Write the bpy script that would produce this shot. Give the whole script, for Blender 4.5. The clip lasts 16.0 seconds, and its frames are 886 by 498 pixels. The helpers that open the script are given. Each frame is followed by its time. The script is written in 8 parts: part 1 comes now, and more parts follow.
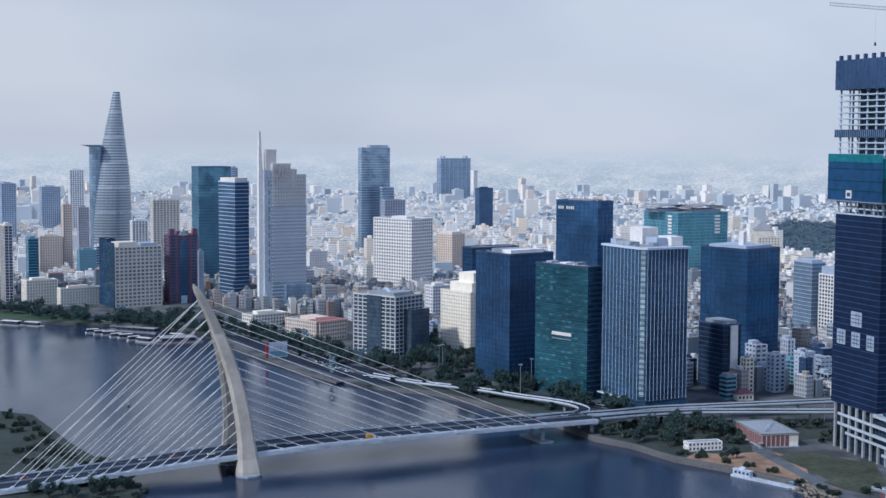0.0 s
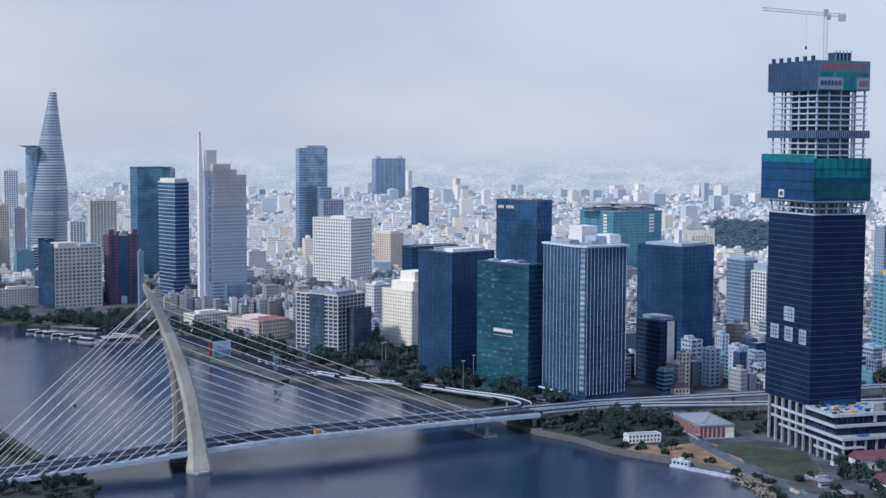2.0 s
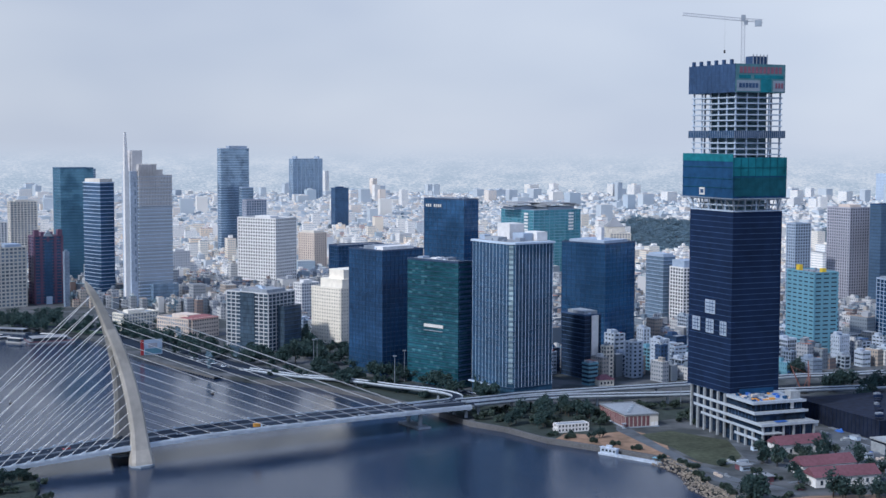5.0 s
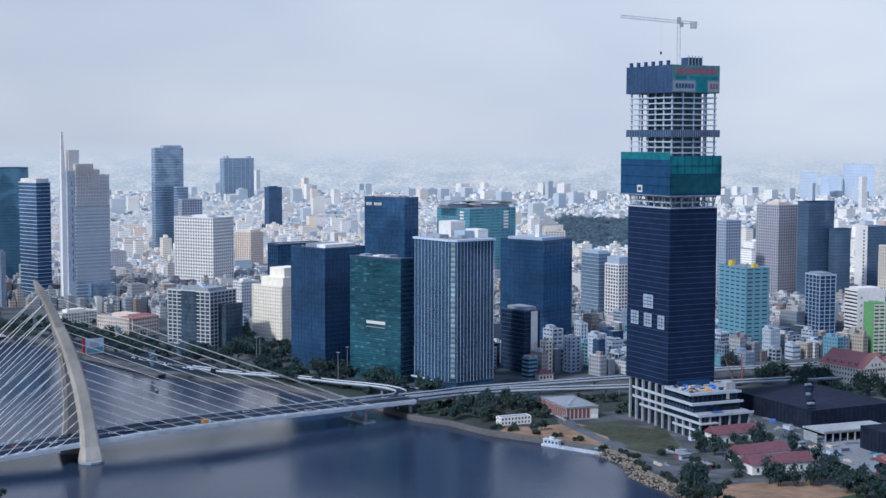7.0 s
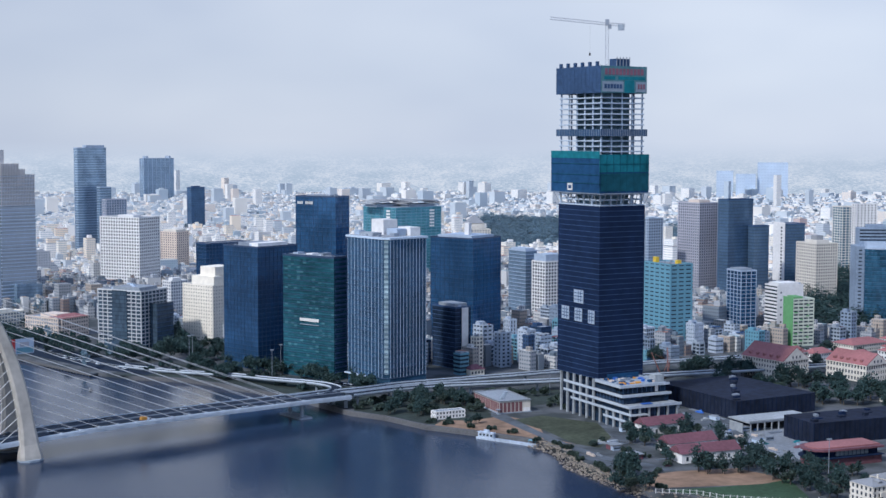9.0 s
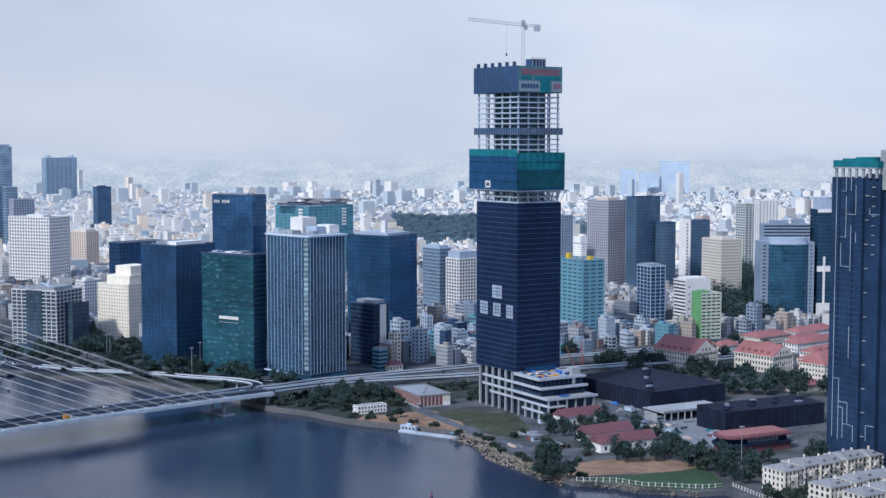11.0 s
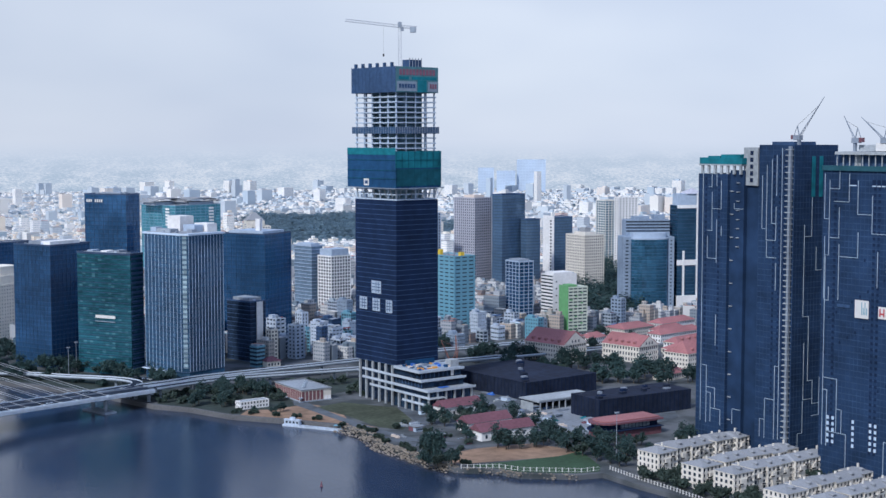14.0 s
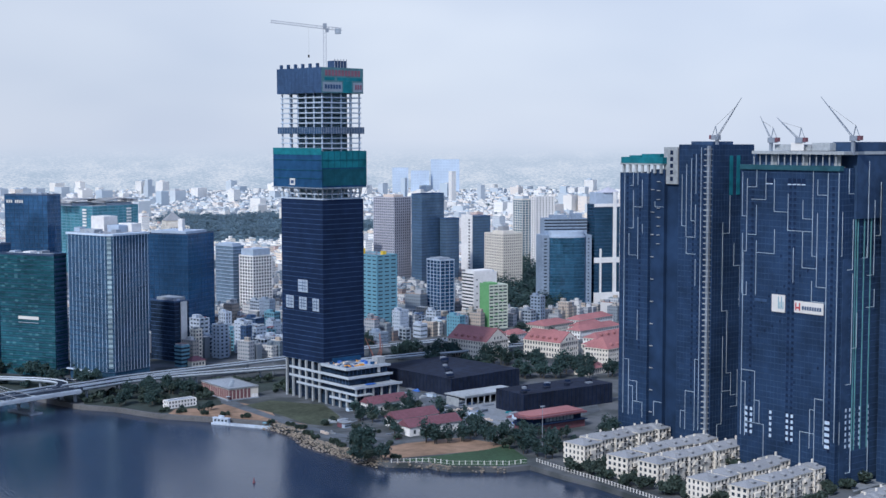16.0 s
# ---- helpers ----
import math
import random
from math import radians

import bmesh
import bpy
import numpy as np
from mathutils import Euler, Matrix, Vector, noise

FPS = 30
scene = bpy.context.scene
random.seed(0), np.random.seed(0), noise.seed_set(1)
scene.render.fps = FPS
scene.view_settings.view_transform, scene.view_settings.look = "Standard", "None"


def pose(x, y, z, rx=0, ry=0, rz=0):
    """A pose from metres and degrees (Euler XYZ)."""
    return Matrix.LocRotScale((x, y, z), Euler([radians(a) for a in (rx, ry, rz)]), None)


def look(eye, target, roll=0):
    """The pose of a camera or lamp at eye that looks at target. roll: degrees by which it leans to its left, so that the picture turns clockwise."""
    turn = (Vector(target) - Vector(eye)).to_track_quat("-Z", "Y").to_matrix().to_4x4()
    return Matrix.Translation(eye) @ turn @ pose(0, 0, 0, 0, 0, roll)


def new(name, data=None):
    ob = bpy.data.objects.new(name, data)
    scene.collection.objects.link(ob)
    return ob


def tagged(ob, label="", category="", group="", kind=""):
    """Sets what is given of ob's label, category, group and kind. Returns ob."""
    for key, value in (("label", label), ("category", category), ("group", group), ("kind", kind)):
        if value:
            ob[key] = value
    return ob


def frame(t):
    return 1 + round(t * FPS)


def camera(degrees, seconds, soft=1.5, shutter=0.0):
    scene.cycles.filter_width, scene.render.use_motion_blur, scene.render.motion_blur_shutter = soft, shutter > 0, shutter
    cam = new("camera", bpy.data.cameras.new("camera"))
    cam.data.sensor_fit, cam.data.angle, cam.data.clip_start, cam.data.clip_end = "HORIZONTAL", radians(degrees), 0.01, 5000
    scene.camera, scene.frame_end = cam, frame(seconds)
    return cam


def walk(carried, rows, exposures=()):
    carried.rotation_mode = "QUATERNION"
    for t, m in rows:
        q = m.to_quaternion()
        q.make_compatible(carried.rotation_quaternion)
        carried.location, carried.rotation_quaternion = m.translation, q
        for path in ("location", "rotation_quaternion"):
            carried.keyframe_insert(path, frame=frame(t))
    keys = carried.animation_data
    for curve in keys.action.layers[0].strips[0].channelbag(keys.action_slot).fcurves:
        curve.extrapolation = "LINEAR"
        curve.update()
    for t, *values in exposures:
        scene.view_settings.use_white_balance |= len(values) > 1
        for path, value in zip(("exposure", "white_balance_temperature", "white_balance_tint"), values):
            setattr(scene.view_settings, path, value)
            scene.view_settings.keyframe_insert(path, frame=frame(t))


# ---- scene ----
cam = camera(34.69, 16.0)
PATH = [
    (0, (-0.61, -0.96, 199.11), (-0.25, 995.99, 121.12), 0.30),
    (0.5, (-2.58, -5.61, 199.28), (9.86, 991.29, 121.49), 0.29),
    (1, (-4.65, -10.25, 199.41), (19.53, 986.43, 121.65), 0.28),
    (1.5, (-6.81, -14.88, 199.52), (29.24, 981.45, 121.87), 0.27),
    (2, (-9.07, -19.49, 199.61), (38.80, 976.34, 121.84), 0.26),
    (2.5, (-11.43, -24.06, 199.67), (46.18, 971.27, 122.17), 0.25),
    (3, (-13.91, -28.58, 199.71), (53.15, 966.17, 122.36), 0.24),
    (3.5, (-16.50, -33.05, 199.72), (60.16, 961.02, 122.55), 0.23),
    (4, (-19.20, -37.45, 199.72), (67.51, 955.78, 122.52), 0.22),
    (6.5, (-34.41, -58.29, 199.49), (111.65, 927.93, 121.79), 0.16),
    (7, (-37.78, -62.18, 199.41), (121.18, 922.05, 121.77), 0.15),
    (7.5, (-41.25, -65.96, 199.32), (131.72, 915.91, 121.87), 0.14),
    (8, (-44.82, -69.65, 199.23), (141.81, 909.71, 121.64), 0.13),
    (8.5, (-48.48, -73.23, 199.14), (152.28, 903.33, 121.58), 0.12),
    (9, (-52.23, -76.70, 199.04), (163.56, 896.64, 121.35), 0.11),
    (11.5, (-71.93, -92.53, 198.59), (226.78, 858.60, 120.28), 0.05),
    (12, (-76.00, -95.40, 198.52), (239.46, 850.30, 120.10), 0.04),
    (12.5, (-80.08, -98.18, 198.46), (251.75, 841.88, 119.90), 0.03),
    (13, (-84.17, -100.88, 198.42), (264.03, 833.24, 119.84), 0.02),
    (13.5, (-88.24, -103.50, 198.38), (275.30, 824.75, 119.66), 0.01),
    (14, (-92.28, -106.05, 198.36), (285.94, 816.31, 119.64), -0.00),
    (14.5, (-96.28, -108.55, 198.36), (296.50, 807.71, 119.57), -0.01),
    (15, (-100.21, -110.98, 198.38), (306.97, 798.94, 119.37), -0.02),
    (15.5, (-104.07, -113.38, 198.41), (317.15, 790.13, 119.44), -0.03),
    (16, (-107.84, -115.74, 198.47), (327.31, 781.17, 119.70), -0.04),
]
walk(cam, [(t, look(eye, target, roll)) for t, eye, target, roll in PATH], [(0, -0.03, 6040, 10), (7, 0.03, 6040, 10), (16, 0.09, 6040, 10)])

# ---- world and sun ----
SUN_AZ, SUN_EL = radians(214), radians(42)   # where the sun stands, from +x towards +y, and its height
world = bpy.data.worlds.new("hazy_sky")
scene.world = world
world.use_nodes = True
wn, wl = world.node_tree.nodes, world.node_tree.links
wn.clear()
w_out = wn.new("ShaderNodeOutputWorld")
w_bg = wn.new("ShaderNodeBackground")
sky = wn.new("ShaderNodeTexSky")
sky.sky_type = "NISHITA"
sky.sun_disc = False
sky.sun_elevation = SUN_EL
sky.sun_rotation = math.pi / 2 - SUN_AZ
sky.air_density, sky.dust_density, sky.ozone_density = 1.0, 1.0, 5.0
# a thin, almost closed deck of high cloud over the blue
co = wn.new("ShaderNodeTexCoord")
stretch = wn.new("ShaderNodeMapping")
stretch.inputs["Scale"].default_value = (1.0, 1.0, 2.6)
cloud = wn.new("ShaderNodeTexNoise")
cloud.inputs["Scale"].default_value = 3.0
cloud.inputs["Detail"].default_value = 3.0
cloud.inputs["Roughness"].default_value = 0.5
ramp = wn.new("ShaderNodeValToRGB")
ramp.color_ramp.elements[0].position, ramp.color_ramp.elements[1].position = 0.38, 0.68
ramp.color_ramp.elements[0].color = (5.95, 6.42, 7.45, 1)
ramp.color_ramp.elements[1].color = (7.35, 7.66, 8.3, 1)
blend = wn.new("ShaderNodeMix")
blend.data_type = "RGBA"
# haze closes the sky near the horizon; overhead the blue shows through
rise = wn.new("ShaderNodeSeparateXYZ")
wl.new(co.outputs["Generated"], rise.inputs[0])
cover = wn.new("ShaderNodeMapRange")
cover.interpolation_type = "SMOOTHSTEP"
cover.inputs["From Min"].default_value, cover.inputs["From Max"].default_value = 0.24, 0.8
cover.inputs["To Min"].default_value, cover.inputs["To Max"].default_value = 0.96, 0.25
wl.new(rise.outputs["Z"], cover.inputs["Value"])
wl.new(cover.outputs["Result"], blend.inputs["Factor"])
wl.new(co.outputs["Generated"], stretch.inputs["Vector"])
wl.new(stretch.outputs["Vector"], cloud.inputs["Vector"])
wl.new(cloud.outputs["Fac"], ramp.inputs["Fac"])
gain = wn.new("ShaderNodeVectorMath")     # the open sky above the cloud deck is bright and blue
gain.operation = "MULTIPLY"
gain.inputs[1].default_value = (2.0, 2.25, 2.45)
wl.new(sky.outputs["Color"], gain.inputs[0])
wl.new(gain.outputs["Vector"], blend.inputs["A"])
wl.new(ramp.outputs["Color"], blend.inputs["B"])
# the cloud is thinner, and so brighter, down one side
sep = wn.new("ShaderNodeSeparateXYZ")
wl.new(co.outputs["Generated"], sep.inputs[0])
thin = wn.new("ShaderNodeMapRange")
thin.inputs["From Min"].default_value, thin.inputs["From Max"].default_value = -0.3, 0.75
thin.inputs["To Min"].default_value, thin.inputs["To Max"].default_value = 0.98, 1.19
wl.new(sep.outputs["X"], thin.inputs["Value"])
lit = wn.new("ShaderNodeVectorMath")
lit.operation = "SCALE"
wl.new(blend.outputs["Result"], lit.inputs[0])
wl.new(thin.outputs["Result"], lit.inputs["Scale"])
wl.new(lit.outputs["Vector"], w_bg.inputs["Color"])
w_bg.inputs["Strength"].default_value = 0.085
wl.new(w_bg.outputs["Background"], w_out.inputs["Surface"])

sun = new("sun", bpy.data.lights.new("sun", "SUN"))
sun.data.energy, sun.data.angle, sun.data.color = 2.9, radians(4), (1.0, 0.94, 0.86)
sun.matrix_world = look((0, 0, 900), Vector((0, 0, 900)) - Vector((math.cos(SUN_AZ) * math.cos(SUN_EL), math.sin(SUN_AZ) * math.cos(SUN_EL), math.sin(SUN_EL))))

# ---- materials ----
def node_mat(name):
    m = bpy.data.materials.new(name)
    m.use_nodes = True
    nt = m.node_tree
    return m, nt.nodes, nt.links, nt.nodes["Principled BSDF"]


HAZE_TINT = (0.88, 0.99, 1.14)    # blue cast of the haze, multiplied into the base colours


def surface(name, color, rough=0.7, metal=0.0, vary=0.25, grain=0.25, stain=0.03, spec=0.4, per="none", bump=0.0, tint=HAZE_TINT):
    """A painted, plastered or cast surface: grain and stains at two sizes, in metres; per: 'object' or 'island' varies its pieces."""
    m, n, l, b = node_mat(name)
    geo = n.new("ShaderNodeNewGeometry")
    fine, big = n.new("ShaderNodeTexNoise"), n.new("ShaderNodeTexNoise")
    fine.inputs["Scale"].default_value, big.inputs["Scale"].default_value = grain, stain
    fine.inputs["Detail"].default_value = big.inputs["Detail"].default_value = 4
    for x in (fine, big):
        l.new(geo.outputs["Position"], x.inputs["Vector"])
    add = n.new("ShaderNodeMath")
    add.operation = "ADD"
    l.new(fine.outputs["Fac"], add.inputs[0])
    l.new(big.outputs["Fac"], add.inputs[1])
    total = add.outputs[0]
    rng = n.new("ShaderNodeMapRange")
    rng.inputs["From Min"].default_value, rng.inputs["From Max"].default_value = 0.6, 1.4
    rng.inputs["To Min"].default_value, rng.inputs["To Max"].default_value = 1 - vary, 1 + vary
    l.new(total, rng.inputs["Value"])
    val = rng.outputs["Result"]
    if per != "none":
        src = n.new("ShaderNodeObjectInfo").outputs["Random"] if per == "object" else geo.outputs["Random Per Island"]
        r2 = n.new("ShaderNodeMapRange")
        r2.inputs["To Min"].default_value, r2.inputs["To Max"].default_value = 0.8, 1.15
        l.new(src, r2.inputs["Value"])
        mul = n.new("ShaderNodeMath")
        mul.operation = "MULTIPLY"
        l.new(val, mul.inputs[0])
        l.new(r2.outputs["Result"], mul.inputs[1])
        val = mul.outputs[0]
    mix = n.new("ShaderNodeVectorMath")
    mix.operation = "SCALE"
    mix.inputs[0].default_value = [c * k for c, k in zip(color, tint)]
    l.new(val, mix.inputs["Scale"])
    l.new(mix.outputs["Vector"], b.inputs["Base Color"])
    b.inputs["Roughness"].default_value = rough
    b.inputs["Metallic"].default_value = metal
    b.inputs["Specular IOR Level"].default_value = spec
    if bump:
        bp = n.new("ShaderNodeBump")
        bp.inputs["Strength"].default_value = bump
        bp.inputs["Distance"].default_value = 0.3
        l.new(fine.outputs["Fac"], bp.inputs["Height"])
        l.new(bp.outputs["Normal"], b.inputs["Normal"])
    return m


def glass_wall(name, color, rough=0.12, pane=(1.6, 3.8), spread=0.5, metal=0.35, tilt=0.03, pale=0.0, patchy=0.045):
    """Curtain wall glass: opaque tinted panes, each a little different in tone and set a little out of true."""
    m, n, l, b = node_mat(name)
    tc = n.new("ShaderNodeTexCoord")
    snap = n.new("ShaderNodeVectorMath")
    snap.operation = "SNAP"
    snap.inputs[1].default_value = (pane[0], pane[0], pane[1])
    l.new(tc.outputs["Object"], snap.inputs[0])
    white = n.new("ShaderNodeTexWhiteNoise")
    l.new(snap.outputs["Vector"], white.inputs["Vector"])
    soft = n.new("ShaderNodeTexNoise")
    soft.inputs["Scale"].default_value = patchy
    soft.inputs["Detail"].default_value = 2
    l.new(tc.outputs["Object"], soft.inputs["Vector"])
    add = n.new("ShaderNodeMath")
    add.operation = "MULTIPLY_ADD"
    add.inputs[1].default_value = 0.28
    l.new(white.outputs["Value"], add.inputs[0])
    l.new(soft.outputs["Fac"], add.inputs[2])
    wide = n.new("ShaderNodeVectorMath")
    wide.operation = "SNAP"
    wide.inputs[1].default_value = (pane[0] * 5, pane[0] * 5, pane[1])
    l.new(tc.outputs["Object"], wide.inputs[0])
    bay = n.new("ShaderNodeTexWhiteNoise")
    l.new(wide.outputs["Vector"], bay.inputs["Vector"])
    add2 = n.new("ShaderNodeMath")
    add2.operation = "MULTIPLY_ADD"
    add2.inputs[1].default_value = 0.16
    l.new(bay.outputs["Value"], add2.inputs[0])
    l.new(add.outputs[0], add2.inputs[2])
    rng = n.new("ShaderNodeMapRange")
    rng.inputs["From Min"].default_value, rng.inputs["From Max"].default_value = 0.42, 1.02
    rng.inputs["To Min"].default_value, rng.inputs["To Max"].default_value = 1 - spread, 1 + spread
    l.new(add2.outputs[0], rng.inputs["Value"])
    # the dark slab edge behind the glass at each storey
    sep = n.new("ShaderNodeSeparateXYZ")
    l.new(tc.outputs["Object"], sep.inputs[0])
    fl = n.new("ShaderNodeMath")
    fl.operation = "PINGPONG"
    fl.inputs[1].default_value = pane[1] / 2
    l.new(sep.outputs["Z"], fl.inputs[0])
    slab = n.new("ShaderNodeMapRange")
    slab.interpolation_type = "SMOOTHSTEP"
    slab.inputs["From Min"].default_value, slab.inputs["From Max"].default_value = 0.3, 0.75
    slab.inputs["To Min"].default_value, slab.inputs["To Max"].default_value = 0.78, 1.03
    l.new(fl.outputs[0], slab.inputs["Value"])
    tone = n.new("ShaderNodeMath")
    tone.operation = "MULTIPLY"
    l.new(rng.outputs["Result"], tone.inputs[0])
    l.new(slab.outputs["Result"], tone.inputs[1])
    sc = n.new("ShaderNodeVectorMath")
    sc.operation = "SCALE"
    sc.inputs[0].default_value = color
    if pale:
        # here and there a pane with its blind drawn
        gt = n.new("ShaderNodeMath")
        gt.operation = "GREATER_THAN"
        gt.inputs[1].default_value = pale
        l.new(white.outputs["Value"], gt.inputs[0])
        mb = n.new("ShaderNodeMix")
        mb.data_type = "RGBA"
        mb.inputs["A"].default_value, mb.inputs["B"].default_value = (*color, 1), (0.075, 0.20, 0.25, 1)
        l.new(gt.outputs[0], mb.inputs["Factor"])
        l.new(mb.outputs["Result"], sc.inputs[0])
    l.new(tone.outputs[0], sc.inputs["Scale"])
    l.new(sc.outputs["Vector"], b.inputs["Base Color"])
    geo = n.new("ShaderNodeNewGeometry")
    off = n.new("ShaderNodeVectorMath")
    off.operation = "SUBTRACT"
    off.inputs[1].default_value = (0.5, 0.5, 0.5)
    l.new(white.outputs["Color"], off.inputs[0])
    amt = n.new("ShaderNodeVectorMath")
    amt.operation = "SCALE"
    amt.inputs["Scale"].default_value = tilt
    l.new(off.outputs["Vector"], amt.inputs[0])
    su = n.new("ShaderNodeVectorMath")
    su.operation = "ADD"
    # whole fields of panes bow in and out together
    bow = n.new("ShaderNodeTexNoise")
    bow.inputs["Scale"].default_value = 0.07
    bow.inputs["Detail"].default_value = 3
    l.new(tc.outputs["Object"], bow.inputs["Vector"])
    mid = n.new("ShaderNodeVectorMath")
    mid.operation = "SUBTRACT"
    mid.inputs[1].default_value = (0.5, 0.5, 0.5)
    l.new(bow.outputs["Color"], mid.inputs[0])
    lift = n.new("ShaderNodeVectorMath")
    lift.operation = "MULTIPLY_ADD"
    lift.inputs[1].default_value = (0.16, 0.16, 0.16)
    l.new(mid.outputs["Vector"], lift.inputs[0])
    l.new(amt.outputs["Vector"], lift.inputs[2])
    l.new(geo.outputs["Normal"], su.inputs[0])
    l.new(lift.outputs["Vector"], su.inputs[1])
    l.new(su.outputs["Vector"], b.inputs["Normal"])
    b.inputs["Roughness"].default_value = rough
    b.inputs["Metallic"].default_value = metal
    b.inputs["Specular IOR Level"].default_value = 0.35
    return m


M = {}
M["concrete"] = surface("concrete", (0.33, 0.35, 0.37), 0.85, vary=0.3, grain=0.4)
M["bridge_white"] = surface("bridge_paint", (0.58, 0.59, 0.59), 0.6, vary=0.2)
M["pylon"] = surface("pylon_concrete", (0.41, 0.39, 0.36), 0.8, vary=0.22, grain=0.25, stain=0.06, tint=(1, 1, 1))
M["cable"] = surface("cable_sheath", (0.84, 0.84, 0.84), 0.4, vary=0.05, tint=(1, 1, 1))
M["white_wall"] = surface("white_render", (0.72, 0.725, 0.74), 0.8, vary=0.16, grain=0.3, tint=(1, 1, 1))
M["cream_wall"] = surface("cream_render", (0.64, 0.61, 0.56), 0.85, vary=0.18, tint=(1, 1, 1))
# brighter copy of the cream, sunlight on the quay put into the colour
M["lit_cream"] = surface("lit_cream_render", (0.78, 0.74, 0.66), 0.85, vary=0.15, tint=(1, 1, 1))
M["tan_wall"] = surface("tan_render", (0.62, 0.53, 0.47), 0.85, vary=0.18, tint=(1, 1, 1))
M["grey_wall"] = surface("grey_render", (0.38, 0.42, 0.47), 0.85, vary=0.18)
M["pink_wall"] = surface("pinkish_render", (0.46, 0.42, 0.43), 0.85, vary=0.2)
M["maroon_wall"] = surface("maroon_stone", (0.16, 0.075, 0.11), 0.5, vary=0.25)
M["lime_pale"] = surface("pale_lime_paint", (0.50, 0.56, 0.49), 0.75, vary=0.15, tint=(1, 1, 1))
M["lime_wall"] = surface("lime_green_paint", (0.15, 0.34, 0.13), 0.75, vary=0.15)
M["teal_wall"] = surface("pale_teal_render", (0.15, 0.31, 0.36), 0.7, vary=0.12)
M["steel_grey"] = surface("weathered_steel", (0.30, 0.31, 0.33), 0.5, 0.3)
M["roof_grey"] = surface("roof_screed", (0.29, 0.295, 0.30), 0.9, vary=0.4, grain=0.6)
M["roof_slate"] = surface("grey_roof_tiles", (0.29, 0.275, 0.265), 0.85, vary=0.25, grain=1.2)
M["roof_red"] = surface("red_clay_tiles", (0.33, 0.125, 0.115), 0.85, vary=0.35, grain=0.8)
M["roof_dullred"] = surface("faded_red_sheet_roof", (0.17, 0.065, 0.075), 0.8, vary=0.35, grain=0.5)
M["net_dark"] = surface("dark_navy_netting", (0.011, 0.022, 0.053), 0.85, vary=0.35, grain=0.15, spec=0.12)
M["seam"] = surface("net_seam", (0.055, 0.095, 0.17), 0.8, spec=0.15)
M["net_green"] = surface("green_safety_netting", (0.018, 0.16, 0.18), 0.85, vary=0.45, grain=0.2, spec=0.12)
M["net_blue"] = surface("blue_safety_netting", (0.018, 0.065, 0.135), 0.85, vary=0.35, grain=0.2, spec=0.12)
M["net_sheet"] = surface("blue_grey_sheeting", (0.045, 0.08, 0.145), 0.8, vary=0.4, grain=0.3, spec=0.15)
M["black_mesh"] = surface("black_shade_cloth", (0.022, 0.043, 0.085), 0.9, vary=0.4, grain=0.1, spec=0.1)
M["asphalt"] = surface("asphalt", (0.030, 0.038, 0.052), 1.0, vary=0.35, grain=0.3, spec=0.03)
M["paving"] = surface("pale_paving", (0.24, 0.24, 0.24), 0.9, vary=0.3, grain=0.4)
M["yard"] = surface("dusty_yard", (0.095, 0.10, 0.105), 0.95, vary=0.6, grain=0.12, stain=0.04)
M["earth"] = surface("bare_earth", (0.25, 0.165, 0.115), 0.95, vary=0.45, grain=0.15, stain=0.04, tint=(1, 1, 1))
M["grass"] = surface("rough_grass", (0.052, 0.058, 0.033), 0.95, vary=0.7, grain=0.3, stain=0.05)
M["scrub"] = surface("dark_scrub", (0.030, 0.040, 0.032), 0.95, vary=0.6, grain=0.25, stain=0.05)
M["lawn"] = surface("lawn", (0.035, 0.070, 0.032), 0.95, vary=0.45, grain=0.4)
M["quay"] = surface("quay_stone", (0.125, 0.115, 0.108), 0.9, vary=0.4, grain=0.7)
M["leaf"] = surface("dark_leaves", (0.05, 0.087, 0.076), 0.7, vary=0.5, grain=0.5, per="island")
M["leaf_olive"] = surface("olive_leaves", (0.072, 0.098, 0.074), 0.7, vary=0.5, grain=0.5, per="island")
M["fin"] = surface("pale_grey_fin", (0.56, 0.61, 0.66), 0.5, vary=0.08)
M["bark"] = surface("bark", (0.10, 0.08, 0.06), 0.95)
M["sign_white"] = surface("white_banner", (0.62, 0.62, 0.62), 0.6, vary=0.1, tint=(1, 1, 1))
M["red"] = surface("red_paint", (0.50, 0.05, 0.05), 0.5)
M["orange"] = surface("orange_paint", (0.70, 0.30, 0.05), 0.5)
M["yellow"] = surface("yellow_paint", (0.75, 0.47, 0.04), 0.5)
M["blue_tarp"] = surface("blue_tarpaulin", (0.04, 0.14, 0.45), 0.6, vary=0.4, grain=0.6)
M["black"] = surface("black_rubber", (0.02, 0.02, 0.02), 0.8)
M["car_white"] = surface("white_car_paint", (0.75, 0.75, 0.75), 0.25)
M["car_dark"] = surface("dark_car_paint", (0.05, 0.055, 0.06), 0.25)
M["brick_red"] = surface("red_brick", (0.20, 0.085, 0.085), 0.9, vary=0.2, grain=1.0)
M["led_tube"] = surface("pale_led_tube", (0.40, 0.50, 0.60), 0.5, vary=0.2, tint=(1, 1, 1))

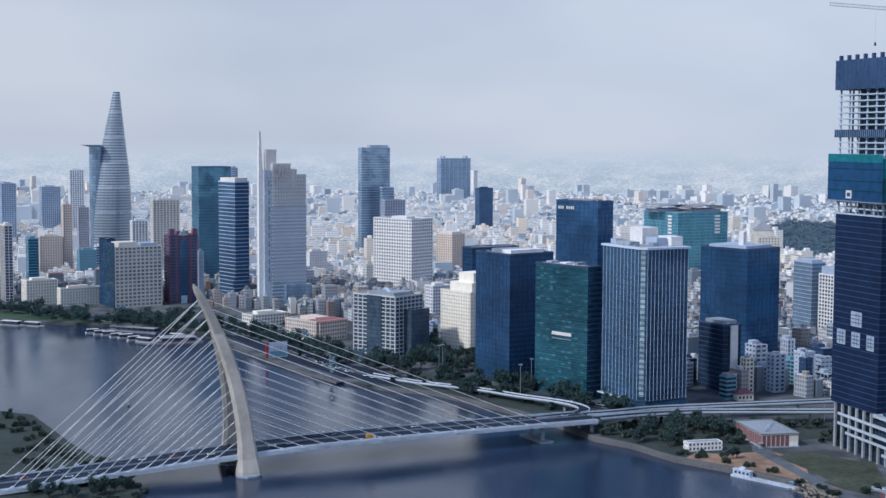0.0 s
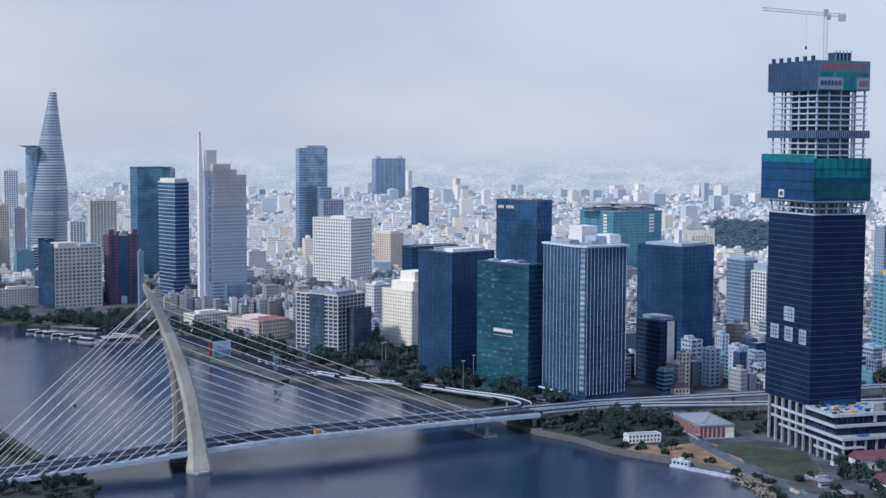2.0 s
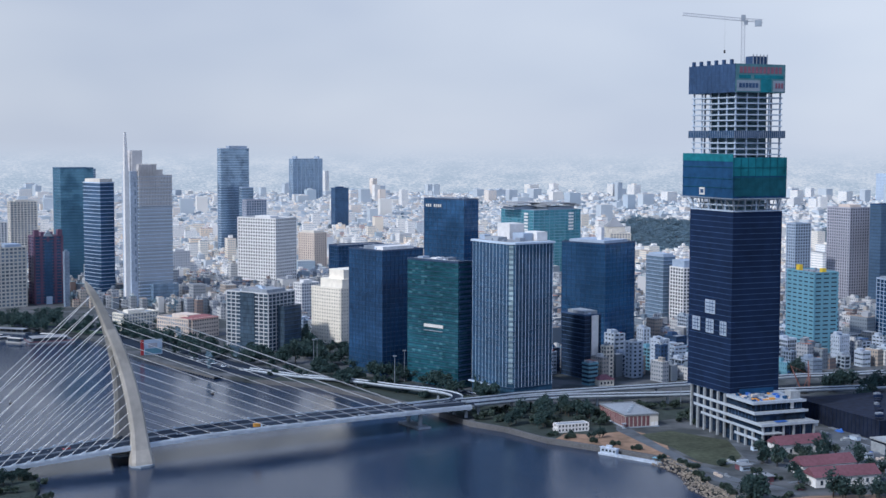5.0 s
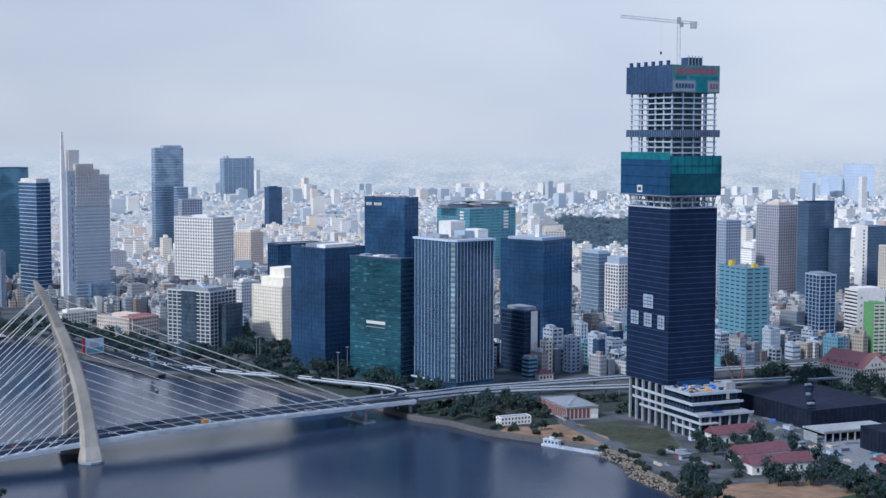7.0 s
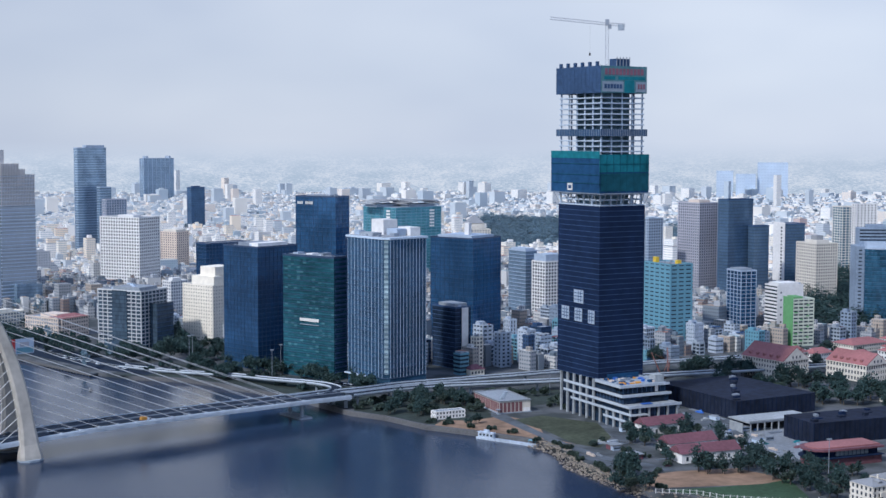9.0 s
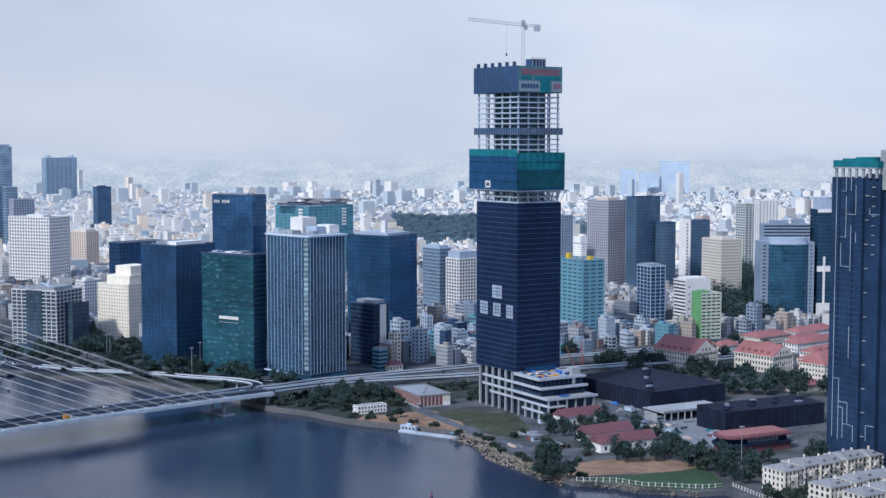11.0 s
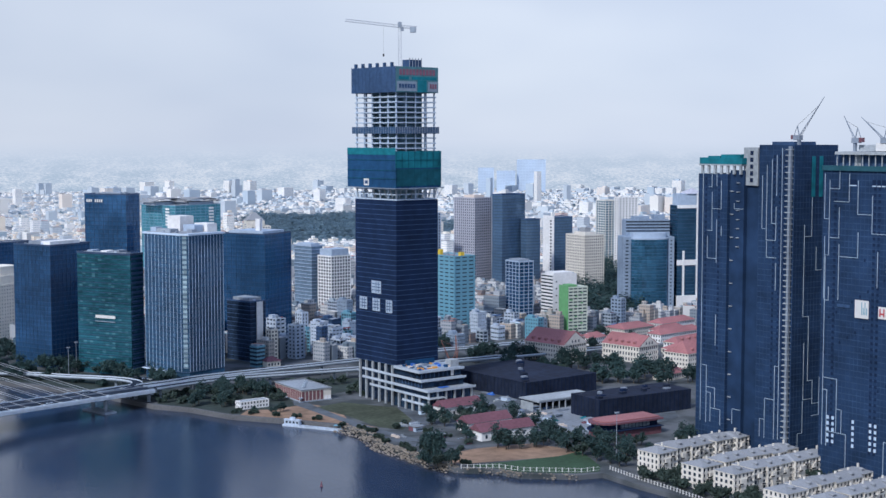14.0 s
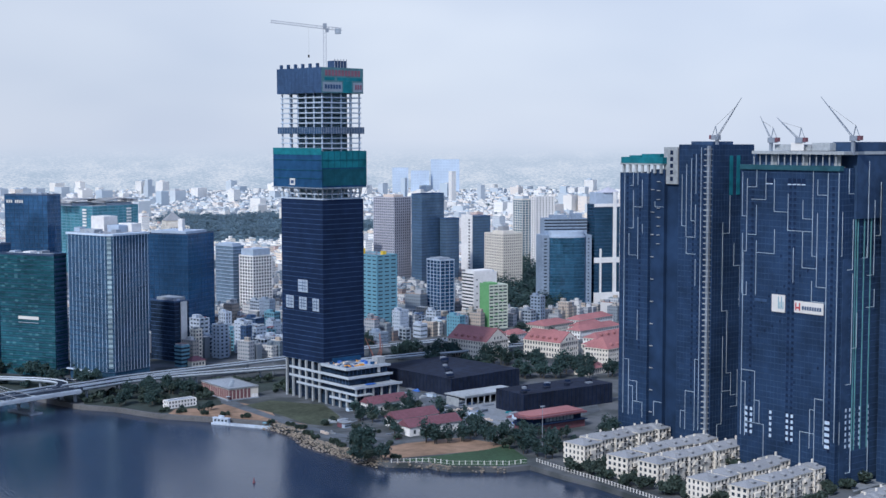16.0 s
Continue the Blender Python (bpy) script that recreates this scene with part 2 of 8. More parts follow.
M["site_wrap"] = surface("black_site_cloth", (0.017, 0.022, 0.038), 0.9, vary=0.6, grain=0.2, spec=0.15)
# two dim renders: shade over the front town houses put into the colour
M["dusky_wall"] = surface("dim_mottled_blue_grey_render", (0.25, 0.29, 0.34), 0.85, vary=0.35, grain=0.5)
M["dim_white"] = surface("dim_mottled_white_render", (0.46, 0.48, 0.51), 0.85, vary=0.4, grain=0.5)
M["villa_wall"] = surface("warm_white_villa_render", (0.68, 0.65, 0.60), 0.8, vary=0.16, grain=0.4, stain=0.08, tint=(1, 1, 1))
M["raw_concrete"] = surface("raw_site_concrete", (0.36, 0.355, 0.34), 0.85, vary=0.35, grain=0.4)
M["green_tube"] = surface("green_scaffold_tube", (0.13, 0.30, 0.29), 0.6, vary=0.2)
M["rock"] = surface("brown_rubble", (0.27, 0.235, 0.195), 0.95, vary=0.5, grain=0.8, per="island", tint=(1, 1, 1))
M["teal_band"] = surface("pale_teal_spandrel", (0.22, 0.34, 0.40), 0.6, vary=0.1)
M["teal_line"] = surface("teal_spandrel", (0.06, 0.13, 0.20), 0.5)
M["mullion"] = surface("steel_mullion", (0.055, 0.085, 0.14), 0.4, 0.4)
G = {}
G["navy"] = glass_wall("navy_glass", (0.036, 0.108, 0.235), metal=0.5, spread=0.5, patchy=0.022)
G["fin_glass"] = glass_wall("blue_grey_glass", (0.065, 0.155, 0.275), metal=0.5, spread=0.45, pane=(2.4, 3.95), patchy=0.028)
G["dark"] = glass_wall("near_black_glass", (0.032, 0.055, 0.10), metal=0.35)
G["blue"] = glass_wall("blue_glass", (0.043, 0.13, 0.28), metal=0.5, spread=0.45, patchy=0.022)
G["green"] = glass_wall("green_glass", (0.032, 0.135, 0.185), spread=0.5, metal=0.4, pale=0.9, patchy=0.022, pane=(3.4, 1.95))
G["teal"] = glass_wall("teal_glass", (0.055, 0.20, 0.32), metal=0.45, spread=0.3)
G["pale"] = glass_wall("pale_blue_glass", (0.38, 0.45, 0.53), metal=0.35, spread=0.12)
G["grey"] = glass_wall("grey_glass", (0.25, 0.36, 0.49), metal=0.5, spread=0.25)
# next two: paled window and blue glass, distance haze put into the colour
G["window_hazed"] = glass_wall("hazed_window_glass", (0.19, 0.24, 0.30), metal=0.1)
G["blue_hazed"] = glass_wall("hazed_blue_glass", (0.075, 0.15, 0.27), metal=0.45, spread=0.3)
G["window"] = glass_wall("window_glass", (0.04, 0.06, 0.09), metal=0.1)
G["aqua"] = glass_wall("aqua_glass", (0.10, 0.33, 0.43), metal=0.4, spread=0.3, pane=(4.0, 4.0))
# navy lightened with haze in its colour, for the farther right-hand towers
G["slate"] = glass_wall("slate_blue_glass", (0.12, 0.20, 0.31), metal=0.45, spread=0.2)
G["deep"] = glass_wall("deep_blue_glass", (0.035, 0.095, 0.17), metal=0.45, spread=0.35, pane=(2.2, 3.7))


def leafy(m, share=0.4):
    """Lets light through the leaves of a foliage material."""
    n, l = m.node_tree.nodes, m.node_tree.links
    b = n["Principled BSDF"]
    out = [k for k in n if k.type == "OUTPUT_MATERIAL"][0]
    thin, mix = n.new("ShaderNodeBsdfTranslucent"), n.new("ShaderNodeMixShader")
    l.new(b.inputs["Base Color"].links[0].from_socket, thin.inputs["Color"])
    mix.inputs["Fac"].default_value = share
    l.new(b.outputs["BSDF"], mix.inputs[1])
    l.new(thin.outputs["BSDF"], mix.inputs[2])
    l.new(mix.outputs["Shader"], out.inputs["Surface"])


leafy(M["leaf"])
leafy(M["leaf_olive"])

# ---- geometry helpers ----
def mesh_of(name, verts, faces, mat=None):
    me = bpy.data.meshes.new(name)
    me.from_pydata(verts, [], faces)
    me.update()
    if mat:
        me.materials.append(mat)
    return me


class Build:
    """Collects boxes, prisms and sheets into one mesh."""

    def __init__(self):
        self.v, self.f = [], []

    def box(self, x0, y0, z0, x1, y1, z1, bottom=True):
        i = len(self.v)
        self.v += [(x0, y0, z0), (x1, y0, z0), (x1, y1, z0), (x0, y1, z0), (x0, y0, z1), (x1, y0, z1), (x1, y1, z1), (x0, y1, z1)]
        self.f += [(i, i + 1, i + 5, i + 4), (i + 1, i + 2, i + 6, i + 5), (i + 2, i + 3, i + 7, i + 6), (i + 3, i, i + 4, i + 7), (i + 4, i + 5, i + 6, i + 7)]
        if bottom:
            self.f.append((i + 3, i + 2, i + 1, i))
        return self

    def prism(self, outline, z0, z1, grow=None):
        """outline: plan points, counter-clockwise; grow: the top outline, where it differs."""
        i, n = len(self.v), len(outline)
        self.v += [(x, y, z0) for x, y in outline] + [(x, y, z1) for x, y in (grow or outline)]
        self.f += [(i + k, i + (k + 1) % n, i + n + (k + 1) % n, i + n + k) for k in range(n)]
        self.f += [tuple(range(i + n, i + 2 * n)), tuple(range(i + n - 1, i - 1, -1))]
        return self

    def bar(self, a, b, r, sides=4, r2=None):
        """A straight rod from a to b."""
        a, b = Vector(a), Vector(b)
        d = (b - a).normalized()
        s = d.cross(Vector((0, 0, 1)) if abs(d.z) < 0.95 else Vector((1, 0, 0))).normalized()
        t = d.cross(s)
        i = len(self.v)
        for p, q in ((a, r), (b, r if r2 is None else r2)):
            for k in range(sides):
                w = 2 * math.pi * (k + 0.5) / sides
                self.v.append(tuple(p + q * (math.cos(w) * s + math.sin(w) * t)))
        self.f += [(i + k, i + (k + 1) % sides, i + sides + (k + 1) % sides, i + sides + k) for k in range(sides)]
        self.f += [tuple(range(i + sides - 1, i - 1, -1)), tuple(range(i + sides, i + 2 * sides))]
        return self

    def quad(self, *pts):
        i = len(self.v)
        self.v += [tuple(p) for p in pts]
        self.f.append(tuple(range(i, i + len(pts))))
        return self

    def hip(self, x0, y0, x1, y1, z0, z1, over=0.0, hip=1.0):
        """A hipped roof over a rectangle; hip 0 gives gables."""
        x0, y0, x1, y1 = x0 - over, y0 - over, x1 + over, y1 + over
        i = len(self.v)
        if x1 - x0 > y1 - y0:
            r, my = (y1 - y0) / 2 * hip, (y0 + y1) / 2
            a, b = (x0 + r, my, z1), (x1 - r, my, z1)
            self.v += [(x0, y0, z0), (x1, y0, z0), (x1, y1, z0), (x0, y1, z0), a, b]
            self.f += [(i, i + 1, i + 5, i + 4), (i + 1, i + 2, i + 5), (i + 2, i + 3, i + 4, i + 5), (i + 3, i, i + 4), (i + 3, i + 2, i + 1, i)]
        else:
            r, mx = (x1 - x0) / 2 * hip, (x0 + x1) / 2
            a, b = (mx, y0 + r, z1), (mx, y1 - r, z1)
            self.v += [(x0, y0, z0), (x1, y0, z0), (x1, y1, z0), (x0, y1, z0), a, b]
            self.f += [(i, i + 1, i + 4), (i + 1, i + 2, i + 5, i + 4), (i + 2, i + 3, i + 5), (i + 3, i, i + 4, i + 5), (i + 3, i + 2, i + 1, i)]
        return self

    def mesh(self, name, mat):
        return mesh_of(name, self.v, self.f, mat)


def thing(name, m, label, category, group="", kind=""):
    ob = new(name)
    ob.empty_display_size = 0.5
    ob.matrix_world = m
    return tagged(ob, label, category, group, kind)


def part(name, data, mat, parent, label="", at=None):
    """Links a Build or a mesh as one object under a thing or a part."""
    me = data.mesh(name, mat) if isinstance(data, Build) else data
    ob = new(name, me)
    ob.parent = parent
    if at:
        ob.location = at
    return tagged(ob, label) if label else ob


def solo(name, data, mat, label, category, group="", kind="", m=None):
    me = data.mesh(name, mat) if isinstance(data, Build) else data
    ob = new(name, me)
    if m:
        ob.matrix_world = m
    return tagged(ob, label, category, group, kind)


def plan(x, y, deg, z=3.0):
    """The pose of a building: its near corner, its long sides along deg and deg - 90 degrees."""
    return pose(x, y, z, 0, 0, deg - 90)


def storey(R, L, h, sill, bay, pier, proud=0.35, head=0.0, skip=()):
    """One storey of a facade round a core R by L: a spandrel, piers between the windows and a head band."""
    b = Build()
    p = proud
    for z0, z1 in ((0, sill), (h - head, h)):
        if z1 - z0 > 0.01:
            b.box(-p, -p, z0, R + p, 0, z1).box(-p, L, z0, R + p, L + p, z1).box(-p, 0, z0, 0, L, z1).box(R, 0, z0, R + p, L, z1)
    if bay and pier:
        nx, ny = max(1, round(R / bay)), max(1, round(L / bay))
        for k in range(nx + 1):
            c = k * R / nx
            b.box(c - pier / 2, -p, sill, c + pier / 2, 0, h - head, False).box(c - pier / 2, L, sill, c + pier / 2, L + p, h - head, False)
        for k in range(ny + 1):
            c = k * L / ny
            b.box(-p, c - pier / 2, sill, 0, c + pier / 2, h - head, False).box(R, c - pier / 2, sill, R + p, c + pier / 2, h - head, False)
    return b


FOOT = []    # centre and half diagonal of each building's plot


def tower_block(name, label, x, y, deg, R, L, top, core, wall, floor_h=3.7, sill=1.0, bay=3.0, pier=0.9, proud=0.35, head=0.0,
                base=0.0, parapet=1.2, plant=(), z=3.0, category="office building", group="city buildings", roof=None):
    """A building with a glazed core, one facade ring a storey, a parapet and roof plant; top is the roof's height above the datum."""
    ob = thing(name, plan(x, y, deg, z), label, category, group)
    H = top - z
    FOOT.append((x + (R * math.cos(radians(deg - 90)) + L * math.cos(radians(deg))) / 2, y + (R * math.sin(radians(deg - 90)) + L * math.sin(radians(deg))) / 2, math.hypot(R, L) / 2))
    part("core", Build().box(0, 0, 0, R, L, H - 0.2), core, ob)
    n = max(1, int(round((H - base) / floor_h)))
    fh = (H - base) / n
    if wall:
        ring = storey(R, L, fh, sill, bay, pier, proud, head).mesh("storey", wall)
        for k in range(n):
            part("storey", ring, None, ob, at=(0, 0, base + k * fh))
        p = proud + 0.1
        par = Build()
        par.box(-p, -p, H - 0.2, R + p, 0.4, H + parapet).box(-p, L - 0.4, H - 0.2, R + p, L + p, H + parapet)
        par.box(-p, 0.4, H - 0.2, 0.4, L - 0.4, H + parapet).box(R - 0.4, 0.4, H - 0.2, R + p, L - 0.4, H + parapet)
        part("parapet", par, wall, ob)
    part("roof", Build().box(0.4, 0.4, H - 0.2, R - 0.4, L - 0.4, H + 0.15), roof or M["roof_grey"], ob)
    if H > 48 and y < 1400 and category == "office building" and wall:
        # vents and tanks on the roof
        for k in range(5):
            u, v = ((k * 0.37 + R * 0.11) % 0.8 + 0.08) * R, ((k * 0.53 + L * 0.07) % 0.8 + 0.08) * L
            part("roof_unit", Build().box(u, v, H + 0.1, u + 1.6 + k % 3, v + 1.8 + (k * 2) % 3, H + 1.4 + 0.5 * (k % 4)), (M["steel_grey"], M["roof_slate"], M["dim_white"])[k % 3], ob)
    for x0, y0, x1, y1, h, mat in plant:
        part("roof_plant", Build().box(x0 * R, y0 * L, H + 0.1, x1 * R, y1 * L, H + h), M[mat], ob)
    return ob

# ---- ground, river and banks ----
LAND_Z = 3.0
CITY_BANK = [(-2600, 2500), (-1200, 1990), (-800, 1720), (-560, 1565), (-470, 1512), (-430, 1494), (-355, 1476), (-298, 1452), (-262, 1426), (-225, 1385), (-160, 1250), (-94, 1150), (-50, 1108),
             (-6, 1085), (30, 1040), (70, 985), (101, 921), (122, 900), (144, 862), (174, 834), (206, 799), (213, 766), (210, 730), (217, 706), (222, 682),
             (228, 656), (250, 643), (258, 628), (288, 613), (303, 612), (308, 582), (315, 556), (319, 522), (326, 430), (345, 250), (380, -100), (420, -1800)]
EAST_BANK = [(-150, -1800), (-130, -300), (-142, 300), (-152, 600), (-166, 770), (-180, 806), (-197, 832), (-236, 893), (-290, 990), (-317, 1003), (-420, 1020), (-700, 1130), (-1500, 1500), (-2600, 2050)]


def land(name, outline, z, mat, label):
    """A sheet of land with a sloping edge down into the water."""
    bm = bmesh.new()
    top = [bm.verts.new((x, y, z)) for x, y in outline]
    face = bm.faces.new(top)
    low = [bm.verts.new((x, y, -2.0)) for x, y in outline]
    for k in range(len(outline)):
        n = (k + 1) % len(outline)
        bm.faces.new((top[k], low[k], low[n], top[n]))
    bmesh.ops.recalc_face_normals(bm, faces=bm.faces[:])
    bmesh.ops.triangulate(bm, faces=[face])
    me = bpy.data.meshes.new(name)
    bm.to_mesh(me)
    bm.free()
    me.materials.append(mat)
    return solo(name, me, None, label, "ground", kind="structure")


m_ground, n, l, b = node_mat("city_ground")
geo = n.new("ShaderNodeNewGeometry")
nz = n.new("ShaderNodeTexNoise")
nz.inputs["Scale"].default_value, nz.inputs["Detail"].default_value = 0.045, 9
rp = n.new("ShaderNodeValToRGB")
rp.color_ramp.elements[0].position, rp.color_ramp.elements[1].position = 0.42, 0.60
rp.color_ramp.elements[0].color, rp.color_ramp.elements[1].color = (0.036, 0.046, 0.052, 1), (0.10, 0.11, 0.125, 1)
l.new(geo.outputs["Position"], nz.inputs["Vector"])
l.new(nz.outputs["Fac"], rp.inputs["Fac"])
l.new(rp.outputs["Color"], b.inputs["Base Color"])
b.inputs["Roughness"].default_value = 0.95

land("ground", CITY_BANK + [(3500, -1800), (4900, 300), (4700, 4700), (0, 4950), (-2600, 4900)], LAND_Z, m_ground, "grey city ground of streets and yards behind the river quay")
land("ground_far_shore", EAST_BANK + [(-3000, 1500), (-3000, -1800)], 2.6, M["scrub"], "overgrown low river bank with rough grass")

m_water, n, l, b = node_mat("river_water")
geo = n.new("ShaderNodeNewGeometry")
mp = n.new("ShaderNodeMapping")
mp.inputs["Rotation"].default_value = (0, 0, radians(35))
mp.inputs["Scale"].default_value = (1.0, 0.35, 1.0)
l.new(geo.outputs["Position"], mp.inputs["Vector"])
w1, w2, w3 = (n.new("ShaderNodeTexNoise") for _ in range(3))
for w, s, d in ((w1, 0.55, 4), (w2, 0.02, 3), (w3, 0.006, 3)):
    w.inputs["Scale"].default_value, w.inputs["Detail"].default_value = s, d
    l.new(mp.outputs["Vector"], w.inputs["Vector"])
crp = n.new("ShaderNodeValToRGB")
crp.color_ramp.elements[0].color, crp.color_ramp.elements[1].color = (0.011, 0.024, 0.052, 1), (0.027, 0.044, 0.084, 1)
l.new(w3.outputs["Fac"], crp.inputs["Fac"])
l.new(crp.outputs["Color"], b.inputs["Base Color"])
rr = n.new("ShaderNodeMapRange")
rr.inputs["From Min"].default_value, rr.inputs["From Max"].default_value = 0.35, 0.65
rr.inputs["To Min"].default_value, rr.inputs["To Max"].default_value = 0.09, 0.24
l.new(w2.outputs["Fac"], rr.inputs["Value"])
l.new(rr.outputs["Result"], b.inputs["Roughness"])
bp = n.new("ShaderNodeBump")
bp.inputs["Strength"].default_value, bp.inputs["Distance"].default_value = 0.28, 0.5
l.new(w1.outputs["Fac"], bp.inputs["Height"])
l.new(bp.outputs["Normal"], b.inputs["Normal"])
b.inputs["IOR"].default_value = 1.33
solo("water", Build().quad((-3000, -1800, 0), (2000, -1800, 0), (2000, 3000, 0), (-3000, 3000, 0)), m_water, "dark slate-grey rippled river water with soft reflections", "river", kind="structure")


def patch(name, outline, mat, label, z=LAND_Z + 0.06, kind="structure"):
    return solo(name, Build().quad(*[(x, y, z) for x, y in outline]), mat, label, "ground", kind=kind)


patch("riverside_grass", [(206, 868), (232, 880), (262, 846), (256, 800), (238, 770), (226, 785), (219, 830)], M["grass"], "rough dry grass plot below the unfinished tower")
patch("bare_earth", [(150, 862), (176, 838), (206, 806), (214, 800), (226, 782), (214, 812), (196, 850), (178, 872), (160, 878)], M["earth"], "bare reddish earth strip along the river bank")
patch("bare_earth_plot", [(226, 690), (262, 700), (300, 700), (318, 668), (296, 660), (240, 664), (230, 668)], M["earth"], "bare sandy earth plot by the river", LAND_Z + 0.06)
patch("lawn", [(238, 658), (300, 661), (318, 668), (310, 628), (303, 616), (288, 617), (260, 632), (250, 646)], M["lawn"], "mown lawn on the river point inside a white fence", LAND_Z + 0.1)
patch("riverside_road", [(200, 900), (207, 890), (214, 830), (222, 785), (236, 742), (262, 712), (256, 708), (229, 738), (215, 782), (206, 830), (196, 885)], M["yard"], "grey riverside service road", LAND_Z + 0.12)
patch("scrub", [(104, 925), (124, 903), (146, 868), (176, 842), (196, 860), (198, 900), (270, 930), (300, 960), (260, 985), (190, 965), (110, 950)], M["scrub"], "dark scrubby ground under the bridge approach", LAND_Z + 0.03)
patch("site_yard", [(262, 846), (335, 872), (470, 815), (430, 735), (330, 700), (300, 716), (256, 790)], M["yard"], "dusty grey concrete construction yard", LAND_Z + 0.04)

patch("concrete_yard", [(330, 745), (338, 772), (349, 795), (409, 809), (396, 775), (374, 750), (352, 712), (338, 716)], M["paving"], "pale concrete slab of the construction yard", LAND_Z + 0.09)
patch("dirt_track", [(206, 790), (212, 772), (218, 742), (226, 722), (244, 706), (262, 700), (262, 708), (236, 722), (224, 745), (216, 775)], M["yard"], "trodden earth track behind the rubble bank", LAND_Z + 0.16)


def rubble(points, count, spread, seed):
    """Broken stone tipped along the bank."""
    rs = np.random.RandomState(seed)
    v, f = [], []
    cube = np.array([(-1, -1, -1), (1, -1, -1), (1, 1, -1), (-1, 1, -1), (-1, -1, 1), (1, -1, 1), (1, 1, 1), (-1, 1, 1)], float)
    q = np.array([(3, 2, 1, 0), (0, 1, 5, 4), (1, 2, 6, 5), (2, 3, 7, 6), (3, 0, 4, 7), (4, 5, 6, 7)])
    for k in range(count):
        i = rs.randint(0, len(points) - 1)
        t = rs.uniform()
        p = np.array(points[i]) * (1 - t) + np.array(points[i + 1]) * t
        d = rs.uniform(-1, 1) * spread
        s = 0.2 + 0.75 * rs.uniform() ** 2.5
        c = np.array([p[0] + d, p[1] + rs.uniform(-2, 2), np.interp(d, (-spread, 0, spread), (0.1, 3.1, 3.2))])
        v.append(cube * s * rs.uniform(0.5, 1.0, (8, 3)) * np.array([1, 0.8, 0.55]) + c)
        f.append(q + 8 * k)
    v, f = np.concatenate(v), np.concatenate(f)
    solo("rubble_bank", mesh_of("rubble_bank", v.tolist(), f.tolist(), M["rock"]), None, "pale broken stone tipped along the river bank", "rubble", kind="stuff")


rubble([(203, 800), (212, 768), (209, 732), (216, 706), (221, 684), (227, 658)], 1700, 6.0, 3)
bw = thing("bank_wall", Matrix(), "low stained stone wall along the river bank", "wall", kind="structure")
bank = [(-50, 1108), (-6, 1085), (30, 1040), (70, 985), (101, 921), (122, 900), (144, 862), (174, 834), (203, 802)]
for (x0, y0), (x1, y1) in zip(bank, bank[1:]):
    d = math.hypot(x1 - x0, y1 - y0)
    nx, ny = (y1 - y0) / d, -(x1 - x0) / d
    part("wall_run", Build().prism([(x0 - nx * 1.2, y0 - ny * 1.2), (x0 - nx * -0.5, y0 - ny * -0.5), (x1 + nx * 0.5, y1 + ny * 0.5), (x1 - nx * 1.2, y1 - ny * 1.2)], -1.5, 3.5), M["quay"], bw)
rubble([(227, 658), (250, 643), (258, 628), (288, 613)], 220, 2.0, 7)
patch("quay_lawn", [(-560, 1572), (-470, 1519), (-430, 1501), (-355, 1483), (-298, 1460), (-258, 1432), (-220, 1392), (-205, 1412), (-250, 1462), (-300, 1496), (-372, 1526), (-440, 1556), (-540, 1612)], M["lawn"], "green strip of lawn along the river quay", LAND_Z + 0.08)
patch("quay_road", [(-220, 1400), (-150, 1262), (-88, 1160), (-40, 1112), (-30, 1126), (-76, 1172), (-136, 1272), (-190, 1385)], M["asphalt"], "grey quayside road", LAND_Z + 0.1)
patch("villa_road", [(432, 478), (470, 487), (530, 556), (560, 600), (500, 560), (462, 520), (440, 492)], M["paving"], "pale dusty site road beside the wrapped towers", LAND_Z + 0.05)
patch("ramp_scrub", [(-62, 1116), (-10, 1094), (28, 1052), (68, 998), (100, 940), (134, 962), (112, 1046), (66, 1096), (-16, 1172)], M["scrub"], "dark planted ground inside the loop ramp", LAND_Z + 0.04)
patch("earth_patch", [(176, 872), (206, 884), (222, 858), (214, 812), (200, 838)], M["earth"], "bare reddish earth beside the pavilion", LAND_Z + 0.05)

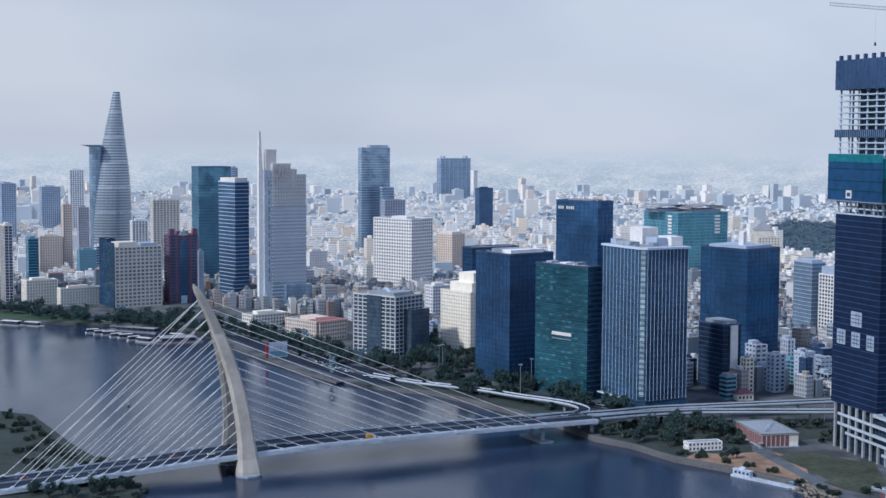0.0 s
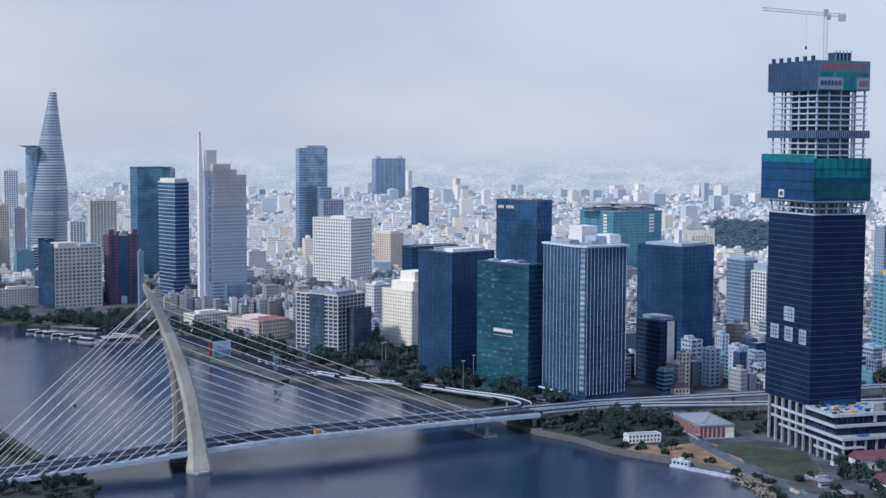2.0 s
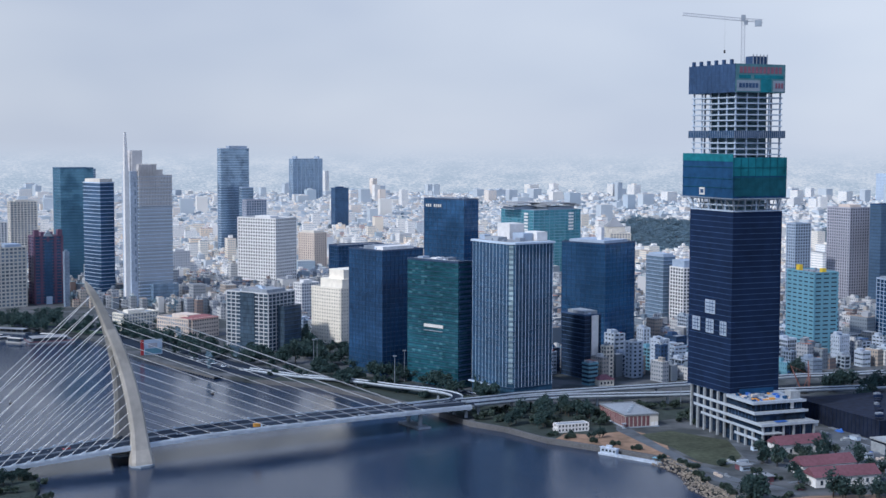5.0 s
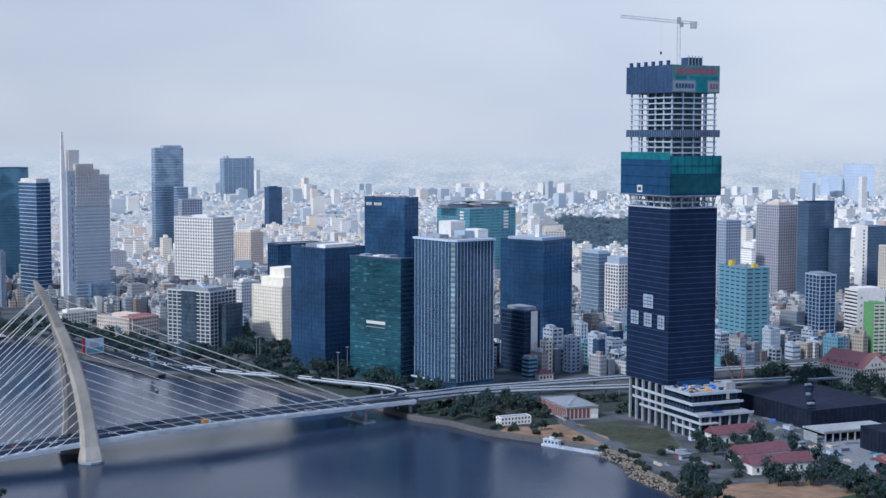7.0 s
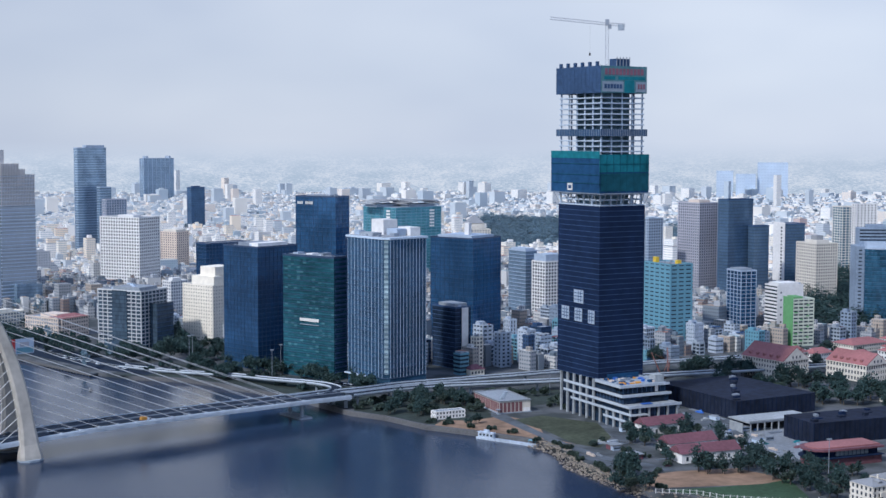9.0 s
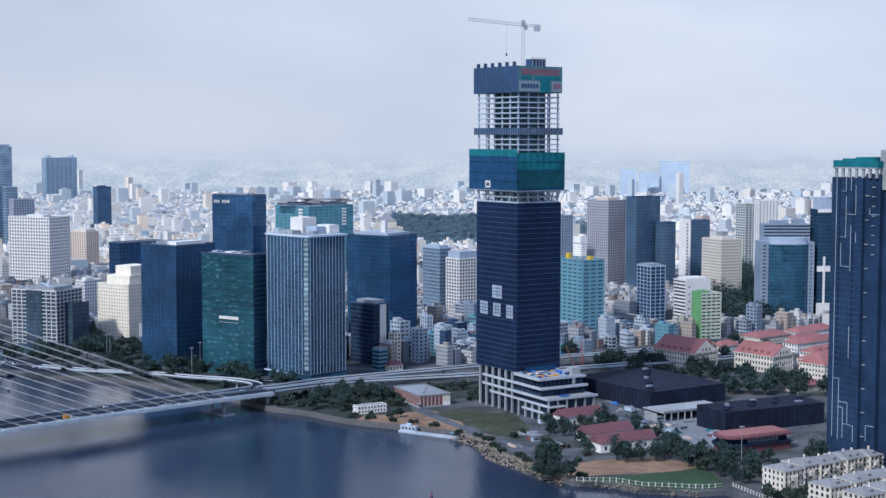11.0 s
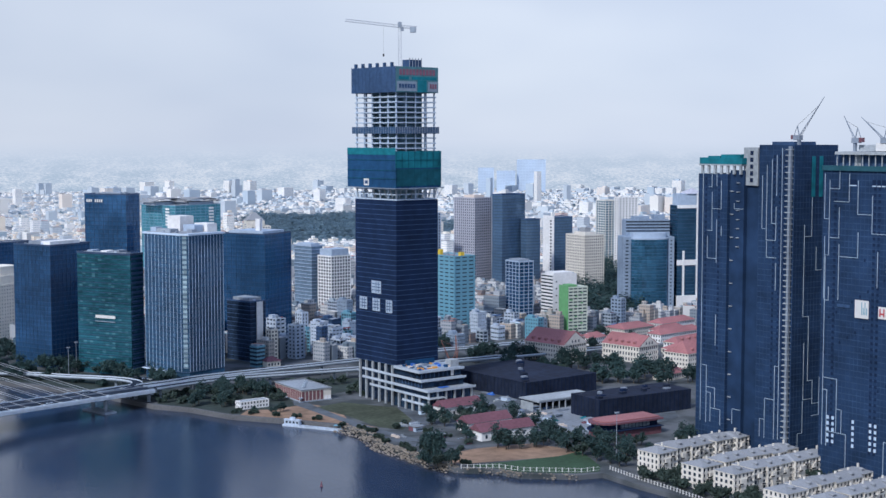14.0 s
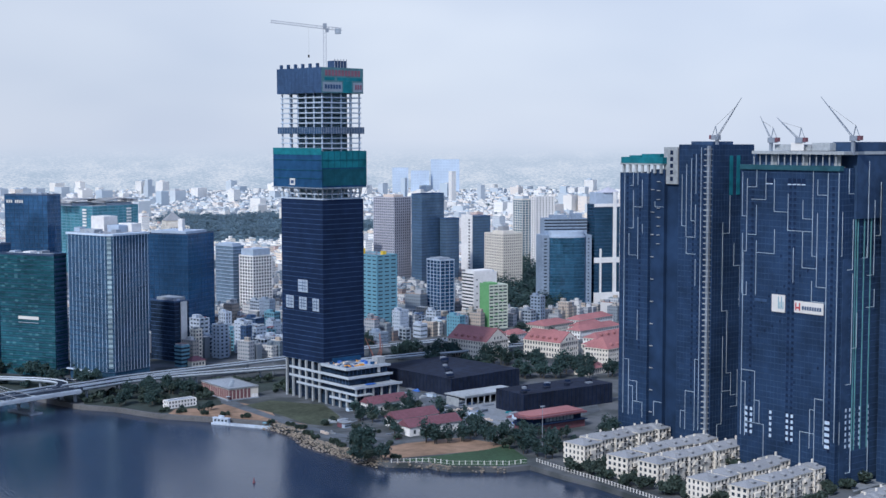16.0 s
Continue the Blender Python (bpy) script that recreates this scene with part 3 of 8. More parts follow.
# ---- landmarks down river ----
def lotus_tower():
    """A tall tapering glass tower of oval storeys with a helicopter deck."""
    ob = thing("tapering_skyscraper", pose(-474.0, 2022.0, 3.0, 0, 0, 13), "tall tapering silver glass skyscraper with a round helicopter deck", "skyscraper")
    H = 259.0

    def oval(z):
        u = z / H
        r = float(np.interp(u, (0, 0.15, 0.3, 0.45, 0.58, 0.71, 0.85, 1.0), (28.0, 29.3, 29.0, 27.0, 23.0, 17.0, 11.0, 4.8)))
        return r, r * 0.9, 9.5 * max(0.0, u - 0.3) ** 1.2 / 0.65

    n, seg = 66, 28
    for k in range(n):
        z0, z1 = k * H / n, (k + 1) * H / n
        for nm, mat, z_a, z_b, grow in (("spandrel", G["silver"], z0, z0 + 1.9, 1.0), ("glazing", G["pale"] if k % 9 == 4 else G["silver_dark"], z0 + 1.9, z1, 0.972)):
            b = Build()
            rings = []
            for z in (z_a, z_b):
                a, c, off = oval(z)
                rings.append([(a * grow * math.cos(2 * math.pi * i / seg) + off, c * grow * math.sin(2 * math.pi * i / seg)) for i in range(seg)])
            b.prism(rings[0], z_a, z_b, rings[1])
            part(nm, b, mat, ob)
    side = Build()
    side.prism([(-20 + 9.5 * math.cos(w), -6 + 9.5 * math.sin(w)) for w in [2 * math.pi * i / 20 for i in range(20)]], 0, 183)
    part("side_shaft", side, G["grey"], ob, "darker round side shaft")
    deck = Build().prism([(-20 + 8 * math.cos(w), -8 + 8 * math.sin(w)) for w in [2 * math.pi * i / 24 for i in range(24)]], 181, 184,
                         [(-27 + 15 * math.cos(w), -13 + 15 * math.sin(w)) for w in [2 * math.pi * i / 24 for i in range(24)]])
    part("helicopter_deck", deck, M["grey_wall"], ob)
    return ob


G["silver_dark"] = glass_wall("dusky_silver_glass", (0.17, 0.23, 0.31), 0.3, metal=0.4, spread=0.1)
G["silver"] = glass_wall("silver_blue_glass", (0.40, 0.45, 0.52), 0.3, metal=0.4, spread=0.06)
lotus_tower()


def stepped_bank_tower():
    ob = thing("stepped_skyscraper", plan(-196.8, 1628.2, 120, 3.0), "pale grey stepped skyscraper with a tall corner blade", "skyscraper")
    R, L = 43.0, 26.0
    steps = ((0, R, 153.0), (0, 31.0, 159.0), (0, 23.0, 165.6), (-6.0, 7.0, 182.0))
    for x0, x1, z in steps:
        part("shaft", Build().box(x0, 0 if z < 170 else 3, 0 if z == 153.0 else 140, x1, L - (1 if z == 153.0 else 2), z), G["pale"] if z == 153.0 else M["crown_hazed"], ob)
    part("lower_glazing", Build().box(1.0, -0.3, 30, R, 0.0, 116), G["silver"], ob, "grey glass lower front")
    part("podium", Build().box(14, -9, 0, R + 3, 0, 26), G["grey"], ob)
    ring = Build().box(-0.3, -0.6, 0, R + 0.3, 0, 0.9).box(-0.35, 0, 0, 0, L, 0.9).mesh("floor_line", M["fin"])
    for k in range(36):
        part("floor_line", ring, None, ob, at=(0, 0, 4 + k * 4.2))
    # beige crown fins climb with the steps
    for k in range(22):
        x = 0.8 + k * 1.95
        z = 165.6 if x < 23 else (159.0 if x < 31 else 153.0)
        part("crown_fin", Build().box(x, -0.9, 117, x + 0.8, 0.1, z + 1.0), M["crown_hazed"], ob, "beige vertical crown fin" if k == 0 else "")
    part("corner_wall", Build().box(-9, 1, 0, -0.5, L - 2, 158), M["dim_white"], ob, "pale stone corner wall")
    for k in range(12):
        part("corner_window", Build().box(-4.0, 0.8, 30 + k * 10, -2.6, 1.0, 36 + k * 10), G["silver_dark"], ob)
    part("blade", Build().prism([(-14.5, 4), (-9.0, 4), (-9.0, 9), (-14.5, 9)], 0, 150).prism([(-14.5, 4), (-9.0, 4), (-9.0, 9), (-14.5, 9)], 150, 203, [(-14.0, 5.0), (-11.6, 5.0), (-11.6, 7), (-14.0, 7)]), M["white_wall"], ob, "tall white corner blade")
    return ob


# beige stone greyed and paled: haze round the crown put into its colour
M["crown_hazed"] = surface("hazed_beige_stone", (0.60, 0.59, 0.60), 0.8, vary=0.12, tint=(1, 1, 1))

stepped_bank_tower()




def curved_office():
    """The bow-fronted glass office with grey side wings and a stepped grey crown."""
    ob = thing("curved_office_tower", plan(686.7, 1247.8, 73.6, 3.0), "bow-fronted blue glass office tower with grey wings and crown", "office building", "city buildings")
    bow = [(0.0, 36.0), (0.0, 4.0)] + [(20.5 - 20.5 * math.cos(a), 4.0 - 9.0 * math.sin(a)) for a in [i * math.pi / 12 for i in range(1, 12)]] + [(41.0, 4.0), (41.0, 36.0)]
    part("core", Build().prism(bow, 0, 83.5), G["deep_teal"], ob)
    c = (20.5, 20)
    wide = [(c[0] + (x - c[0]) * 1.012, c[1] + (y - c[1]) * 1.02) for x, y in bow]
    for k in range(21):
        part("band", Build().prism(wide, 3 + k * 3.85, 3.3 + k * 3.85), M["teal_line"], ob)
    part("crown_band", Build().prism(wide, 83.5, 85.4), M["grey_wall"], ob)
    part("crown_tier", Build().prism([(c[0] + (x - c[0]) * 0.94, c[1] + (y - c[1]) * 0.9) for x, y in bow], 85.4, 90.4), M["grey_wall"], ob)
    part("crown_block", Build().box(-3, 16, 84, 46, 38, 104), M["dusky_wall"], ob, "broad grey top block")
    for k in range(4):
        part("crown_window", Build().box(-3.2, 15.8, 91 + k * 3.4, 46.2, 16.0, 92.6 + k * 3.4), G["window"], ob)
    part("roof_house", Build().box(6, 20, 104, 24, 34, 107.5).box(30, 22, 104, 42, 34, 109), M["dusky_wall"], ob)
    for x0, x1, y0 in ((-8.5, 0.0, 6.0), (41.0, 48.0, 3.0)):
        wing = part("side_wing", Build().box(x0, y0, 0, x1, 34, 86), M["dusky_wall"], ob, "grey side wing")
        for k in range(21):
            part("wing_window", Build().box(x0 + 2.6, y0 - 0.15, 4 + k * 3.85, x1 - 2.6, y0, 5.4 + k * 3.85), G["window"], wing)
    FOOT.append((712, 1262, 34))
    return ob


G["deep_teal"] = glass_wall("deep_teal_glass", (0.05, 0.15, 0.25), metal=0.5, spread=0.5, pane=(2.6, 3.85))

curved_office()


# ---- the pair of wrapped residential towers ----
def luffing_crane(x, y, z, heading, length, rise, label="lattice luffing crane on the roof of a wrapped tower"):
    ob = thing("luffing_crane", pose(x, y, z, 0, 0, heading), label, "crane", "roof cranes")
    part("mast", Build().box(-0.8, -0.8, 0, 0.8, 0.8, 8), M["steel_grey"], ob)
    part("cab", Build().box(-3.5, -1.5, 7.5, 1.5, 1.5, 10.5), M["steel_grey"], ob)
    part("counterweight", Build().box(-5.5, -1.2, 8, -3.0, 1.2, 10.5), M["roof_dullred"], ob)
    jib = Build()
    tip = Vector((length, 0, 9 + rise))
    for dy, dz in ((0.7, 0), (-0.7, 0), (0, 1.2)):
        jib.bar((0, dy, 9 + dz), tip, 0.16)
    for k in range(14):
        p = Vector((0, 0, 9)).lerp(tip, k / 14)
        q = Vector((0, 0, 9)).lerp(tip, (k + 1) / 14)
        w = 0.7 * (1 - k / 14)
        jib.bar(p + Vector((0, w, 0)), q + Vector((0, -w, 0)), 0.08).bar(p + Vector((0, -w, 0)), q + Vector((0, 0, w)), 0.08)
    part("jib", jib, M["steel_grey"], ob)
    part("back_frame", Build().bar((0, 0, 10), (-1.5, 0, 16), 0.3).bar((-1.5, 0, 16), (-4, 0, 10), 0.2), M["steel_grey"], ob)
    part("tie", Build().bar((-1.5, 0, 16), tip * 0.8 + Vector((0, 0, 1.8)), 0.08), M["black"], ob)
    return ob


def led_path(b, rnd, width, height, face, top):
    """One right-angled run of pale tube over a facade; face maps (u, z) to a box."""
    u, z = rnd.uniform(1, width - 1), height * top
    for _ in range(rnd.randint(1, 3)):
        z1 = max(3.0, z - rnd.choice((14, 22, 34, 50)) * rnd.uniform(0.8, 1.2))
        face(b, u - 0.12, z1, u + 0.12, z)
        z = z1
        if z < 5:
            break
        u1 = min(max(u + rnd.choice((-1, 1)) * rnd.uniform(3.5, 9), 0.5), width - 0.5)
        face(b, min(u, u1) - 0.12, z - 0.14, max(u, u1) + 0.12, z + 0.14)
        u = u1


def led_lines(ob, feet, heads, x=-2.0):
    """Pale tubes on the front: a drop at u from z1 down to z0 with a foot, or a head, that reaches to u2."""
    w = 0.13
    for runs, low in ((feet, True), (heads, False)):
        for u, z1, z0, u2 in runs:
            b = Build().box(x, u - w, z0, x + 0.2, u + w, z1)
            if u2 != u:
                z = z0 if low else z1
                b.box(x, min(u, u2) - w, z - w, x + 0.2, max(u, u2) + w, z + w)
            part("led_line", b, M["led_tube"], ob)


def window_column(ob, u, wide, z0, z1, step, mat, x=-1.78):
    b = Build()
    z = z0
    while z < z1:
        b.box(x - 0.06, u, z, x + 0.1, u + wide, z + step * 0.5)
        z += step
    part("window_column", b, mat, ob)


def wrapped_tower(x, y, deg, R, L, top, seed, label, feet=(), heads=(), y0=0.0, side=8):
    ob = thing("wrapped_tower", plan(x, y, deg, 3.0), label, "skyscraper", "wrapped residential towers")
    H = top - 3.0
    part("shaft", Build().box(-1.6, y0, 0, R, L, H), M["black_mesh"], ob, "black shade-cloth wrapping")
    n = int(H / 3.4)
    ring = storey(R + 1.6, L - y0, H / n, 0.5, 2.7, 0.22, 0.12).mesh("storey", M["wrap_grid"])
    for k in range(n):
        part("storey", ring, None, ob, at=(-1.6, y0, k * H / n))
    rnd = random.Random(seed)
    led_lines(ob, feet, heads)
    for i in range(side):
        b = Build()
        led_path(b, rnd, R, H, lambda b, u0, z0, u1, z1: b.box(u0, y0 - 0.4, z0, u1, y0 - 0.2, z1), 0.2 + 0.78 * ((i * 0.618) % 1.0))
        part("led_line", b, M["led_tube"], ob)
    return ob


M["net_dull"] = surface("dull_green_netting", (0.03, 0.085, 0.10), 0.9, vary=0.4, grain=0.2, spec=0.1)
M["wrap_grid"] = surface("dark_blue_facade_grid", (0.034, 0.060, 0.108), 0.8, vary=0.4, grain=0.2, spec=0.12)
T2_FEET = ((64.9, 174.8, 149.4, 61.6), (61.4, 171.3, 128.9, 64.5), (54.5, 177.7, 166.5, 61.4), (64.4, 139.3, 104.0, 64.4), (47.7, 175.1, 159.4, 58.1), (41.6, 171.3, 152.8, 31.7), (31.7, 163.3, 142.5, 14.8), (54.4, 156.1, 138.9, 60.6),
           (54.1, 135.5, 104.0, 54.1), (41.0, 142.7, 128.6, 54.0), (14.6, 178.0, 129.0, 11.4), (21.4, 160.0, 149.6, 14.8), (21.2, 142.1, 122.0, 11.5), (11.3, 153.0, 111.9, 5.0), (11.5, 171.7, 163.2, 5.3), (14.4, 114.8, 103.5, 4.8),
           (4.6, 175.5, 24.0, 4.6), (63.7, 128.0, 20.0, 63.7), (61.0, 111.0, 103.2, 63.8), (27.4, 132.8, 113.0, 27.4), (-2.6, 175.6, 26.0, -2.6))
T2_HEADS = ((53.7, 59.0, 29.0, 63.3), (60.6, 52.0, 20.0, 63.4), (50.0, 42.0, 29.0, 53.4), (46.6, 28.5, 3.0, 60.0), (10.8, 49.0, 12.0, 4.8), (14.0, 42.4, 20.0, 11.0), (20.6, 28.8, 8.0, 11.0))
t2 = wrapped_tower(427.0, 490.7, 102, 40.2, 66.2, 181.2, 5, "dark residential tower under construction with pale light lines", T2_FEET, T2_HEADS, -3.0, 10)
for u in (26.2, 29.4, 56.5, 0.2):
    window_column(t2, u, 1.7, 20, 168, 3.4, M["net_dark"])
part("crown_frame", Build().box(3, 3, 178.2, 36, 60, 178.8), M["raw_concrete"], t2)
part("crown_deck", Build().box(-1.5, -5.0, 185.6, 38, 58.8, 187.3), M["raw_concrete"], t2)
for k in range(14):
    part("crown_column", Build().box(0, 1 + k * 4.4, 178.2, 0.5, 1.5 + k * 4.4, 186.2), M["raw_concrete"], t2)
    part("crown_wall", Build().box(3.4, 0.6 + k * 4.4, 178.8, 3.8, 4.9 + k * 4.4, 186.2), M["raw_concrete"] if k % 5 == 0 else M["net_sheet"], t2)
part("crown_block", Build().box(6, 10, 187.6, 34, 22, 192.0).box(8, 24, 187.6, 34, 50, 191.0), M["raw_concrete"], t2)
part("crown_block", Build().box(5, 27, 187.6, 5.4, 36, 192), M["sign_white"], t2, "white frame on the roof")
part("rear_shaft", Build().box(11.5, -4.6, 150, 40, 12, 192.5), M["wrap_grid"], t2, "wrapped lift core head")
part("side_screen", Build().box(2, -3.6, 2, 39.5, -3.1, 128), M["wrap_grid"], t2, "dark blue scaffold net")
for u, z in ((12.0, 160), (14.2, 168), (20.0, 164), (26.2, 172)):
    part("scaffold_tube", Build().box(u, -3.9, 20, u + 0.8, -3.6, z), M["green_tube"], t2)
for k in range(40):
    part("scaffold_ledger", Build().box(8, -3.7, 5 + k * 3.6, 39.5, -3.6, 5.3 + k * 3.6), M["seam"], t2)
for u0, z0, u1, z1 in ((4.0, 178, 8.5, 164), (8.5, 150, 4.0, 122), (9.0, 120, 4.5, 58), (13.5, 98, 9.0, 78), (22.0, 182, 17.0, 128), (28.0, 160, 22.5, 118), (29.0, 110, 22.0, 100), (33.5, 170, 29.5, 140), (10.0, 30, 6.0, 8), (26.0, 24, 20.0, 6)):
    part("led_line", Build().box(u0, -4.95, z1, u0 + 0.32, -4.7, z0).box(min(u0, u1), -4.95, z1, max(u0, u1) + 0.32, -4.7, z1 + 0.32), M["led_tube"], t2)
part("net_edge", Build().box(-2.6, -3.4, 176.6, 1.0, 66.6, 179.4), M["net_dull"], t2, "dull green safety net edge")
for u, z, w, h in ((32.4, 95.4, 9.4, 10.0),):
    sg = part("site_sign", Build().box(-2.35, u, z, -2.05, u + w, z + h), M["sign_white"], t2, "white square sign with a green mark")
    for k in range(4):
        part("sign_bar", Build().box(-2.45, u + 1 + k * 1.1, z + 2, -2.35, u + 1.5 + k * 1.1, z + 6 + (k % 2) * 3), M["teal_wall"], sg)
sg = part("site_banner", Build().box(-2.35, 5.8, 96.4, -2.05, 25.8, 103.0), M["sign_white"], t2, "white banner with a red mark and bars")
part("banner_mark", Build().box(-2.45, 21.6, 97.6, -2.35, 22.4, 102.0).box(-2.45, 24.2, 97.6, -2.35, 25.0, 102.0).box(-2.45, 22.4, 98.6, -2.35, 24.2, 99.6), M["red"], sg)
for k in range(8):
    part("banner_bar", Build().box(-2.45, 7.2 + k * 1.7, 98.2, -2.35, 8.4 + k * 1.7, 100.4), M["net_sheet"], sg)
part("site_notice", Build().box(-2.2, 45.5, 100.2, -2.05, 54.5, 102.0), M["net_sheet"], t2, "small grey notice of faint bars")
for u in (0.6, 2.2, 25.6, 29.0, 41.0, 55.2, 58.8):
    for k in range(5):
        part("lit_window", Build().box(-2.0, u, 22 + k * 3.4, -1.7, u + 1.5, 23.9 + k * 3.4), M["fin"], t2, "pale unglazed window" if k == 0 else "")

for u in (6.5, 10.2, 14.3, 19.0, 26.8):
    for k in range(7):
        part("lit_window", Build().box(u, -3.75, 22 + k * 3.4, u + 1.2, -3.4, 23.9 + k * 3.4), M["fin"], t2)

for k in range(26):
    zz, u = 12 + 3.4 * ((k * 11) % 23), 2.7 * ((k * 13) % 24) + 0.6
    part("dark_opening", Build().box(-1.9, u, zz + 40, -1.55, u + 1.0, zz + 41.6), M["net_dark"], t2)
for u in (20.2, 23.4, 26.6, 29.8, 42.9, 45.6):
    part("top_opening", Build().box(-1.9, u, 168.9, -1.6, u + 2.3, 172.0), M["net_dark"], t2)
    part("opening_sill", Build().box(-2.0, u, 168.3, -1.6, u + 2.3, 168.9), M["fin"], t2)
T1_FEET = ((24.6, 172.4, 140.6, 22.0), (21.0, 178.8, 133.9, 13.5), (17.0, 182.3, 144.0, 14.0), (9.2, 189.0, 14.5, 9.2), (20.6, 133.0, 123.5, 13.1), (13.1, 120.5, 104.0, 13.1), (13.3, 184.7, 160.7, 13.3), (13.5, 154.0, 134.0, 13.5))
T1_HEADS = ((12.4, 58.6, 14.0, 9.2), (20.0, 38.0, 13.5, 12.7), (23.8, 25.0, 14.0, 20.2))
t1 = wrapped_tower(415.2, 585.4, 102, 35.8, 27.6, 193.7, 8, "tall dark residential tower under construction with a hoist mast", T1_FEET, T1_HEADS, 0.0, 9)
for u in (14.6, 10.2, 6.4):
    window_column(t1, u, 1.5, 30, 186, 3.4, M["net_dark"])
for u in (13.0, 19.5):
    part("green_strip", Build().box(u, -0.5, 160, u + 3.0, -0.25, 184), M["net_green"], t1, "green safety net strip")
part("hoist_mast", Build().box(-4.2, 1.0, 0, -2.4, 2.6, 190), M["steel_grey"], t1)
for k in range(56):
    part("hoist_tie", Build().box(-4.6, 0.6, 3 + k * 3.36, -1.6, 4.6, 3.5 + k * 3.36), M["raw_concrete"], t1)
part("crown_block", Build().box(3, 5, 190.7, 22, 22, 192.6), M["net_sheet"], t1)
part("low_wing", Build().box(0.5, 27.6, 0, 30, 40, 176), M["black_mesh"], t1)
for k in range(5):
    part("core_opening", Build().box(-1.15, 33.2, 168 + k * 4.1, -0.95, 35.6, 170.6 + k * 4.1), M["net_dark"], t1)
part("core_head", Build().box(-1.0, 29.2, 166, 12, 41, 189), M["raw_concrete"], t1, "bare grey concrete core head")
T1A_FEET = ((24.4, 174.7, 164.5, 27.2), (24.1, 161.5, 137.3, 28.1), (20.3, 174.7, 165.0, 20.3), (16.4, 168.3, 151.0, 23.7), (27.8, 133.8, 120.0, 19.9), (20.0, 144.4, 117.5, 20.0), (16.0, 140.4, 134.4, 16.0), (32.0, 174.5, 16.5, 32.0), (19.7, 85.0, 65.7, 19.7))
T1A_HEADS = ((27.0, 52.3, 16.0, 31.0), (19.6, 38.8, 26.5, 26.6), (23.3, 35.4, 17.0, 27.3), (14.8, 25.8, 16.0, 23.1))
t1a = wrapped_tower(404.0, 623.0, 102, 30.0, 36.2, 175.6, 11, "lower dark residential wing wrapped in black cloth", T1A_FEET, T1A_HEADS, 11.5, 4)
part("recessed_wing", Build().box(0.8, 0, 0, 30, 11.5, 175), M["black_mesh"], t1a)
led_lines(t1a, ((7.8, 155.0, 151.5, 0.6),), ((7.1, 27.4, 18.0, 0.6),), 0.6)
for k in range(11):
    part("landing_edge", Build().box(-0.1, 8.4, 20 + k * 14.2, 0.8, 10.6, 20.5 + k * 14.2), M["raw_concrete"], t1a)
for k in range(8):
    part("landing_edge", Build().box(-0.1, 3.4, 128 + k * 5.6, 0.8, 5.6, 128.4 + k * 5.6), M["raw_concrete"], t1a)
for u in (17.6, 28.8):
    window_column(t1a, u, 1.6, 60, 170, 3.4, M["net_dark"])
for k in range(7):
    part("edge_column", Build().box(-1.0, 1 + k * 5.4, 172.6, 0.2, 2.6 + k * 5.4, 178), M["raw_concrete"], t1a)
part("edge_beam", Build().box(-1.6, 0, 177.8, 28, 36.4, 178.8), M["raw_concrete"], t1a)
part("roof_net", Build().box(-1.8, -0.6, 178.8, 28, 35.6, 182.6).box(1, 4, 182.6, 20, 20, 184.6).box(2, 22, 182.6, 18, 32, 183.6), M["net_green"], t1a, "green safety net on the roof edge")
t3 = wrapped_tower(470.0, 452.0, 102, 40.0, 40.0, 172.0, 17, "dark residential tower at the end of the wrapped group")
luffing_crane(420.0, 590.0, 189.0, -78, 18.4, 23.6)
luffing_crane(422.3, 541.8, 187.5, 102, 8.3, 13.7)
luffing_crane(426.4, 522.5, 187.5, 102, 16.0, 13.0)
luffing_crane(434.0, 486.6, 188.5, 102, 22.2, 23.3)

# ---- the unfinished tower ----
M["slab_edge"] = surface("fresh_slab_concrete", (0.46, 0.50, 0.54), 0.85, vary=0.2, grain=0.5)
M["net_teal"] = surface("dark_teal_netting", (0.014, 0.085, 0.105), 0.85, vary=0.4, grain=0.2, spec=0.12)
M["print_net"] = surface("pale_green_printed_net", (0.10, 0.20, 0.21), 0.85, vary=0.3, grain=0.3, spec=0.12)
M["print_pale"] = surface("pale_printed_banner", (0.26, 0.29, 0.32), 0.85, vary=0.2, grain=0.4)
M["print_red"] = surface("faded_red_print", (0.24, 0.10, 0.13), 0.85, vary=0.3, grain=0.4)
M["core_net"] = surface("green_stained_concrete", (0.17, 0.26, 0.29), 0.85, vary=0.5, grain=0.3)


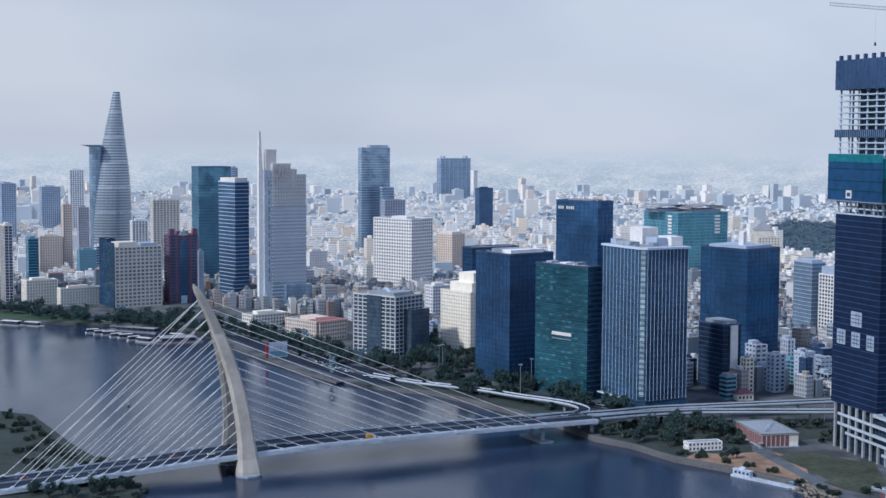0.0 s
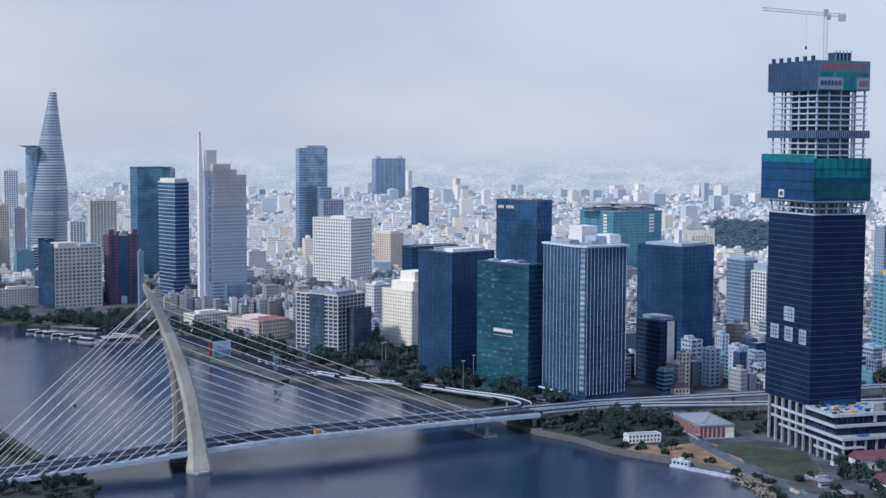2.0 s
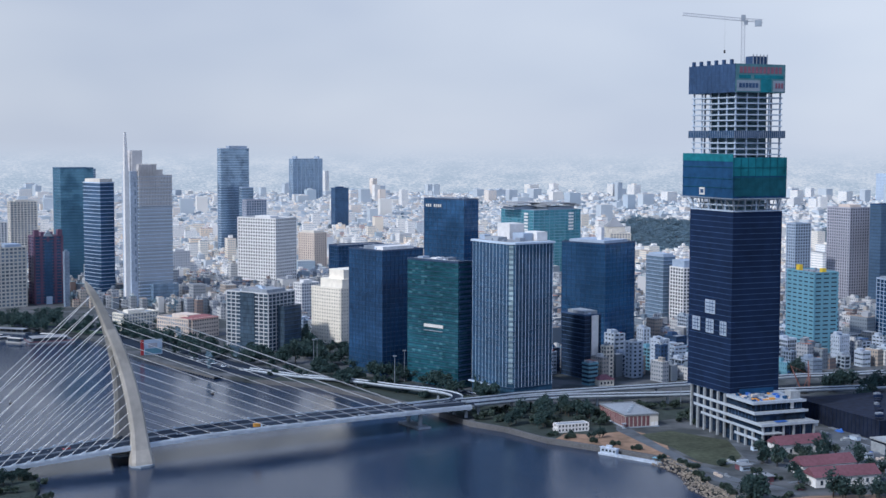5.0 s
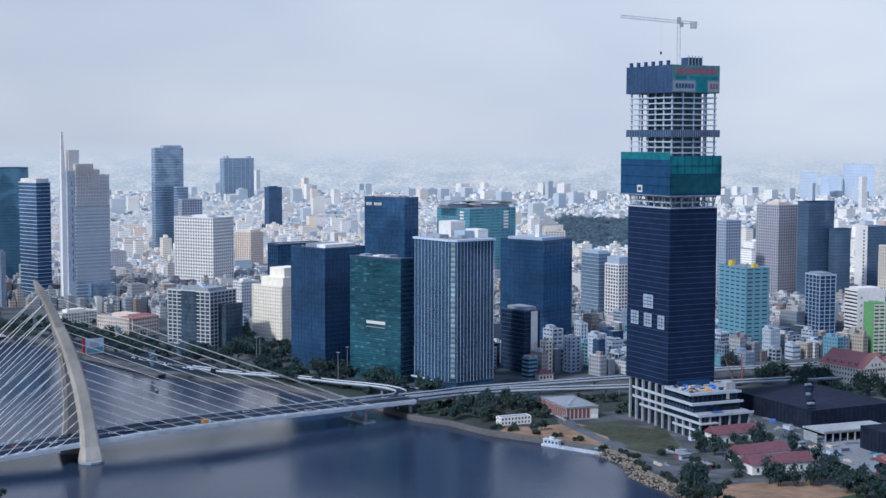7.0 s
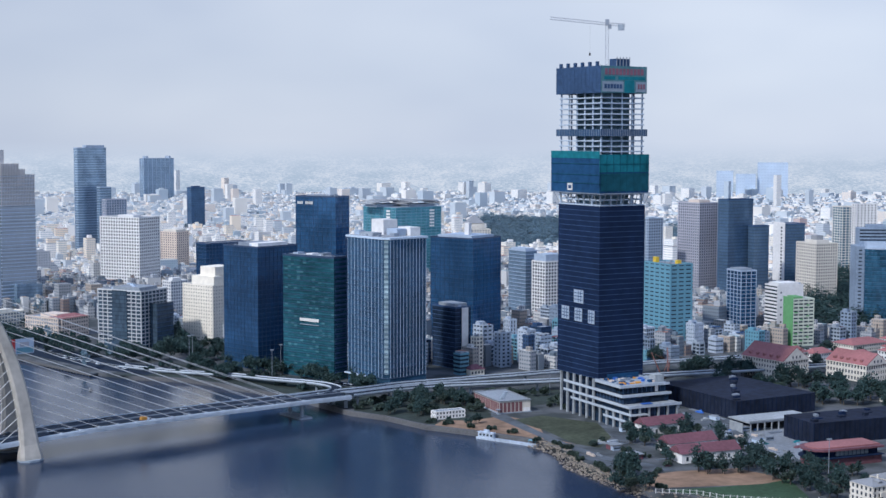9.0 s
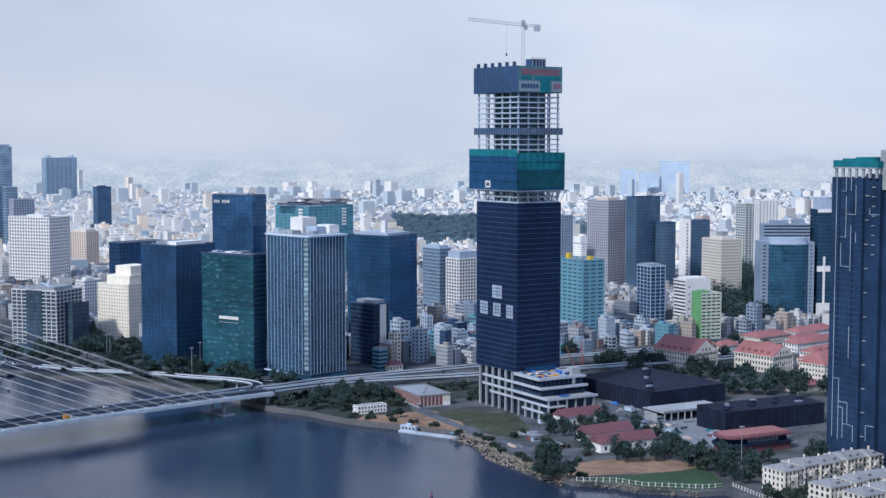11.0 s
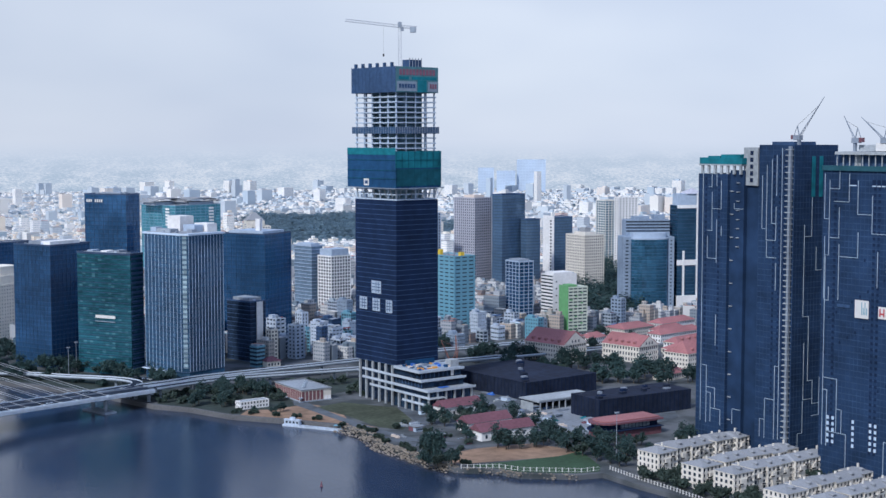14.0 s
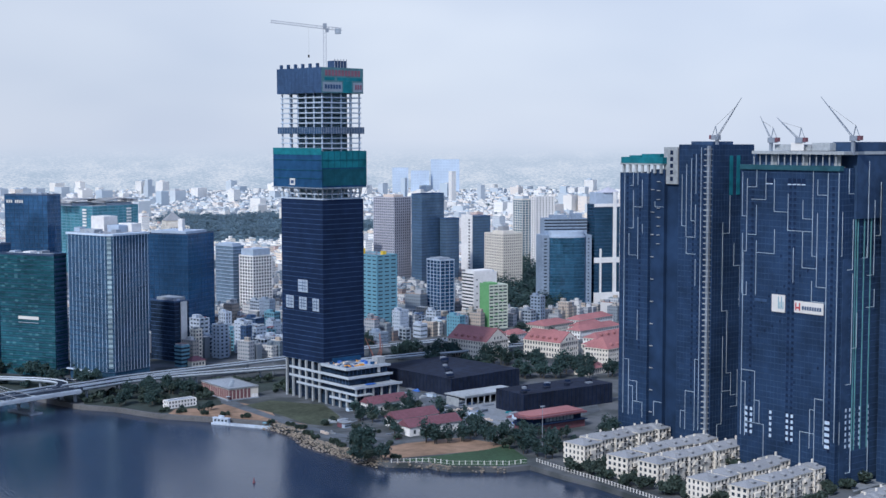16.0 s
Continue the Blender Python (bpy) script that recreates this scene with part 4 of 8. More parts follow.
def unfinished_tower():
    ob = thing("unfinished_tower", plan(265.0, 854.3, 108, 3.0), "tall tower under construction wrapped in dark netting, bare concrete frame above", "skyscraper")
    R, L = 39.3, 49.3
    RU = R - 1.6         # the open frame stands back a little on its far side
    z_dark0, z_dark1 = 29.2, 149.5
    part("wrapped_shaft", Build().box(0, 0, z_dark0, R, L, z_dark1), M["net_dark"], ob, "dark navy net wrapping")
    n = 33
    fh = (z_dark1 - z_dark0) / n
    ring = storey(R, L, fh, 0.3, 0, 0, 0.16).mesh("net_seam", M["seam"])
    for k in range(n):
        part("net_seam", ring, None, ob, at=(0, 0, z_dark0 + k * fh))
    # open floors, slab by slab
    core = Build().box(9, 10, 0, R - 7, L - 10, 234)
    part("lift_core", core, M["core_net"], ob, "teal-tinted concrete lift core")
    slab = Build().box(0, 0, 0, RU, L, 0.85).mesh("floor_slab", M["slab_edge"])
    col = Build().box(-0.45, -0.45, 0, 0.45, 0.45, 3.75).mesh("column", M["slab_edge"])
    z = z_dark1
    k = 0
    while z < 226:
        part("floor_slab", slab, None, ob, at=(0, 0, z))
        if z < 158 or z > 181:
            for i in range(5):
                for j in range(6):
                    if i in (0, 4) or j in (0, 5):
                        part("column", col, None, ob, at=(1.1 + i * (RU - 2.2) / 4, 1.1 + j * (L - 2.2) / 5, z))
        z += 3.72
        k += 1

    def wrap(name, out, z0, z1, mat, label, ribs=0, far=0.0, R=RU):
        b = Build()
        e = L + out + far
        b.box(-out, -out, z0, R + out, -out + 0.3, z1).box(-out, e - 0.3, z0, R + out, e, z1)
        b.box(-out, -out + 0.3, z0, -out + 0.3, e - 0.3, z1).box(R + out - 0.3, -out + 0.3, z0, R + out, e - 0.3, z1)
        w = part(name, b, mat, ob, label)
        if ribs:
            r = Build()
            for i in range(ribs + 1):
                x = -out + i * (R + 2 * out) / ribs
                r.box(x - 0.2, -out - 0.2, z0, x + 0.2, -out, z1)
            for i in range(ribs + 1):
                y = -out + i * (L + 2 * out) / ribs
                r.box(-out - 0.2, y - 0.2, z0, -out, y + 0.2, z1)
            part("rib", r, M["steel_grey"], w)
        return w

    belt = wrap("net_belt", 2.6, 158.5, 184.5, M["net_blue"], "blue-green safety net belt", 0, 3.4, R - 1.8)
    RB = R - 1.8
    b = Build().box(-2.75, -2.75, 173.0, RB + 2.75, -2.6, 185.2).box(RB + 2.6, -2.75, 171.0, RB + 2.75, L + 6.0, 185.2).box(-2.75, -2.6, 182.5, -2.6, L + 6.0, 187.5)
    part("green_net", b, M["net_green"], belt, "green safety net")
    part("green_net", Build().box(-1.5, -2.9, 160, RB + 2.6, -2.75, 172.2), M["net_teal"], belt, "dark teal safety net")
    # frames and lacing of the belt
    for i in range(8):
        part("net_post", Build().box(-2.6 + i * 5.8, -3.0, 158.5, -2.35 + i * 5.8, -2.85, 185.6), M["net_teal"], belt)
    for z in (165.0, 171.0, 178.5):
        part("net_line", Build().box(-2.9, -3.0, z, RB + 2.8, -2.85, z + 0.3).box(-2.95, -2.6, z, -2.75, L + 6, z + 0.3), M["net_teal"], belt)
    # struts that carry the belt
    for i in range(9):
        x = -2.5 + i * (R + 5) / 8
        part("strut", Build().bar((min(max(x, 0.4), R - 0.4), 0.3, 150.5), (x, -2.6, 158.5), 0.28), M["raw_concrete"], belt)
    for i in range(9):
        y = -2.5 + i * (L + 5) / 8
        part("strut", Build().bar((0.3, min(max(y, 0.4), L - 0.4), 150.5), (-2.6, y, 158.5), 0.28), M["raw_concrete"], belt)
        part("strut", Build().bar((R - 0.3, min(max(y, 0.4), L - 0.4), 150.5), (R + 2.6, y, 158.5), 0.28), M["raw_concrete"], belt)
    part("walkway", Build().box(-3.4, -3.4, 157.9, R + 3.4, L + 7.0, 158.5), M["steel_grey"], belt)
    wrap("catwalk_screen", 1.4, 197.8, 202.7, M["net_blue"], "blue perforated catwalk screen", 26)
    top = wrap("formwork_screen", 1.7, 227.5, 246.0, M["net_sheet"], "blue-grey climbing formwork screens", 0, 0.0, R - 2.9)
    RT = R - 2.9
    part("printed_net", Build().box(-1.5, -1.95, 227.6, RT + 1.6, -1.72, 246.0), M["print_net"], top, "pale green printed net")
    for x0, x1, z0, z1 in ((1.0, 10.5, 236.6, 238.9), (13.0, RT, 236.6, 238.9), (18.5, 27.0, 227.8, 236.4)):
        part("printed_panel", Build().box(x0, -2.05, z0, x1, -1.93, z1), M["net_green"], top, "green printed panel")
    for x0, x1 in ((-0.6, 17.5), (28.4, RT + 1.0)):
        part("printed_panel", Build().box(x0, -2.08, 228.4, x1, -1.93, 235.4), M["print_pale"], top, "pale printed banner")
    for i in range(11):
        part("banner_bar", Build().box(1.6 + i * 3.1, -2.1, 240.0, 3.9 + i * 3.1, -1.95, 244.2), M["print_red"], top, "faded red lettering bar" if i == 0 else "")
    for i in range(6):
        part("banner_bar", Build().box(1.2 + i * 2.6, -2.2, 230.6, 3.2 + i * 2.6, -2.06, 233.6), M["net_sheet"], top)
    for i in range(3):
        part("banner_bar", Build().box(30.0 + i * 2.3, -2.2, 230.4, 31.6 + i * 2.3, -2.06, 233.8), M["print_red"], top)
    # seams of the climbing screens
    for i in range(13):
        part("screen_seam", Build().box(-1.85, -1.5 + i * 4.35, 227.5, -1.7, -1.3 + i * 4.35, 246.6), M["seam"], top)
    for z in (232.9, 238.8):
        part("screen_seam", Build().box(-1.82, -1.6, z, -1.7, L + 1.6, z + 0.25), M["seam"], top)
    part("top_deck", Build().box(0, 0, 234, R, L, 234.6), M["concrete"], ob)
    for i in range(6):
        part("formwork_jack", Build().box(-1.5, 3 + i * 8.6, 245.8, 0.4, 4.8 + i * 8.6, 249.0), M["net_sheet"], top)
    part("core_form", Build().box(14, 14, 234, 32, 30, 246.5).box(22, 12, 246.5, 34, 20, 252), M["net_sheet"], ob, "blue-grey core formwork box")
    for k in range(5):
        part("core_form_rib", Build().box(22 + k * 2.8, 11.6, 246.5, 22.5 + k * 2.8, 12.0, 253.2), M["steel_grey"], ob)
    # white site signs on the netting
    for y0, z0, w, h in ((28.7, 159.9, 6.0, 5.0),):
        sg = part("site_sign", Build().box(-2.95, y0, z0, -2.75, y0 + w, z0 + h), M["sign_white"], ob, "white site sign")
        part("sign_bar", Build().box(-3.0, y0 + 1.2, z0 + 1.2, -2.95, y0 + w - 1.2, z0 + h - 1.4), M["net_sheet"], sg)
    for y0, z0, w in ((17.9, 80.2, 11.2), (34.8, 67.4, 9.0), (19.2, 67.2, 8.8), (4.6, 67.1, 7.4)):
        sg = part("site_sign", Build().box(-0.5, y0, z0, -0.26, y0 + w, z0 + 9.3), M["grey_wall"], ob, "pale site sign with blue bars")
        part("sign_bar", Build().box(-0.56, y0 + 2.6, z0 + 0.8, -0.5, y0 + 3.1, z0 + 8.8), M["net_sheet"], sg)
        part("sign_bar", Build().box(-0.56, y0 + 5.4, z0 + 0.8, -0.5, y0 + 5.9, z0 + 8.8), M["net_sheet"], sg)
        for j in range(3):
            part("sign_bar", Build().box(-0.56, y0 + 0.6, z0 + 2.2 + 2.3 * j, -0.5, y0 + w - 0.6, z0 + 2.7 + 2.3 * j), M["net_sheet"], sg)
    # base columns under the wrapping
    part("lobby_wall", Build().box(4.0, 2.0, 0, R - 1, L - 1, z_dark0), G["dark"], ob)
    return ob


unfinished_tower()


M["crane_steel"] = surface("dull_crane_steel", (0.36, 0.35, 0.37), 0.6, vary=0.15)


def tower_crane(x, y, z, mast, jib, back, heading, label):
    """A hammerhead crane with a lattice mast and a straight jib."""
    ob = thing("tower_crane", pose(x, y, z, 0, 0, heading), label, "crane")

    def lattice(a, b, w, n):
        k = Build()
        a, b = Vector(a), Vector(b)
        d = (b - a).normalized()
        s = d.cross(Vector((0, 0, 1)) if abs(d.z) < 0.9 else Vector((0, 1, 0))).normalized() * w / 2
        t = d.cross(s).normalized() * w / 2
        c = [s + t, s - t, -s - t, -s + t]
        for q in c:
            k.bar(a + q, b + q, 0.16)
        for i in range(n):
            p, q = a.lerp(b, i / n), a.lerp(b, (i + 1) / n)
            for j in range(4):
                k.bar(p + c[j], q + c[(j + 1) % 4], 0.09)
        return k

    part("mast", lattice((0, 0, 0), (0, 0, mast), 2.2, 16), M["crane_steel"], ob)
    part("jib", lattice((0, 0, mast), (-jib, 0, mast + jib * 0.11), 1.8, 24), M["crane_steel"], ob)
    part("counter_jib", lattice((0, 0, mast), (back, 0, mast - 1.0), 1.8, 8), M["crane_steel"], ob)
    part("counterweight", Build().box(back - 5, -1.4, mast - 4.5, back - 0.5, 1.4, mast - 0.5), M["concrete"], ob)
    part("cab", Build().box(0.5, -1.6, mast - 3.4, 3.0, 0.6, mast - 0.4).box(-1.4, -1.4, mast - 1, 1.4, 1.4, mast + 3.2), M["steel_grey"], ob)
    part("hoist_line", Build().bar((-jib * 0.3, 0, mast + jib * 0.03), (-jib * 0.3, 0, mast - 20), 0.04), M["black"], ob)
    part("hook_block", Build().box(-jib * 0.3 - 0.6, -0.4, mast - 22, -jib * 0.3 + 0.6, 0.4, mast - 20), M["black"], ob)
    return ob


tower_crane(278.0, 880.8, 237.0, 42.5, 40.0, 12.5, -20, "pale lattice tower crane on top of the unfinished tower")


G["podium"] = glass_wall("podium_glass", (0.022, 0.045, 0.085), metal=0.3, spread=0.6, pane=(2.5, 3.3))


def site_podium():
    """The stepped podium of pale concrete decks that runs along the foot of the unfinished tower."""
    ob = thing("site_podium", plan(272.6, 812.1, 104, 3.0), "unfinished podium with pale concrete decks over dark blue openings", "podium")
    R, L = 42.0, 83.4
    part("infill", Build().box(2.2, 2.0, 0, R - 1, 46, 16.4).box(2.4, 10, 16.4, R - 3, 46, 22.6).box(2.4, 12, 22.6, R - 4, 46, 28.6), G["podium"], ob, "dark blue glazed infill")
    # decks: near end, right end, far end, height of the edge's top
    for y0, r, y1, z in ((0.0, R, L, 17.3), (8.0, R - 2.7, L, 23.5), (10.4, R - 2.7, 42.0, 29.6)):
        part("deck", Build().box(0.0, y0, z - 1.5, r, min(y1, 48.0), z - 0.5), M["raw_concrete"], ob)
        part("deck_edge", Build().box(-0.5, y0 - 0.5, z - 1.7, r + 0.5, y0, z), M["deck_pale"], ob, "pale deck edge")
        part("deck_edge", Build().box(-0.5, y0, z - 1.7, 0.0, y1, z), M["deck_pale"], ob)
    part("lower_band", Build().box(-0.5, -3.4, 11.0, 0.0, 73.6, 12.6), M["deck_pale"], ob, "pale lower deck edge")
    part("lower_deck", Build().box(0.0, -3.4, 11.0, 14, 46, 11.6), M["raw_concrete"], ob)
    part("entry_band", Build().box(-0.5, 4.3, 5.8, 0.0, 31.0, 7.4), M["deck_pale"], ob)
    part("entry_deck", Build().box(0.0, 4.3, 5.8, 10.0, 31.0, 6.4), M["raw_concrete"], ob)
    for k in range(10):
        part("column", Build().box(0.2, 10.2 + k * 8.6, 0, 1.5, 11.8 + k * 8.6, 29.2 if k > 3 else 11.0), M["raw_concrete"], ob)
    for k in range(6):
        part("column", Build().box(1.0 + k * 7.6, 0.3, 0, 2.2 + k * 7.6, 1.5, 15.6), M["raw_concrete"], ob)
    for k in range(9):
        part("mullion", Build().box(2.1, 10.4 + k * 4.0, 17.3, 2.3, 10.8 + k * 4.0, 22.0), M["seam"], ob)
    for k in range(10):
        part("mullion", Build().box(3.0 + k * 3.8, 11.8, 23.6, 3.3 + k * 3.8, 12.0, 28.0), M["seam"], ob)
        part("mullion", Build().box(2.0 + k * 4.0, 1.8, 1, 2.3 + k * 4.0, 2.0, 15.6), M["seam"], ob)
    part("white_door", Build().box(29, 11.6, 23.6, 31.4, 11.8, 27.6), M["white_wall"], ob)
    part("terrace_sheet", Build().box(13, 2.6, 17.3, 21, 6.0, 17.6), M["blue_tarp"], ob)
    part("roof_deck", Build().box(1, 11, 29.0, R - 3.4, 44, 29.5), M["concrete"], ob)
    rnd = random.Random(4)
    for k in range(44):
        x, y = rnd.uniform(2, R - 12), rnd.uniform(12, 36)
        w, d, h = rnd.uniform(1.0, 4), rnd.uniform(1.0, 3), rnd.uniform(0.4, 1.8)
        part("stacked_material", Build().box(x, y, 29.5, x + w, y + d, 29.5 + h), M[("blue_tarp", "net_blue", "concrete", "steel_grey", "tan_wall", "net_blue", "orange")[k % 7]], ob)
    part("screen_wall", Build().box(6, 36, 29.5, R - 10, 36.4, 33.4), M["net_blue"], ob, "blue sheet screen")
    part("stair_head", Build().box(R - 12, 13, 29.5, R - 5, 20, 34.5), M["raw_concrete"], ob)
    return ob


M["deck_pale"] = surface("pale_deck_concrete", (0.47, 0.48, 0.49), 0.8, vary=0.2, grain=0.5)
site_podium()

# ---- named buildings round the river ----
def fin_tower():
    """An office tower with a cut-off corner, slim pale fins, dark floor belts and a thin roof slab."""
    x, y = 141.8, 1001.3
    R, L, H, CX, CY = 39.6, 51.0, 117.6, 3.6, 5.0
    ob = thing("fin_tower", plan(x, y, 117, 3.0), "blue glass office tower with pale fins and white roof slab", "office building", "city buildings")
    FOOT.append((x + 33, y + 40, 33.5))
    part("core", Build().prism([(CX, 0), (R, 0), (R, L), (0, L), (0, CY)], 0, H), G["fin_glass"], ob)
    fin = Build().box(-0.12, -0.24, 9, 0.12, 0, H).mesh("fin", M["fin"])
    thin = Build().box(-0.06, -0.14, 9, 0.06, 0, H).mesh("mullion", M["mullion"])
    side = Build().box(-0.24, -0.12, 9, 0, 0.12, H).mesh("fin", M["fin"])
    side_thin = Build().box(-0.14, -0.06, 9, 0, 0.06, H).mesh("mullion", M["mullion"])
    for k in range(12):
        u = CX + 0.5 + k * (R - CX - 0.8) / 11
        part("fin", fin, None, ob, at=(u, 0, 0))
        if k < 11:
            part("mullion", thin, None, ob, at=(u + 1.55, 0, 0))
    for k in range(11):
        u = CY + 0.5 + k * (L - CY - 0.8) / 10
        part("fin", side, None, ob, at=(0, u, 0))
        if k < 11:
            part("mullion", side_thin, None, ob, at=(0, u + 2.1, 0))
    # the cut-off corner: paler glass between two fins
    d = Vector((CX, -CY, 0)).normalized()
    nrm = Vector((-CY, -CX, 0)).normalized()
    p0, p1 = Vector((0, CY, 0)) + d * 1.4 + nrm * 0.1, Vector((CX, 0, 0)) - d * 1.4 + nrm * 0.1
    for k in range(27):
        z = 12 + k * 3.92
        part("corner_pane", Build().prism([(p0.x, p0.y), (p1.x, p1.y), (p1.x - nrm.x * 0.3, p1.y - nrm.y * 0.3), (p0.x - nrm.x * 0.3, p0.y - nrm.y * 0.3)], z, z + 3.5), G["corner"], ob)
    belt = Build().prism([(CX - 0.1, -0.22), (R + 0.1, -0.22), (R + 0.1, 0), (CX, 0), (0, CY), (0, L), (-0.22, L), (-0.22, CY - 0.1)], 0, 0.55).mesh("floor_belt", M["mullion"])
    for k in range(28):
        part("floor_belt", belt, None, ob, at=(0, 0, 8.6 + k * 3.92))
    part("roof_slab", Build().prism([(CX - 0.6, -1.2), (R + 1.2, -1.2), (R + 1.2, L + 1.2), (-1.2, L + 1.2), (-1.2, CY - 0.6)], H, H + 1.5), M["fin"], ob, "pale thin roof slab")
    part("roof", Build().box(1.5, 5, H + 1.5, R - 1, L - 1, H + 1.7), M["roof_slate"], ob)
    for x0, y0, x1, y1, h, mt in ((20, 30, 34, 46, 12.0, "white_wall"), (30, 8, 40, 24, 6.5, "white_wall"), (20, 12, 29, 26, 5.5, "grey_wall"), (4, 22, 12, 40, 2.6, "roof_grey"), (5, 42, 11, 49, 3.4, "grey_wall"), (14, 8, 19, 14, 2.4, "steel_grey")):
        part("roof_plant", Build().box(x0, y0, H + 1.7, x1, y1, H + 1.7 + h), M[mt], ob)
    for k in range(9):
        part("roof_unit", Build().box(3 + (k % 3) * 2.6, 14 + k * 2.6, H + 1.7, 4.8 + (k % 3) * 2.6, 15.6 + k * 2.6, H + 3.0), M["steel_grey"], ob)
    part("canopy", Build().box(-2.5, 18, 7.6, 0, L + 2, 8.4), M["fin"], ob)
    part("canopy_leg", Build().box(-2.5, 18, 0, -1.9, 18.8, 7.6), M["fin"], ob)
    part("plinth", Build().box(-1.5, -2.5, 0, R + 5, 0, 0.9).box(R, -2.5, 0.9, R + 0.4, 0, 3), M["white_wall"], ob)
    return ob


G["corner"] = glass_wall("pale_corner_glass", (0.42, 0.56, 0.64), metal=0.4, spread=0.4, pane=(3.0, 3.92))
fin_tower()
gt = tower_block("glass_tower", "dark green glass office building with scattered pale panes", 108.1, 1052.3, 130, 15.8, 56.4, 102.4, G["green"], M["mullion"], 3.9, 0.35, 0, 0, 0.15,
            plant=((0.08, 0.1, 0.5, 0.9, 1.6, "roof_grey"), (0.2, 0.25, 0.8, 0.35, 3.4, "steel_grey"), (0.3, 0.5, 0.9, 0.62, 2.4, "white_wall"), (0.2, 0.75, 0.7, 0.85, 2.8, "grey_wall")), parapet=1.5)
for k in range(24):
    part("side_louvre", Build().box(1.0, -0.55, 6 + k * 3.9, 15.2, -0.15, 7.5 + k * 3.9), M["seam"], gt)
tower_block("glass_tower", "dark navy glass office block with a flat roof", 52.9, 1119.0, 125, 44.3, 45.0, 106.7, G["navy"], M["mullion"], 4.0, 0.3, 4.4, 0.3, 0.18,
            plant=((0.1, 0.1, 0.85, 0.35, 3.5, "white_wall"), (0.2, 0.45, 0.8, 0.8, 3, "steel_grey")))
tower_block("glass_tower", "dark glass office block standing behind the white stepped hotel", 31.3, 1524.0, 120, 60, 20, 80.6, G["navy"], M["mullion"], 4.0, 0.3, 4.4, 0.3, 0.18)
tower_block("glass_tower", "tall dark blue glass office tower with rooftop lettering bars", 131.1, 1200.4, 135, 20.4, 46.0, 145.3, G["blue"], M["mullion"], 4.0, 0.35, 5.0, 0.3, 0.15, plant=((0.2, 0.2, 0.8, 0.8, 2, "steel_grey"),))
tower_block("glass_tower", "deep blue glass office building with pale roof edge", 250.8, 1164.4, 130, 43.3, 48.6, 108.0, G["blue"], M["mullion"], 4.0, 0.35, 5.4, 0.3, 0.15,
            plant=((0.1, 0.1, 0.9, 0.9, 3, "grey_wall"), (0.3, 0.3, 0.4, 0.4, 14, "white_wall")))
tw = tower_block("glass_tower", "aqua glass twin office building with two curved canopy roofs", 297.0, 1791.3, 117, 78.6, 73.0, 106.0, G["aqua"], M["teal_band"], 4.0, 0.5, 9, 0.25, 0.3, parapet=0.6)
for cx, cy in ((14, 42), (50, 16)):
    b = Build()
    for k in range(8):
        a0, a1 = math.pi * k / 8, math.pi * (k + 1) / 8
        b.prism([(cx - 30 * math.cos(a0), cy - 16), (cx - 30 * math.cos(a1), cy - 16), (cx - 30 * math.cos(a1), cy + 20), (cx - 30 * math.cos(a0), cy + 20)], 106.0 + 5.5 * math.sin((a0 + a1) / 2), 107.0 + 5.5 * math.sin((a0 + a1) / 2))
    part("canopy_roof", b, M["roof_slate"], tw, "grey curved canopy roof")
    part("roof_storey", Build().box(cx - 22, cy - 10, 103, cx + 22, cy + 16, 107), M["grey_wall"], tw)
for k in range(6):
    part("window_strip", Build().box(-0.8, 12, 76 + k * 4.2, -0.3, 20, 78.4 + k * 4.2), M["white_wall"], tw)
    part("window_strip", Build().box(58, -0.8, 76 + k * 4.2, 66, -0.3, 78.4 + k * 4.2), M["white_wall"], tw)
tower_block("office_block", "dark office block with a white stair strip", 217.5, 1091.1, 117, 17.3, 30.8, 54.9, G["dark"], M["seam"], 3.6, 0.45, 0, 0, 0.2, plant=((0.1, 0.1, 0.9, 0.8, 3.5, "roof_grey"),))
solo("stair_strip", Build().box(6.5, -1.4, 0, 13.5, -0.6, 52), M["white_wall"], "white rendered stair tower strip on an office block", "stair tower", m=plan(217.5, 1091.1, 117))
tower_block("hotel", "white slab hotel with a grid of small dark windows", -39.8, 1779.5, 140, 40.5, 64.0, 96.2, G["window"], M["white_wall"], 4.2, 1.9, 4.2, 1.9, 0.5, plant=((0.3, 0.3, 0.7, 0.7, 3, "white_wall"),), category="hotel")
M["pale_frame"] = surface("pale_frame_concrete", (0.52, 0.54, 0.57), 0.8, vary=0.18, tint=(1, 1, 1))
G["bay"] = glass_wall("dusky_blue_glass", (0.07, 0.11, 0.16), metal=0.35, spread=0.4)
gb = tower_block("office_block", "grey office block with pale grid frame and glass", -42.6, 1259.6, 140, 37.4, 51.0, 56.5, G["bay"], M["pale_frame"], 3.6, 0.8, 5.6, 0.7, 0.5, plant=((0.1, 0.1, 0.8, 0.7, 3.5, "roof_grey"),))
part("centre_bay", Build().box(-0.9, 16, 0, -0.4, 34, 54), G["bay"], gb, "recessed glass centre bay")
wing = part("wing", Build().box(12, -9, 0, 36.5, -0.6, 42), G["bay"], gb, "lower grey-green glass wing")
for k in range(10):
    part("wing_band", Build().box(11.9, -9.15, 3.2 + k * 4, 36.6, -8.95, 3.8 + k * 4), M["net_sheet"], wing)
for k in range(5):
    part("roof_plant", Build().box(4 + k * 6, 8 + k * 7, 53.6, 8 + k * 6, 12 + k * 7, 56.5 + (k % 3)), M["fin"], gb)
